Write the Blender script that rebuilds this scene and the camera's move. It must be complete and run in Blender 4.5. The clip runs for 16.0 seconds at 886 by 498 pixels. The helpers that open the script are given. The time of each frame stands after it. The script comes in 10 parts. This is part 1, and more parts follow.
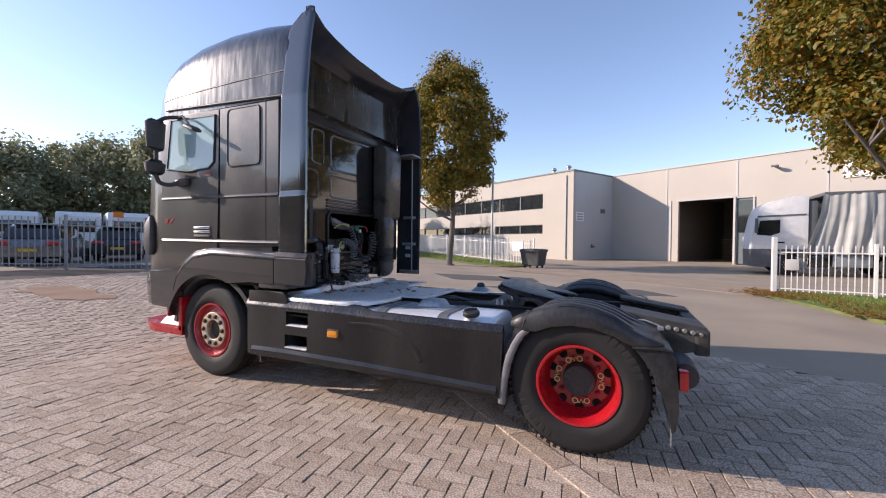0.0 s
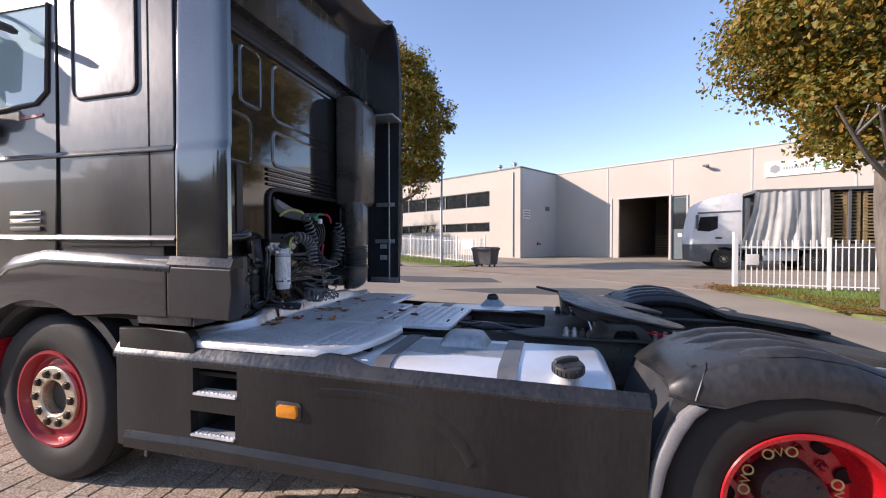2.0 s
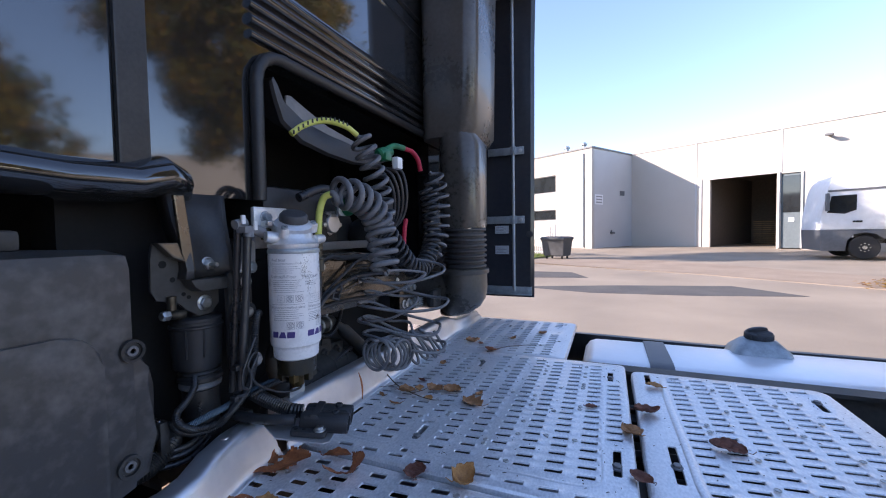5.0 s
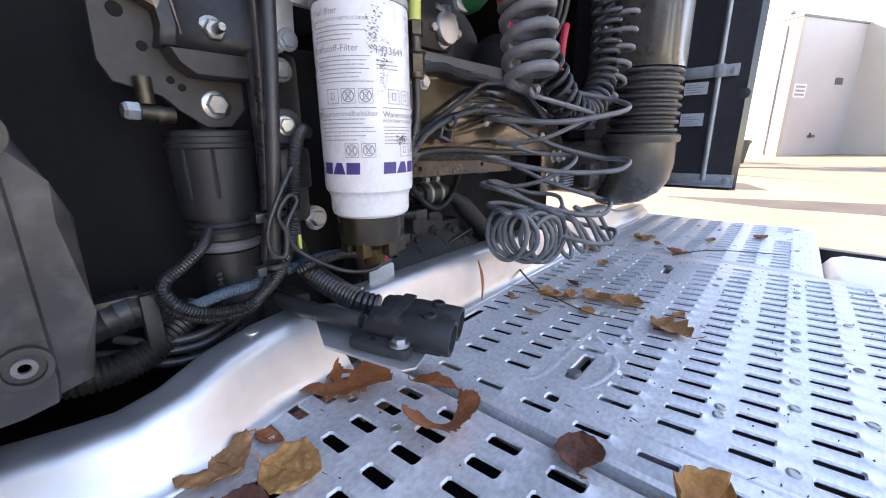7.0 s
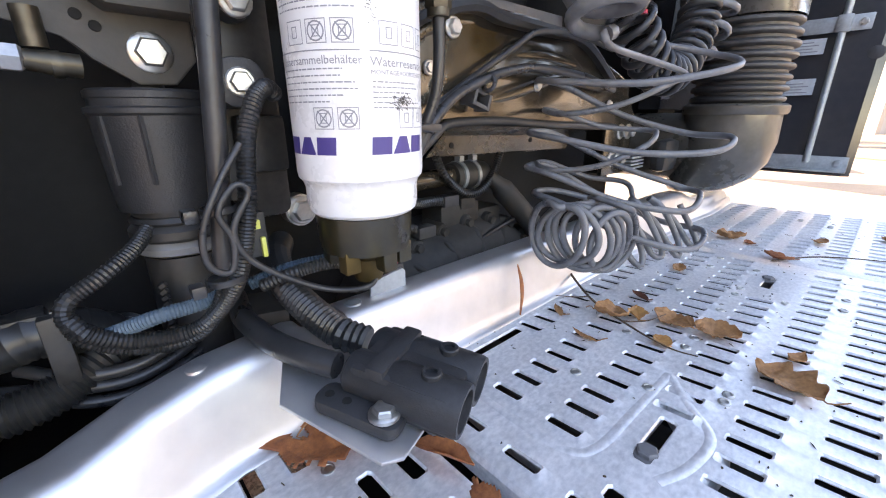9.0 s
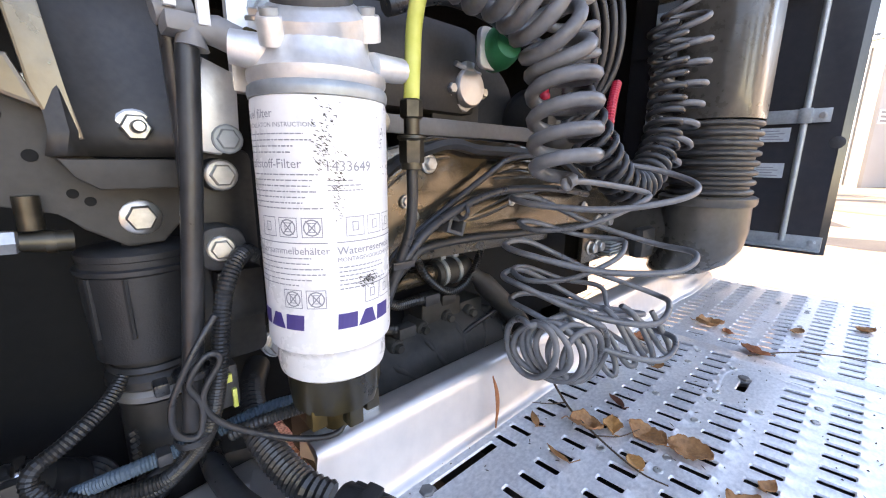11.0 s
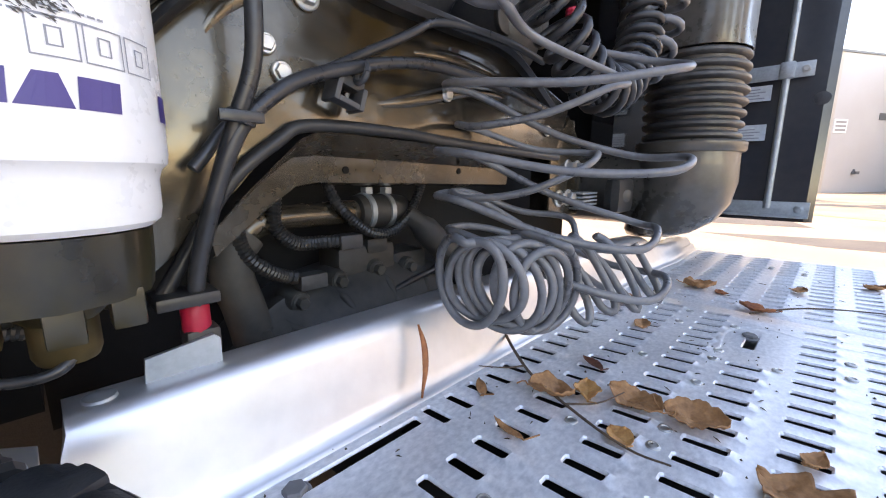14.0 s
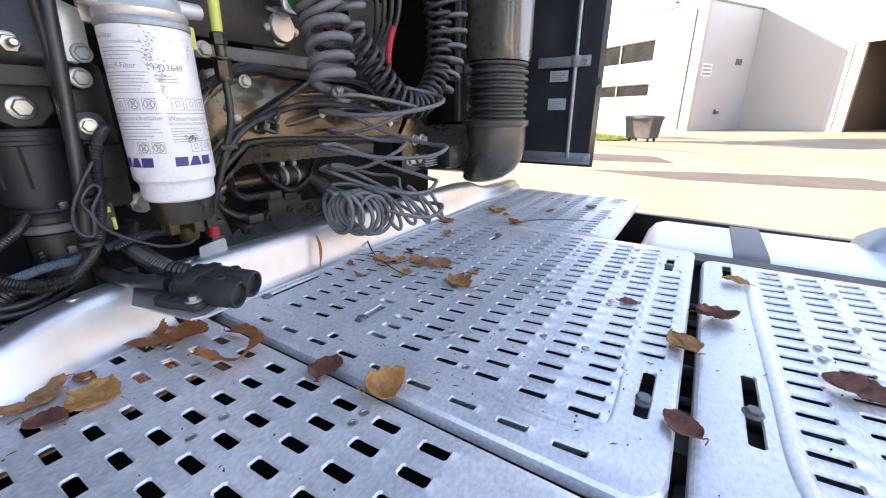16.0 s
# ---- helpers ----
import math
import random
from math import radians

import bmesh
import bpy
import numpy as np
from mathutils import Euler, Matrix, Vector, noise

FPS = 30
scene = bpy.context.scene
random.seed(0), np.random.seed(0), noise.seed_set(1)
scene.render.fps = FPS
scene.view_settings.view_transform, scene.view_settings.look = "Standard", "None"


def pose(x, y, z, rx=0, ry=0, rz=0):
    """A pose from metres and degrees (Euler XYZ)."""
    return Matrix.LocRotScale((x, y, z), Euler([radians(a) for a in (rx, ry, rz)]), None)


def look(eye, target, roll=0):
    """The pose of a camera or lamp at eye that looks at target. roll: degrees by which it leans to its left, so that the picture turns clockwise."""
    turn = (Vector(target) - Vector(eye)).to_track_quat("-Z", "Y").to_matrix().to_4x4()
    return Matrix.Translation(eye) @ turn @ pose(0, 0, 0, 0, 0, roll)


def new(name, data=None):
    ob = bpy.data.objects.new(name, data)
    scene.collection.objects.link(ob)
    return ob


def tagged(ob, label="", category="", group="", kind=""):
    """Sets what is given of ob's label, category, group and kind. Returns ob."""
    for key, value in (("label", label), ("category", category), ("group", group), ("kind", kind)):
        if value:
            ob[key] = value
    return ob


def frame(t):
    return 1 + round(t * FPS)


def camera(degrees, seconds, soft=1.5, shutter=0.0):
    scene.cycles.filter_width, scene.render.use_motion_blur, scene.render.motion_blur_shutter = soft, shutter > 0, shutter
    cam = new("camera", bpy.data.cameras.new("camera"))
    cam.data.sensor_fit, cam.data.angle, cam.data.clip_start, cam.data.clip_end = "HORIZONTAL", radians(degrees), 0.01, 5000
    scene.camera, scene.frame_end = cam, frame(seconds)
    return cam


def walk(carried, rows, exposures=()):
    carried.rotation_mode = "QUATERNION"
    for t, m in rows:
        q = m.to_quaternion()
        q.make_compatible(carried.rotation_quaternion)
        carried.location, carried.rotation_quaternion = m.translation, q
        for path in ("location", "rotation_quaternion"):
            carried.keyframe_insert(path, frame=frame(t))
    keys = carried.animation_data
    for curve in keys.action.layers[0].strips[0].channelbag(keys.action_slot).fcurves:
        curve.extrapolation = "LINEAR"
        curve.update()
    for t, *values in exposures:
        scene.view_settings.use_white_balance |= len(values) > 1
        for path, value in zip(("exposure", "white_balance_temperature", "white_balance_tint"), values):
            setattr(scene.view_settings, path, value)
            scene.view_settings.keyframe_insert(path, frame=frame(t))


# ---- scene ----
cam = camera(96.3, 16.0, 1.1)
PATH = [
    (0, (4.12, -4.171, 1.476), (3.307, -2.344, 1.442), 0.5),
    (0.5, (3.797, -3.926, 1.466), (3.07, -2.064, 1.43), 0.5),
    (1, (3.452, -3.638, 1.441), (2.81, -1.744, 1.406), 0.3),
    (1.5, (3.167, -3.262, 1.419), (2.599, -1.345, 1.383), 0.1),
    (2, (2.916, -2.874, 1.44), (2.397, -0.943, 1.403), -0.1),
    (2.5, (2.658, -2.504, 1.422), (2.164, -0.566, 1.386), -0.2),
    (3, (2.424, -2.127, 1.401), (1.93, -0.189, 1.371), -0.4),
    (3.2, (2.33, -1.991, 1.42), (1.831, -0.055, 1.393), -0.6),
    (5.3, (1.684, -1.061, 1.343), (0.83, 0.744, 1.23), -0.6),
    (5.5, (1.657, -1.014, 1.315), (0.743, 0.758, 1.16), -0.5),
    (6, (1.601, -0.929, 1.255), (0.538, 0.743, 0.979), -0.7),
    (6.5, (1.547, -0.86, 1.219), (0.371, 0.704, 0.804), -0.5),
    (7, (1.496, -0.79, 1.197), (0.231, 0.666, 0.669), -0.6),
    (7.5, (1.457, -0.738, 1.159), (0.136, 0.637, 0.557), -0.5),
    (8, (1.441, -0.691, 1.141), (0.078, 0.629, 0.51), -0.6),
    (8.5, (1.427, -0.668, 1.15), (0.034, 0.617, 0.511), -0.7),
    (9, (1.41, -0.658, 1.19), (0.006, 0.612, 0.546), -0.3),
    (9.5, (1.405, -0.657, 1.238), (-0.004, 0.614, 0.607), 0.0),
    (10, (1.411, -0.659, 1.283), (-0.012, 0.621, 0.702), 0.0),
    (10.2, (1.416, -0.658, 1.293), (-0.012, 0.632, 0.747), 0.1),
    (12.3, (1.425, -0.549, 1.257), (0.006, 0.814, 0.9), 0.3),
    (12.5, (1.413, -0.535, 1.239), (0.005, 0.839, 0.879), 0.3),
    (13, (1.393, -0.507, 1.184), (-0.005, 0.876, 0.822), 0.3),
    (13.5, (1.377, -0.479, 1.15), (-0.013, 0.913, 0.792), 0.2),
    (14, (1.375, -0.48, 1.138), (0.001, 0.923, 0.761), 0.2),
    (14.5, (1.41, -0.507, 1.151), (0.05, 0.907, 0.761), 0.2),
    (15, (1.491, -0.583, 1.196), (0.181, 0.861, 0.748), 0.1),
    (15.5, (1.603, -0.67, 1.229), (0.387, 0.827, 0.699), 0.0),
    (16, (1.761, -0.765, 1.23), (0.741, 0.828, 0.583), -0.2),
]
EXPOSURES = [(0.0, 0.79, 6950, 23), (3.2, 1.19, 6850, 23), (5.5, 1.86, 6600, 24), (6.3, 2.38, 7650, 24), (7.5, 3.04, 9000, 25), (9.0, 3.27, 9450, 25), (13.5, 3.05, 9350, 25), (15.0, 2.98, 9350, 24), (16.0, 2.78, 8900, 24)]
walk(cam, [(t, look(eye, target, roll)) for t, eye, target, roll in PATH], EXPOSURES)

# ---- sky, sun ----
SUN_DIR = Vector((0.953, 0.303, -0.420)).normalized()      # the way the sunlight travels
world = bpy.data.worlds.new("sky")
scene.world = world
world.use_nodes = True
wn = world.node_tree
sky = wn.nodes.new("ShaderNodeTexSky")
sky.sky_type = "NISHITA"
sky.sun_disc = False
sky.sun_elevation = math.asin(-SUN_DIR.z)
sky.sun_rotation = math.atan2(-SUN_DIR.x, -SUN_DIR.y)
sky.air_density, sky.dust_density, sky.ozone_density = 0.95, 0.2, 2.4
wn.nodes["Background"].inputs["Strength"].default_value = 0.15
wn.links.new(sky.outputs["Color"], wn.nodes["Background"].inputs["Color"])
sun = new("sun", bpy.data.lights.new("sun", "SUN"))
sun.data.energy, sun.data.angle, sun.data.color = 3.4, radians(0.6), (1.0, 0.93, 0.83)
sun.matrix_world = look((-20, -8, 15), Vector((-20, -8, 15)) + SUN_DIR)


# ---- mesh helpers ----
def link_mesh(name, bm, material, parent=None, label="", smooth=None):
    """Links a bmesh as one mesh object; smooth: the angle under which edges are shaded smooth."""
    me = bpy.data.meshes.new(name)
    bmesh.ops.recalc_face_normals(bm, faces=bm.faces[:])
    bm.to_mesh(me)
    bm.free()
    for m in (material if isinstance(material, (list, tuple)) else [material]):
        me.materials.append(m)
    if smooth is not None:
        me.shade_smooth()
        me.set_sharp_from_angle(angle=radians(smooth))
    ob = new(name, me)
    if parent is not None:
        ob.parent = parent
    if label:
        ob["label"] = label
    return ob


def part(name, bm, material, parent, label="", smooth=35):
    return link_mesh(name, bm, material, parent, label, smooth)


def thing(name, label, category, group="", kind="", at=(0, 0, 0)):
    ob = new(name)
    ob.empty_display_size = 0.1
    ob.location = at
    return tagged(ob, label, category, group, kind)


def solid(name, bm, material, label, category="", group="", kind="", smooth=35):
    return tagged(link_mesh(name, bm, material, None, "", smooth), label, category, group, kind)


def BM():
    return bmesh.new()


def box(bm, x0, x1, y0, y1, z0, z1, bevel=0.0, m=None, mi=0):
    vs = [bm.verts.new((x, y, z)) for x in (x0, x1) for y in (y0, y1) for z in (z0, z1)]
    fs = [bm.faces.new([vs[i] for i in q]) for q in ((0, 1, 3, 2), (4, 6, 7, 5), (0, 4, 5, 1), (2, 3, 7, 6), (0, 2, 6, 4), (1, 5, 7, 3))]
    for f in fs:
        f.material_index = mi
    if bevel > 0:
        es = list({e for f in fs for e in f.edges})
        out = bmesh.ops.bevel(bm, geom=es, offset=bevel, segments=2, affect="EDGES", profile=0.6, material=-1)
        vs = list({v for f in out["faces"] for v in f.verts} | {v for v in vs if v.is_valid})
    if m is not None:
        for v in vs:
            v.co = m @ v.co
    return vs


def prism(bm, pts, axis, a, b, bevel=0.0, m=None, mi=0):
    """A flat outline of (u, v) points pushed from a to b along an axis. x: (y, z); y: (x, z); z: (x, y)."""
    def at(u, v, w):
        return {"x": (w, u, v), "y": (u, w, v), "z": (u, v, w)}[axis]
    lo = [bm.verts.new(at(u, v, a)) for u, v in pts]
    hi = [bm.verts.new(at(u, v, b)) for u, v in pts]
    n = len(pts)
    caps = [bm.faces.new(lo), bm.faces.new(hi)]
    fs = caps + [bm.faces.new((lo[i], lo[(i + 1) % n], hi[(i + 1) % n], hi[i])) for i in range(n)]
    for f in fs:
        f.material_index = mi
    vs = lo + hi
    if bevel > 0:
        es = [e for f in caps for e in f.edges]
        out = bmesh.ops.bevel(bm, geom=es, offset=bevel, segments=2, affect="EDGES", profile=0.6, material=-1)
        vs = list({v for f in out["faces"] for v in f.verts} | {v for v in vs if v.is_valid})
    if m is not None:
        for v in vs:
            v.co = m @ v.co
    return vs


def rounded(x0, x1, y0, y1, r, n=5):
    """The outline of a rectangle with round corners; r: one radius, or four from the corner (x0, y0) on, going round."""
    r = r if isinstance(r, (list, tuple)) else (r, r, r, r)
    out = []
    for (cx, cy, a0), q in zip(((x0, y0, 180), (x1, y0, 270), (x1, y1, 0), (x0, y1, 90)), r):
        sx, sy = (1 if cx == x0 else -1), (1 if cy == y0 else -1)
        if q <= 0:
            out.append((cx, cy))
            continue
        for k in range(n + 1):
            a = radians(a0 + 90 * k / n)
            out.append((cx + sx * q + q * math.cos(a), cy + sy * q + q * math.sin(a)))
    return out


def loft(bm, rings, close=True, caps=True, mi=0):
    rows = [[bm.verts.new(p) for p in ring] for ring in rings]
    n = len(rows[0])
    for a, b in zip(rows, rows[1:]):
        for i in range(n if close else n - 1):
            f = bm.faces.new((a[i], a[(i + 1) % n], b[(i + 1) % n], b[i]))
            f.material_index = mi
    if caps and close:
        bm.faces.new(rows[0]).material_index = mi
        bm.faces.new(rows[-1]).material_index = mi
    return rows


def lathe(bm, profile, base=(0, 0, 0), n=24, m=None, caps=True, mi=0):
    """Turns (radius, height) round z at base, or round the z axis of the pose m."""
    m = m or Matrix.Translation(base)
    loft(bm, [[m @ Vector((max(r, 1e-4) * math.cos(2 * math.pi * k / n), max(r, 1e-4) * math.sin(2 * math.pi * k / n), h)) for k in range(n)] for r, h in profile], True, caps, mi)


def tube(bm, pts, r, n=8, caps=True, mi=0):
    """A round bar along points; r: one radius or one for each point."""
    pts = [Vector(p) for p in pts]
    rs = r if isinstance(r, (list, tuple)) else [r] * len(pts)
    rings, side = [], None
    for i, p in enumerate(pts):
        d = (pts[min(i + 1, len(pts) - 1)] - pts[max(i - 1, 0)])
        d = d.normalized() if d.length > 1e-9 else Vector((0, 0, 1))
        if side is None:
            side = d.orthogonal().normalized()
        side = side - d * side.dot(d)
        side = side.normalized() if side.length > 1e-6 else d.orthogonal().normalized()
        up = d.cross(side)
        rings.append([p + rs[i] * (math.cos(2 * math.pi * k / n) * side + math.sin(2 * math.pi * k / n) * up) for k in range(n)])
    loft(bm, rings, True, caps, mi)


def spline(ctrl, per=8):
    """A smooth line through the control points."""
    c = [Vector(p) for p in ctrl]
    c = [2 * c[0] - c[1]] + c + [2 * c[-1] - c[-2]]
    out = []
    for i in range(1, len(c) - 2):
        a, b, d, e = c[i - 1:i + 3]
        for k in range(per):
            t = k / per
            out.append(0.5 * (2 * b + (d - a) * t + (2 * a - 5 * b + 4 * d - e) * t * t + (3 * b - a - 3 * d + e) * t ** 3))
    out.append(c[-2])
    return out


def ribbed(path, r, pitch=0.006, depth=0.16):
    """Points and radii of a corrugated hose along a path."""
    out = [path[0]]
    for a, b in zip(path, path[1:]):
        n = max(1, round((b - a).length / (pitch / 2)))
        out += [a.lerp(b, k / n) for k in range(1, n + 1)]
    return out, [r * (1 + (depth if i % 2 else -depth) / 2) for i in range(len(out))]


def axis_pose(p, d):
    """A pose at p whose z axis points along d."""
    return Matrix.Translation(p) @ Vector(d).to_track_quat("Z", "Y").to_matrix().to_4x4()


def hexbolt(bm, p, d, r=0.011, h=0.009, washer=True, mi=0):
    m = axis_pose(p, d)
    if washer:
        lathe(bm, [(r * 1.35, 0), (r * 1.35, 0.0025), (r * 1.2, 0.0035)], n=16, m=m, mi=mi)
    hexa = [(r * s, z) for s, z in ((1, 0.002), (1, h * 0.85), (0.86, h))]
    lathe(bm, hexa, n=6, m=m, mi=mi)


# ---- materials ----
def mat(name, c1, c2=None, rough=0.5, metal=0.0, scale=8.0, fine=90.0, bump=0.0, rough2=None, spec=0.5, coat=0.0, fmix=0.35, bump_scale=None, stretch=(1, 1, 1), detail=6.0, span=(0.35, 0.65)):
    """A surface whose colour wanders between c1 and c2 at two scales, with gloss that wanders too and a fine relief."""
    m = bpy.data.materials.new(name)
    m.use_nodes = True
    nt = m.node_tree
    p = nt.nodes["Principled BSDF"]
    p.inputs["Metallic"].default_value = metal
    p.inputs["Specular IOR Level"].default_value = spec
    p.inputs["Coat Weight"].default_value = coat
    p.inputs["Coat Roughness"].default_value = 0.04
    c2 = c2 or c1
    tc = nt.nodes.new("ShaderNodeTexCoord")
    mp = nt.nodes.new("ShaderNodeMapping")
    mp.inputs["Scale"].default_value = stretch
    nt.links.new(tc.outputs["Object"], mp.inputs["Vector"])
    n1, n2 = nt.nodes.new("ShaderNodeTexNoise"), nt.nodes.new("ShaderNodeTexNoise")
    for n, s in ((n1, scale), (n2, fine)):
        n.inputs["Scale"].default_value, n.inputs["Detail"].default_value = s, detail
        nt.links.new(mp.outputs["Vector"], n.inputs["Vector"])
    blend = nt.nodes.new("ShaderNodeMix")
    blend.inputs["Factor"].default_value = fmix
    nt.links.new(n1.outputs["Fac"], blend.inputs["A"])
    nt.links.new(n2.outputs["Fac"], blend.inputs["B"])
    ramp = nt.nodes.new("ShaderNodeMapRange")
    ramp.inputs["From Min"].default_value, ramp.inputs["From Max"].default_value = span
    nt.links.new(blend.outputs["Result"], ramp.inputs["Value"])
    mix = nt.nodes.new("ShaderNodeMix")
    mix.data_type = "RGBA"
    mix.inputs["A"].default_value, mix.inputs["B"].default_value = (*c1, 1), (*c2, 1)
    nt.links.new(ramp.outputs["Result"], mix.inputs["Factor"])
    nt.links.new(mix.outputs["Result"], p.inputs["Base Color"])
    rr = nt.nodes.new("ShaderNodeMapRange")
    rr.inputs["To Min"].default_value, rr.inputs["To Max"].default_value = rough, rough2 if rough2 is not None else min(1, rough * 1.25)
    nt.links.new(ramp.outputs["Result"], rr.inputs["Value"])
    nt.links.new(rr.outputs["Result"], p.inputs["Roughness"])
    if bump:
        b = nt.nodes.new("ShaderNodeBump")
        b.inputs["Strength"].default_value, b.inputs["Distance"].default_value = 1.0, bump
        src = n2
        if bump_scale:
            src = nt.nodes.new("ShaderNodeTexNoise")
            src.inputs["Scale"].default_value, src.inputs["Detail"].default_value = bump_scale, 8
            nt.links.new(mp.outputs["Vector"], src.inputs["Vector"])
        nt.links.new(src.outputs["Fac"], b.inputs["Height"])
        nt.links.new(b.outputs["Normal"], p.inputs["Normal"])
    return m


def vary(m, amount=0.25, per_object=True, tint=(1.0, 0.8, 0.6)):
    """Lets each piece differ a little in tone."""
    nt = m.node_tree
    p = nt.nodes["Principled BSDF"]
    link = p.inputs["Base Color"].links[0]
    src = link.from_socket
    if per_object:
        rnd = nt.nodes.new("ShaderNodeObjectInfo").outputs["Random"]
    else:
        rnd = nt.nodes.new("ShaderNodeNewGeometry").outputs["Random Per Island"]
    mul = nt.nodes.new("ShaderNodeMix")
    mul.data_type, mul.blend_type = "RGBA", "MULTIPLY"
    nt.links.new(rnd, mul.inputs["Factor"])
    nt.links.new(src, mul.inputs["A"])
    mul.inputs["B"].default_value = (1 - amount * tint[0], 1 - amount * tint[1], 1 - amount * tint[2], 1)
    nt.links.new(mul.outputs["Result"], p.inputs["Base Color"])
    return m


def leafy(name, colours, rough=0.55):
    """Leaves: each one takes its own tone from the row of colours, and some light comes through."""
    m = bpy.data.materials.new(name)
    m.use_nodes = True
    nt = m.node_tree
    p = nt.nodes["Principled BSDF"]
    p.inputs["Roughness"].default_value = rough
    geo = nt.nodes.new("ShaderNodeNewGeometry")
    ramp = nt.nodes.new("ShaderNodeValToRGB")
    while len(ramp.color_ramp.elements) < len(colours):
        ramp.color_ramp.elements.new(0.5)
    for i, (e, c) in enumerate(zip(ramp.color_ramp.elements, colours)):
        e.position, e.color = i / max(1, len(colours) - 1), (*c, 1)
    nt.links.new(geo.outputs["Random Per Island"], ramp.inputs["Fac"])
    nt.links.new(ramp.outputs["Color"], p.inputs["Base Color"])
    tr = nt.nodes.new("ShaderNodeBsdfTranslucent")
    nt.links.new(ramp.outputs["Color"], tr.inputs["Color"])
    ms = nt.nodes.new("ShaderNodeMixShader")
    ms.inputs["Fac"].default_value = 0.45
    nt.links.new(p.outputs["BSDF"], ms.inputs[1])
    nt.links.new(tr.outputs["BSDF"], ms.inputs[2])
    nt.links.new(ms.outputs["Shader"], nt.nodes["Material Output"].inputs["Surface"])
    return m


M = {}
M["paint"] = mat("anthracite_paint", (0.018, 0.018, 0.020), (0.030, 0.030, 0.031), rough=0.28, rough2=0.38, metal=0.25, scale=2.5, fine=40, coat=0.6, stretch=(1, 1, 0.35))
M["box_plastic"] = mat("scuffed_dusty_plastic", (0.040, 0.039, 0.039), (0.125, 0.119, 0.112), rough=0.40, rough2=0.60, scale=5, fine=48, fmix=0.5, span=(0.46, 0.72), bump=0.0004, bump_scale=140)
M["paint_gloss"] = mat("dark_gloss_paint", (0.012, 0.012, 0.013), (0.020, 0.020, 0.020), rough=0.05, rough2=0.10, spec=0.7, scale=2, coat=1.0)
M["paint_metal"] = mat("grey_metallic_paint", (0.105, 0.107, 0.110), (0.125, 0.127, 0.130), rough=0.08, rough2=0.12, metal=0.75, scale=3, fine=60, coat=0.9)
M["paint_streak"] = mat("streaked_metallic_paint", (0.030, 0.031, 0.031), (0.105, 0.108, 0.109), rough=0.18, rough2=0.30, metal=0.6, scale=4, fine=24, fmix=0.6, stretch=(1, 1, 0.12), coat=0.6)
M["plastic"] = mat("dark_plastic", (0.034, 0.035, 0.038), (0.068, 0.069, 0.072), rough=0.40, rough2=0.6, scale=5, fine=220, bump=0.0003, bump_scale=500)
M["skirt"] = mat("skirt_plastic", (0.009, 0.009, 0.010), (0.033, 0.032, 0.030), rough=0.30, rough2=0.52, spec=0.45, span=(0.42, 0.75), scale=2.2, fine=60, stretch=(1, 1, 0.25))
M["skirt_gloss"] = mat("dusty_gloss_skirt", (0.016, 0.016, 0.017), (0.050, 0.047, 0.043), rough=0.16, rough2=0.45, spec=0.5, span=(0.40, 0.72), scale=3.0, fine=50, coat=0.3, stretch=(1, 0.6, 0.6))
M["plug_plastic"] = mat("matt_black_plug_plastic", (0.018, 0.019, 0.021), (0.036, 0.037, 0.040), rough=0.42, rough2=0.6, scale=12, fine=240, bump=0.0003, bump_scale=600)
M["duct"] = mat("satin_duct_plastic", (0.044, 0.040, 0.034), (0.112, 0.098, 0.082), rough=0.22, rough2=0.38, scale=4, fine=60, coat=0.25)
M["fin_inner"] = mat("blue_black_fin_plastic", (0.030, 0.033, 0.041), (0.046, 0.049, 0.057), rough=0.14, rough2=0.24, scale=3, fine=40, spec=0.6)
M["satin"] = mat("satin_black_steel", (0.020, 0.020, 0.021), (0.050, 0.048, 0.046), rough=0.33, rough2=0.5, scale=9, fine=160, metal=0.2)
M["chassis"] = mat("chassis_black", (0.018, 0.018, 0.018), (0.075, 0.070, 0.062), rough=0.45, rough2=0.75, scale=6, fine=70, bump=0.0006)
M["member"] = mat("dusty_painted_steel", (0.040, 0.033, 0.025), (0.150, 0.124, 0.092), rough=0.13, rough2=0.32, scale=5, fine=55, metal=0.7, coat=0.3, bump=0.003, bump_scale=9)
M["rubber"] = mat("tyre_rubber", (0.009, 0.009, 0.009), (0.024, 0.023, 0.022), rough=0.62, rough2=0.85, scale=5, fine=60, bump=0.0006)
M["hose"] = mat("grey_hose", (0.088, 0.089, 0.094), (0.182, 0.182, 0.187), rough=0.26, rough2=0.42, scale=14, fine=120)
M["cable"] = mat("black_cable", (0.018, 0.019, 0.021), (0.042, 0.043, 0.046), rough=0.24, rough2=0.40, scale=20, fine=150)
M["guard"] = mat("dusty_black_guard", (0.010, 0.0105, 0.012), (0.040, 0.041, 0.043), rough=0.28, rough2=0.55, scale=3.0, fine=45, fmix=0.45, bump=0.0006, bump_scale=90, stretch=(1, 1, 0.5))
M["crumb"] = vary(mat("dirt_crumbs", (0.050, 0.036, 0.024), (0.15, 0.10, 0.06), rough=0.9, scale=30), 0.6, per_object=False)
M["conduit"] = mat("ribbed_conduit", (0.014, 0.015, 0.016), (0.028, 0.029, 0.030), rough=0.30, scale=20)
M["alu"] = mat("deck_aluminium", (0.62, 0.635, 0.655), (0.88, 0.885, 0.895), rough=0.28, rough2=0.50, metal=0.5, scale=9, fine=210, fmix=0.62, stretch=(1, 0.6, 1), bump=0.0005, bump_scale=30, span=(0.36, 0.62))
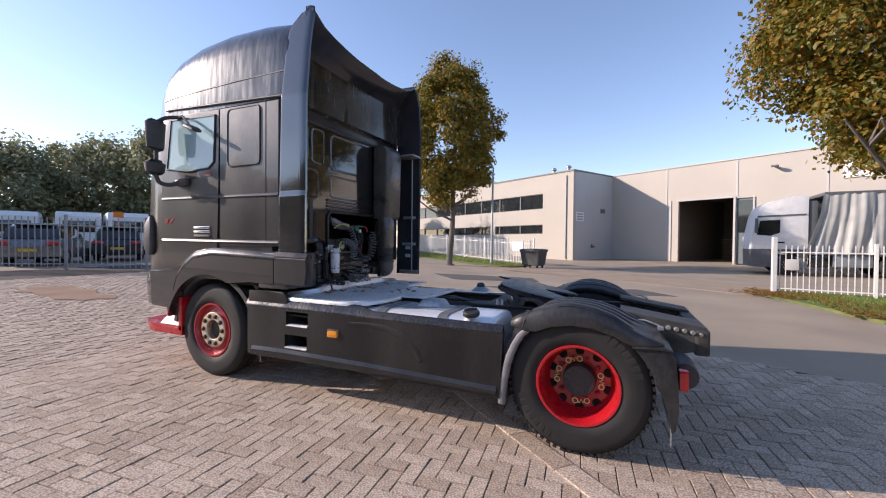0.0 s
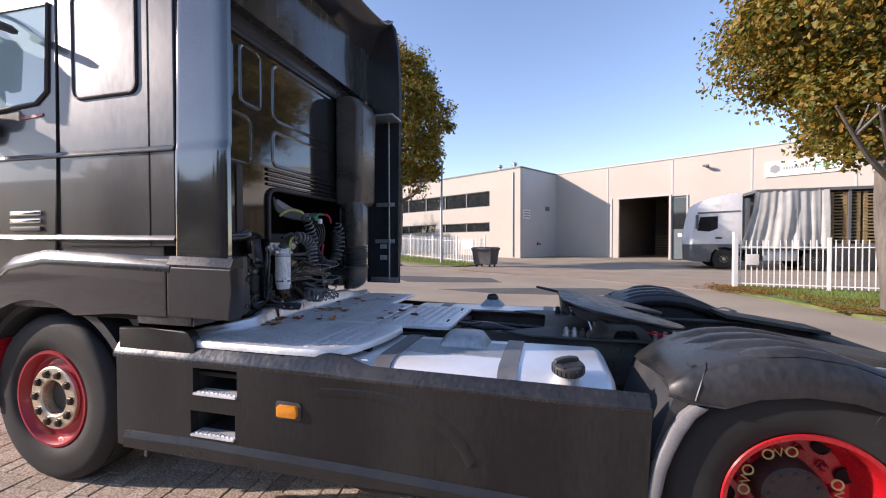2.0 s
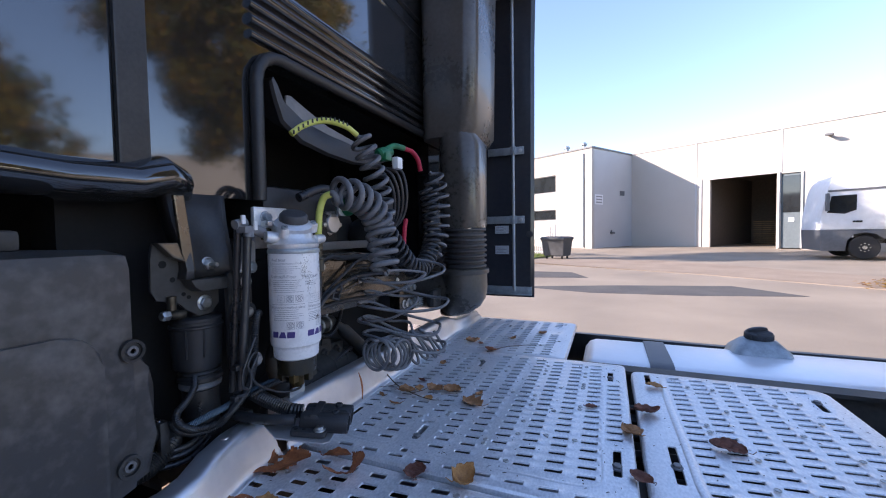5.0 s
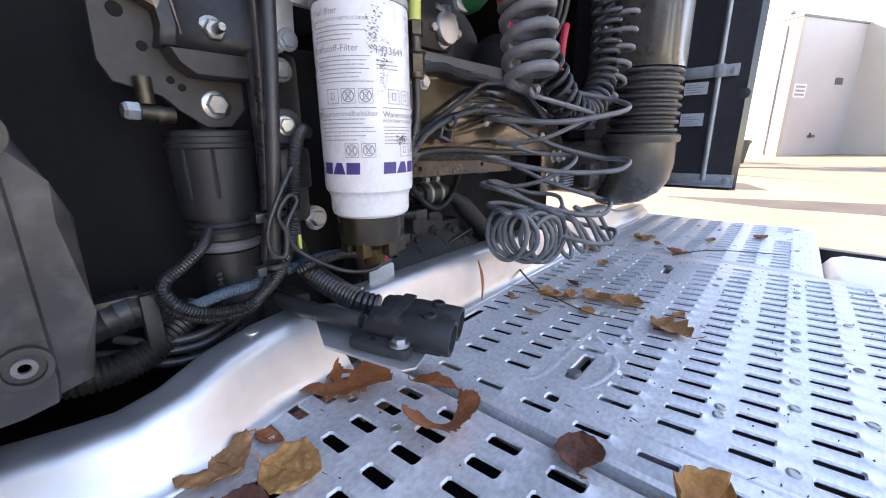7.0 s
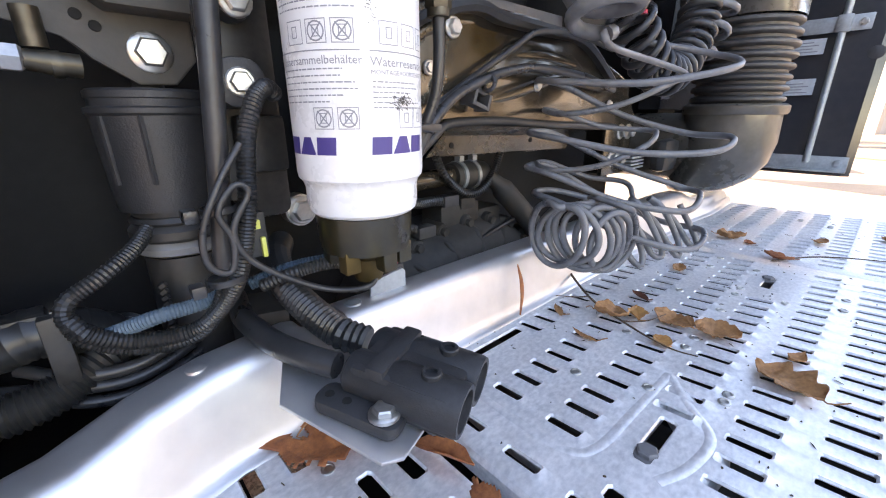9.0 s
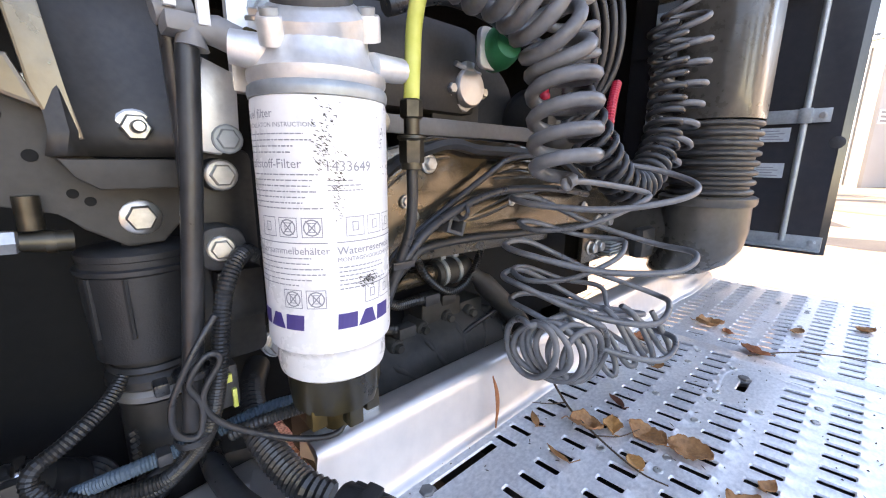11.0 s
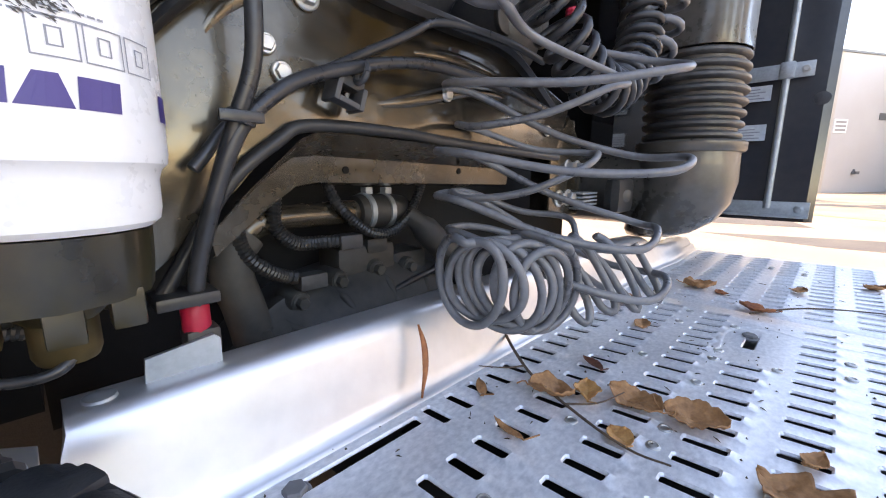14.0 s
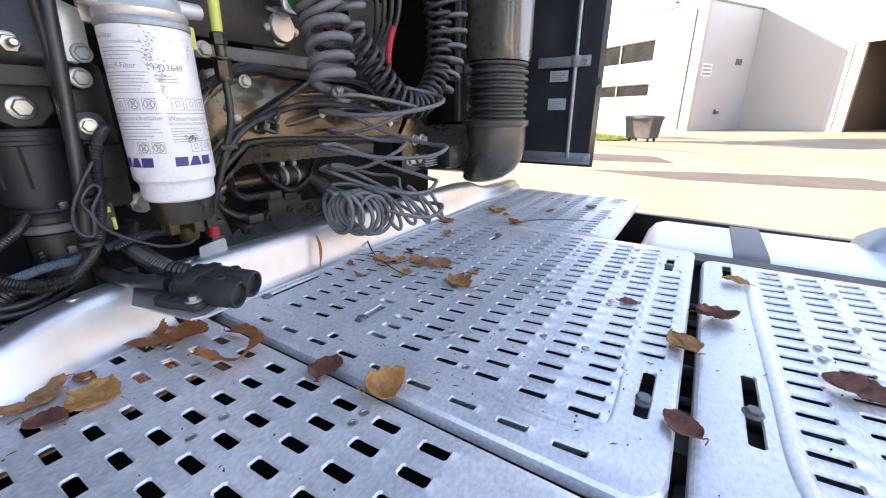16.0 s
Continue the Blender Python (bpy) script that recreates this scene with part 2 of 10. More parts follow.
M["alu_lip"] = mat("tray_lip_aluminium", (0.56, 0.57, 0.59), (0.71, 0.71, 0.72), rough=0.30, rough2=0.44, metal=0.8, scale=9, fine=45, bump=0.0006, bump_scale=14)
M["tank"] = mat("tank_aluminium", (0.84, 0.85, 0.87), (0.92, 0.92, 0.93), rough=0.32, rough2=0.44, metal=0.5, scale=3, fine=30)
M["cast"] = mat("cast_aluminium", (0.58, 0.58, 0.58), (0.78, 0.78, 0.77), rough=0.34, rough2=0.5, metal=0.65, scale=22, fine=160, bump=0.0003)
M["zinc"] = mat("zinc_plated", (0.42, 0.42, 0.41), (0.66, 0.65, 0.62), rough=0.28, rough2=0.48, metal=0.95, scale=40, fine=200)
M["strap"] = mat("dull_steel_strap", (0.13, 0.13, 0.135), (0.19, 0.19, 0.195), rough=0.42, rough2=0.55, metal=0.3, scale=12, fine=120)
M["grease"] = mat("greasy_black_steel", (0.006, 0.006, 0.007), (0.018, 0.017, 0.016), rough=0.25, rough2=0.5, scale=12, fine=90, bump=0.001)
M["galv"] = mat("galvanised_steel", (0.30, 0.33, 0.34), (0.46, 0.50, 0.52), rough=0.42, rough2=0.6, metal=0.7, scale=30, fine=150)
M["brass"] = mat("olive_brass", (0.060, 0.044, 0.018), (0.12, 0.082, 0.032), rough=0.48, metal=0.7, scale=40)
M["bronze"] = mat("dull_bronze", (0.05, 0.044, 0.034), (0.12, 0.105, 0.08), rough=0.35, metal=0.8, scale=40)
M["red_rim"] = mat("red_rim_paint", (0.50, 0.010, 0.018), (0.40, 0.012, 0.016), rough=0.22, rough2=0.35, scale=8, coat=0.5)
M["red_dark"] = mat("dark_red_paint", (0.30, 0.008, 0.018), (0.40, 0.012, 0.022), rough=0.3, rough2=0.45, scale=6, coat=0.3)
M["wing_paint"] = mat("satin_wing_paint", (0.014, 0.014, 0.015), (0.026, 0.025, 0.024), rough=0.17, rough2=0.25, scale=4, fine=60, spec=0.45)
M["gold"] = mat("wheel_ring_metal", (0.62, 0.50, 0.36), (0.78, 0.68, 0.54), rough=0.3, rough2=0.45, metal=0.7, scale=20)
M["yellow_wire"] = mat("yellow_green_plastic", (0.60, 0.62, 0.22), (0.70, 0.70, 0.32), rough=0.45)
M["white_paint"] = mat("white_paint", (0.72, 0.72, 0.70), (0.80, 0.80, 0.79), rough=0.4, scale=5)
M["filter_white"] = mat("filter_white_paint", (0.76, 0.76, 0.76), (0.82, 0.82, 0.82), rough=0.24, rough2=0.34, scale=30, fine=180, coat=0.25)
M["ink"] = mat("grey_print", (0.26, 0.27, 0.30), rough=0.5)
M["smudge"] = mat("black_smudge", (0.045, 0.042, 0.04), (0.11, 0.10, 0.09), rough=0.6, scale=60)
M["ink_blue"] = mat("violet_blue_print", (0.060, 0.045, 0.20), rough=0.4)
M["yellow"] = mat("lime_yellow_sleeve", (0.60, 0.62, 0.10), (0.72, 0.72, 0.20), rough=0.4, scale=30)
M["green"] = mat("green_plastic", (0.004, 0.13, 0.055), (0.01, 0.20, 0.085), rough=0.35, scale=30)
M["red_hose"] = mat("red_sleeve", (0.42, 0.008, 0.03), (0.52, 0.02, 0.05), rough=0.42, scale=30)
M["label"] = mat("silver_label", (0.48, 0.52, 0.54), (0.62, 0.66, 0.68), rough=0.4, scale=60)
M["amber"] = mat("amber_plastic", (0.70, 0.22, 0.01), (0.80, 0.30, 0.02), rough=0.15, scale=30, coat=0.5)
M["tan_fluid"] = mat("amber_bowl", (0.010, 0.009, 0.006), (0.040, 0.031, 0.012), rough=0.26, rough2=0.34, scale=25, coat=0.15)
M["tail_red"] = mat("red_lamp_plastic", (0.45, 0.008, 0.012), (0.6, 0.015, 0.02), rough=0.15, coat=0.6)
M["hose_blue"] = mat("blue_ribbed_hose", (0.05, 0.09, 0.125), (0.085, 0.13, 0.17), rough=0.45)
M["chrome"] = mat("chrome", (0.75, 0.75, 0.76), rough=0.12, metal=1.0)
# pale base colour stands for the sky seen through the cab
M["window"] = mat("sky_painted_cab_glass", (0.34, 0.50, 0.50), (0.40, 0.57, 0.57), rough=0.03, spec=0.6, coat=0.3, scale=1.5)
M["dark_glass"] = mat("dark_window_glass", (0.015, 0.018, 0.02), (0.03, 0.034, 0.037), rough=0.04, coat=0.6, scale=1.5)
M["grey_part"] = mat("grey_painted_part", (0.16, 0.16, 0.165), (0.24, 0.24, 0.245), rough=0.4, scale=8)

# ---- ground, road, paving ----
def rise(x, y):
    """Ground height, shaped to fit the camera's view: it climbs a little towards the front fence and towards the hall.
    """
    s = min(1.0, max(0.0, (y - 18) / 15))
    return 0.034 * max(0.0, -x - 2.0) * min(1.0, max(0.0, (26 + x) / 30 + 0.6)) + 0.25 * s * s * (3 - 2 * s)


M["asphalt"] = mat("worn_asphalt", (0.252, 0.205, 0.154), (0.372, 0.302, 0.226), rough=0.8, rough2=0.95, scale=0.5, fine=60, bump=0.004, bump_scale=130)
M["patch"] = mat("dark_asphalt", (0.070, 0.066, 0.064), (0.115, 0.108, 0.10), rough=0.85, scale=1.5, fine=70, bump=0.003, bump_scale=140)
M["apron"] = mat("sandy_paving", (0.25, 0.188, 0.136), (0.37, 0.287, 0.212), rough=0.85, scale=0.7, fine=18, bump=0.004, bump_scale=60)
M["paver"] = vary(mat("concrete_paver", (0.31, 0.243, 0.192), (0.66, 0.533, 0.420), rough=0.8, rough2=0.95, scale=9, fine=75, bump=0.006, bump_scale=110, fmix=0.85, span=(0.42, 0.58)), 0.34, tint=(0.75, 0.85, 0.95))
M["paver_rest"] = vary(mat("concrete_paver_field", (0.31, 0.243, 0.192), (0.66, 0.533, 0.420), rough=0.8, rough2=0.95, scale=0.8, fine=75, bump=0.006, bump_scale=110, fmix=0.85, span=(0.42, 0.58)), 0.34, per_object=False, tint=(0.75, 0.85, 0.95))
# sand colour darkened to carry the shade in the paver joints
M["joint"] = mat("shaded_sand_joint", (0.030, 0.025, 0.021), (0.075, 0.062, 0.05), rough=0.95, scale=3, fine=80)
M["grass"] = mat("lawn_soil", (0.085, 0.125, 0.030), (0.17, 0.19, 0.062), rough=0.9, scale=2, fine=40, bump=0.01)
M["wall_light"] = mat("cream_wall_panel", (0.455, 0.415, 0.36), (0.51, 0.465, 0.405), rough=0.7, scale=0.4, fine=30)
M["wall_grey"] = mat("pale_grey_panel", (0.46, 0.455, 0.445), (0.52, 0.515, 0.505), rough=0.6, scale=0.5, fine=30)
M["bin_grey"] = mat("grey_bin_plastic", (0.055, 0.057, 0.06), (0.085, 0.086, 0.088), rough=0.5, scale=4)
M["curtain"] = mat("grey_tarpaulin", (0.36, 0.36, 0.34), (0.48, 0.48, 0.45), rough=0.32, rough2=0.5, scale=2)
M["pallet"] = vary(mat("pallet_wood", (0.40, 0.24, 0.10), (0.55, 0.36, 0.17), rough=0.8, scale=4), 0.5, per_object=False)
# low colour carries the shade inside the hall gate
M["hall_dim"] = mat("dimmed_hall_wall", (0.10, 0.085, 0.07), (0.16, 0.135, 0.11), rough=0.8)
M["bark"] = mat("tree_bark", (0.10, 0.085, 0.07), (0.20, 0.175, 0.15), rough=0.9, scale=4, fine=30, bump=0.02, bump_scale=12, stretch=(1, 1, 0.3))
M["leaf_autumn"] = leafy("autumn_leaves", [(0.075, 0.105, 0.018), (0.13, 0.15, 0.024), (0.21, 0.18, 0.028), (0.33, 0.22, 0.03), (0.38, 0.19, 0.03), (0.12, 0.14, 0.02)])
# greens of the far trees, lightened so the colour carries distance haze
M["leaf_haze"] = leafy("hazy_green_leaves", [(0.16, 0.19, 0.105), (0.25, 0.265, 0.145), (0.34, 0.33, 0.18), (0.42, 0.37, 0.21)])
M["leaf_litter"] = leafy("fallen_leaves_tint", [(0.30, 0.15, 0.03), (0.42, 0.24, 0.05), (0.24, 0.10, 0.03), (0.36, 0.26, 0.07)])
M["blade"] = leafy("grass_blades", [(0.11, 0.19, 0.03), (0.17, 0.27, 0.045), (0.23, 0.30, 0.06), (0.30, 0.31, 0.09)])
# near black standing for deep shade: tunnel, holes, under deck and frame
M["shade_black"] = mat("painted_shade_black", (0.004, 0.004, 0.0042), (0.009, 0.009, 0.009), rough=0.8)
M["door_grey"] = mat("grey_green_door", (0.10, 0.13, 0.14), (0.13, 0.16, 0.17), rough=0.4)
M["fence_grey"] = mat("grey_steel_bars", (0.30, 0.31, 0.32), (0.40, 0.41, 0.42), rough=0.4, metal=0.4)
M["sign_white"] = mat("white_sign_board", (0.78, 0.78, 0.77), rough=0.4)
M["sign_green"] = mat("green_sign_print", (0.03, 0.30, 0.14), rough=0.4)
M["sign_grey"] = mat("grey_sign_print", (0.28, 0.28, 0.28), rough=0.4)
M["silver"] = mat("silver_car_paint", (0.16, 0.17, 0.18), (0.20, 0.21, 0.22), rough=0.25, metal=0.5, coat=0.8, scale=2)
M["car_dark"] = mat("dark_car_paint", (0.02, 0.022, 0.025), rough=0.2, coat=0.8)
M["truck_grey"] = mat("grey_truck_trim", (0.10, 0.105, 0.11), (0.13, 0.135, 0.14), rough=0.45)
M["orange"] = mat("orange_panel", (0.75, 0.20, 0.02), rough=0.5)
M["plate_bar"] = mat("plate_yellow", (0.65, 0.42, 0.02), rough=0.4)
M["asph_patch"] = mat("rust_stain", (0.22, 0.115, 0.06), (0.31, 0.20, 0.13), rough=0.9, scale=1.5, fine=30)

bm = BM()
xs = [-400, -150, -80, -50, -38] + [-30 + 2 * k for k in range(34)] + [45, 60, 100, 200, 400]
ys = [-400, -150, -60, -30, -15] + [-8 + 2 * k for k in range(30)] + [60, 80, 120, 200, 400]
grid = [[bm.verts.new((x, y, rise(x, y) - 0.05 - (0.0 if abs(x) < 60 and abs(y) < 60 else 0.2))) for y in ys] for x in xs]
for i in range(len(xs) - 1):
    for j in range(len(ys) - 1):
        bm.faces.new((grid[i][j], grid[i + 1][j], grid[i + 1][j + 1], grid[i][j + 1]))
solid("ground", bm, M["asphalt"], "worn grey asphalt of the yard and street", "ground", kind="structure")

U, N = Vector((0.858, -0.513, 0)), Vector((-0.513, -0.858, 0))      # along the hall's front, and out of it
J0 = Vector((3.42, 32.92, 0.2))
C0 = J0 + 5.32 * N


def strip(name, outline, material, label, category, lift, kind="structure"):
    """A paved or planted field laid on the ground."""
    b = BM()
    xs_, ys_ = [p[0] for p in outline], [p[1] for p in outline]
    top = [b.verts.new((x, y, rise(x, y) - 0.05 + lift)) for x, y in outline]
    low = [b.verts.new((x, y, rise(x, y) - 0.12)) for x, y in outline]
    b.faces.new(top)
    for k in range(len(top)):
        b.faces.new((top[k], top[(k + 1) % len(top)], low[(k + 1) % len(top)], low[k]))
    return solid(name, b, material, label, category, kind=kind)


def seg(a, b, n):
    return [(a[0] + (b[0] - a[0]) * k / n, a[1] + (b[1] - a[1]) * k / n) for k in range(n)]


strip("pavement_yard", seg((-6.0, 19.5), (4.4, 13.4), 4) + seg((4.4, 13.4), (8.0, 10.4), 2) + seg((8.0, 10.4), (9.2, 13.5), 2) + seg((9.2, 13.5), (3.0, 20.8), 3) + seg((3.0, 20.8), (-6.0, 19.5), 2),
      M["apron"], "sandy brown paved apron of the driveway", "pavement", 0.012)
strip("pavement_front", seg((-26, 3.5), (-9.5, 6.4), 4) + seg((-9.5, 6.4), (-5.4, 9.2), 2) + seg((-5.4, 9.2), (-14, 14), 2) + seg((-14, 14), (-28, 6), 4),
      M["apron"], "pale sandy strip of paving before the fence", "pavement", 0.010)
strip("grass_verge", [(7.95, 10.6), (8.35, 8.6), (8.75, 6.4), (10.5, 5.3), (14, 3.6), (24, 0.5), (26, 5.0), (11.2, 11.4), (8.5, 12.0)],
      M["grass"], "green grass verge below the white fence", "grass", 0.07)
strip("grass_strip", [(-1.9, 19.3), (-4.4, 20.0), (-9.0, 22.4), (-20, 28.6), (-19, 32.5), (-11, 27.6), (-1.2, 21.6)],
      M["grass"], "narrow green grass strip below the trees", "grass", 0.07)
strip("rust_stain", [(-8.8, 0.22), (-8.4, 0.42), (-8.0, 0.30), (-7.5, 0.38), (-7.0, 0.26), (-6.7, 0.45), (-6.4, 0.5), (-6.5, 0.8), (-6.2, 1.0), (-6.7, 1.25), (-7.3, 1.15), (-7.9, 1.42), (-8.5, 1.3), (-9.0, 1.45), (-9.2, 1.1), (-9.5, 0.9), (-9.1, 0.6)], M["asph_patch"], "rusty brown stain of sand on the paving", "stain", 0.062)
for pts in ([(-0.5, 9.1), (2.0, 10.0), (4.6, 10.6), (5.6, 9.2), (3.6, 8.7), (1.4, 8.5)], [(-3.9, 12.7), (0.6, 13.2), (1.2, 11.6), (-2.2, 11.0)]):
    strip("asphalt_patch", pts, M["patch"], "darker patch laid on the road", "road", 0.006)
# grass blades and fallen leaves on the verges
rng = random.Random(5)


def scatter(name, poly_pts, count, mat_, label, size, upright, lift, category):
    b = BM()
    for x, y in poly_pts(count):
        z = rise(x, y) - 0.05 + lift
        a, h = rng.uniform(0, 6.28), size * rng.uniform(0.6, 1.4)
        d, e = Vector((math.cos(a), math.sin(a), 0)), Vector((-math.sin(a), math.cos(a), 0))
        p = Vector((x, y, z))
        if upright:
            lean = Vector((rng.uniform(-.4, .4), rng.uniform(-.4, .4), 1)) * h
            vs = [b.verts.new(p - d * h * 0.09), b.verts.new(p + d * h * 0.09), b.verts.new(p + lean)]
        else:
            t = rng.uniform(0, 0.4) * h
            vs = [b.verts.new(p - d * h), b.verts.new(p + e * h * 0.6 + Vector((0, 0, t))), b.verts.new(p + d * h), b.verts.new(p - e * h * 0.6 + Vector((0, 0, t)))]
        b.faces.new(vs)
    return solid(name, b, mat_, label, category, kind="stuff", smooth=None)


def verge_r(n):
    for _ in range(n):
        a, t = rng.random(), rng.random() ** 0.8
        lo, hi = Vector((8.5, 7.2)).lerp(Vector((15, 3.4)), a), Vector((8.5, 11.8)).lerp(Vector((15, 9.6)), a)
        yield lo.lerp(hi, t)


def verge_edge(n):
    for _ in range(n):
        a, t = rng.random(), rng.random() ** 1.5 - 0.06
        if rng.random() < 0.3:
            lo, hi = Vector((8.0, 10.9)), Vector((9.0, 10.3))
            yield lo.lerp(hi, rng.random()) + Vector((rng.gauss(0, .35), rng.gauss(0, .5)))
        else:
            lo, hi = Vector((8.45, 7.0)).lerp(Vector((15, 3.1)), a), Vector((8.8, 10.0)).lerp(Vector((15, 6.5)), a)
            yield lo.lerp(hi, t)


def verge_l(n):
    for _ in range(n):
        a, t = rng.random(), rng.random()
        lo, hi = Vector((-1.9, 19.4)).lerp(Vector((-15, 25.8)), a), Vector((-1.3, 21.5)).lerp(Vector((-14, 28.6)), a)
        yield lo.lerp(hi, t)


scatter("grass", verge_r, 14000, M["blade"], "short green grass blades on the verge", 0.065, True, 0.07, "grass")
scatter("grass", verge_l, 4000, M["blade"], "short green grass blades below the trees", 0.14, True, 0.07, "grass")
scatter("fallen_leaves", verge_edge, 6500, M["leaf_litter"], "brown and orange fallen leaves along the kerb", 0.055, False, 0.09, "leaves")
scatter("fallen_leaves", verge_l, 500, M["leaf_litter"], "brown fallen leaves on the grass strip", 0.07, False, 0.1, "leaves")


# ---- hall and office ----
def on_wall(P, a, z, out=0.0):
    return P + U * a + N * out + Vector((0, 0, z - P.z))


def wall_box(bm, P, a0, a1, z0, z1, o0, o1, mi=0):
    """A block on a wall that runs along U from P; o: how far out of the wall."""
    vs = [bm.verts.new(on_wall(P, a, z, o)) for a in (a0, a1) for o in (o0, o1) for z in (z0, z1)]
    for q in ((0, 1, 3, 2), (4, 6, 7, 5), (0, 4, 5, 1), (2, 3, 7, 6), (0, 2, 6, 4), (1, 5, 7, 3)):
        bm.faces.new([vs[i] for i in q]).material_index = mi


hall = thing("warehouse", "cream warehouse hall with an open dark loading gate", "building")
for wb in ((0, 5.35, 0, 7.2, -0.25, 0), (5.35, 8.85, 4.66, 7.2, -0.25, 0), (8.85, 9.05, 0, 7.2, -0.25, 0), (9.05, 10.0, 4.6, 7.2, -0.25, 0), (10.0, 40, 0, 7.2, -0.25, 0),
           (39.75, 40, 0, 7.2, -30, -0.25), (0, 0.25, 0, 7.2, -30, -0.25), (0, 40, 0, 7.2, -30.25, -30)):
    b = BM()
    wall_box(b, J0, *wb)
    part("wall", b, M["wall_light"], hall, smooth=None)
b = BM()
wall_box(b, J0, -0.05, 40.05, 7.2, 7.28, -30.2, 0.06)
part("roof", b, M["wall_grey"], hall, "pale metal roof edge", smooth=None)
for a in (4.5, 9.05, 13.5, 18, 22.5):
    b = BM()
    wall_box(b, J0, a - 0.05, a + 0.05, 4.7 if a == 9.05 else 0.2, 7.2, 0.002, 0.03)
    part("panel_joint", b, M["wall_grey"], hall, smooth=None)
b = BM()
wall_box(b, J0, 4.72, 4.86, 0.2, 4.74, 0.003, 0.06)
wall_box(b, J0, 8.9, 9.0, 0.2, 4.7, 0.003, 0.08)
wall_box(b, J0, 9.96, 10.06, 0.2, 4.62, 0.003, 0.08)
wall_box(b, J0, 5.25, 8.9, 4.66, 4.76, 0.003, 0.06)
part("gate_frame", b, M["wall_grey"], hall, smooth=None)
b = BM()
wall_box(b, J0, 9.05, 9.96, 0.2, 4.6, -0.16, -0.1)
door = part("door", b, M["door_grey"], hall, "grey door leaf with a glass top", smooth=None)
b = BM()
wall_box(b, J0, 9.12, 9.9, 2.3, 4.45, -0.1, -0.08)
part("pane", b, M["dark_glass"], door, smooth=None)
b = BM()
wall_box(b, J0, 9.4, 9.65, 1.75, 2.0, -0.1, -0.08)
part("notice", b, M["sign_white"], door, "small white notice", smooth=None)
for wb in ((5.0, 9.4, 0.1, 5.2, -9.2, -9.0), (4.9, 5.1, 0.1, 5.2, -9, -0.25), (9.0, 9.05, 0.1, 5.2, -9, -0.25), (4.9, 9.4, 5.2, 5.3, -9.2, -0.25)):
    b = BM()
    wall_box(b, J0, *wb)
    part("inner_wall", b, M["hall_dim"], hall, "inner hall wall, coloured dim for its shade", smooth=None)
sign = thing("hall_sign", "white company sign board high on the hall", "sign")
b = BM()
wall_box(b, J0, 14.15, 17.5, 5.3, 6.2, 0.003, 0.08)
part("board", b, M["sign_white"], sign, smooth=None)
b = BM()
hexa = [(14.62 + 0.26 * math.cos(radians(60 * k + 30)), 5.75 + 0.27 * math.sin(radians(60 * k + 30))) for k in range(6)]
vs = [b.verts.new(on_wall(J0, a, z, 0.086)) for a, z in hexa]
b.faces.new(vs)
part("emblem", b, M["sign_grey"], sign, "grey hexagon emblem", smooth=None)
b = BM()
for k in range(9):
    wall_box(b, J0, 15.0 + k * 0.12, 15.08 + k * 0.12, 5.68, 5.82, 0.081, 0.088)
part("lettering", b, M["sign_grey"], sign, smooth=None)
b = BM()
for k in range(3):
    a = 16.35 + 0.36 * k
    wall_box(b, J0, a, a + 0.28, 5.86, 5.93, 0.081, 0.09)
    wall_box(b, J0, a, a + 0.07, 5.6, 5.86, 0.081, 0.09)
    wall_box(b, J0, a + 0.07, a + 0.28, 5.72, 5.78, 0.081, 0.09)
part("logo", b, M["sign_green"], sign, "green block logo", smooth=None)
b = BM()
wall_box(b, J0, 11.12, 11.2, 6.3, 6.42, 0.003, 0.35)
wall_box(b, J0, 11.0, 11.32, 6.34, 6.44, 0.3, 0.62)
solid("wall_lamp", b, M["truck_grey"], "grey camera on the hall wall", "lamp", smooth=None)
b = BM()
for k in range(4):
    for i in range(12):
        wall_box(b, J0, 6.3 + k * 0.55, 6.78 + k * 0.55, 0.22 + i * 0.15, 0.25 + i * 0.15, -6 - 0.3 * (k % 2), -5.2)
solid("pallet_stack", b, M["pallet"], "stacks of wooden pallets inside the dark gate", "pallets", smooth=None)

office = thing("office_block", "white two storey office block with ribbon windows", "building")
b = BM()
L0 = -30.0
for a0, a1, z0, z1 in ((L0, -3.05, 0, 2.25), (L0, -3.05, 3.04, 4.36), (L0, 0, 5.64, 7.15), (-3.05, 0, 0, 5.64), (-9.6, -8.9, 2.25, 3.04), (L0, L0 + 0.3, 2.2, 5.7)):
    b = BM()
    wall_box(b, C0, a0, a1, z0, z1, -0.3, 0)
    part("wall", b, M["wall_light"], office, smooth=None)
b = BM()
wall_box(b, C0, -0.3, 0.0, 0, 7.15, -5.32, -0.3)
part("wall", b, M["wall_grey"], office, "shaded grey end wall", smooth=None)
b = BM()
wall_box(b, C0, L0, -0.3, 7.0, 7.1, -5.3, -0.3)
wall_box(b, C0, L0 - 0.05, 0.06, 7.15, 7.26, -5.3, 0.06)
part("roof", b, M["truck_grey"], office, "dark roof edging", smooth=None)
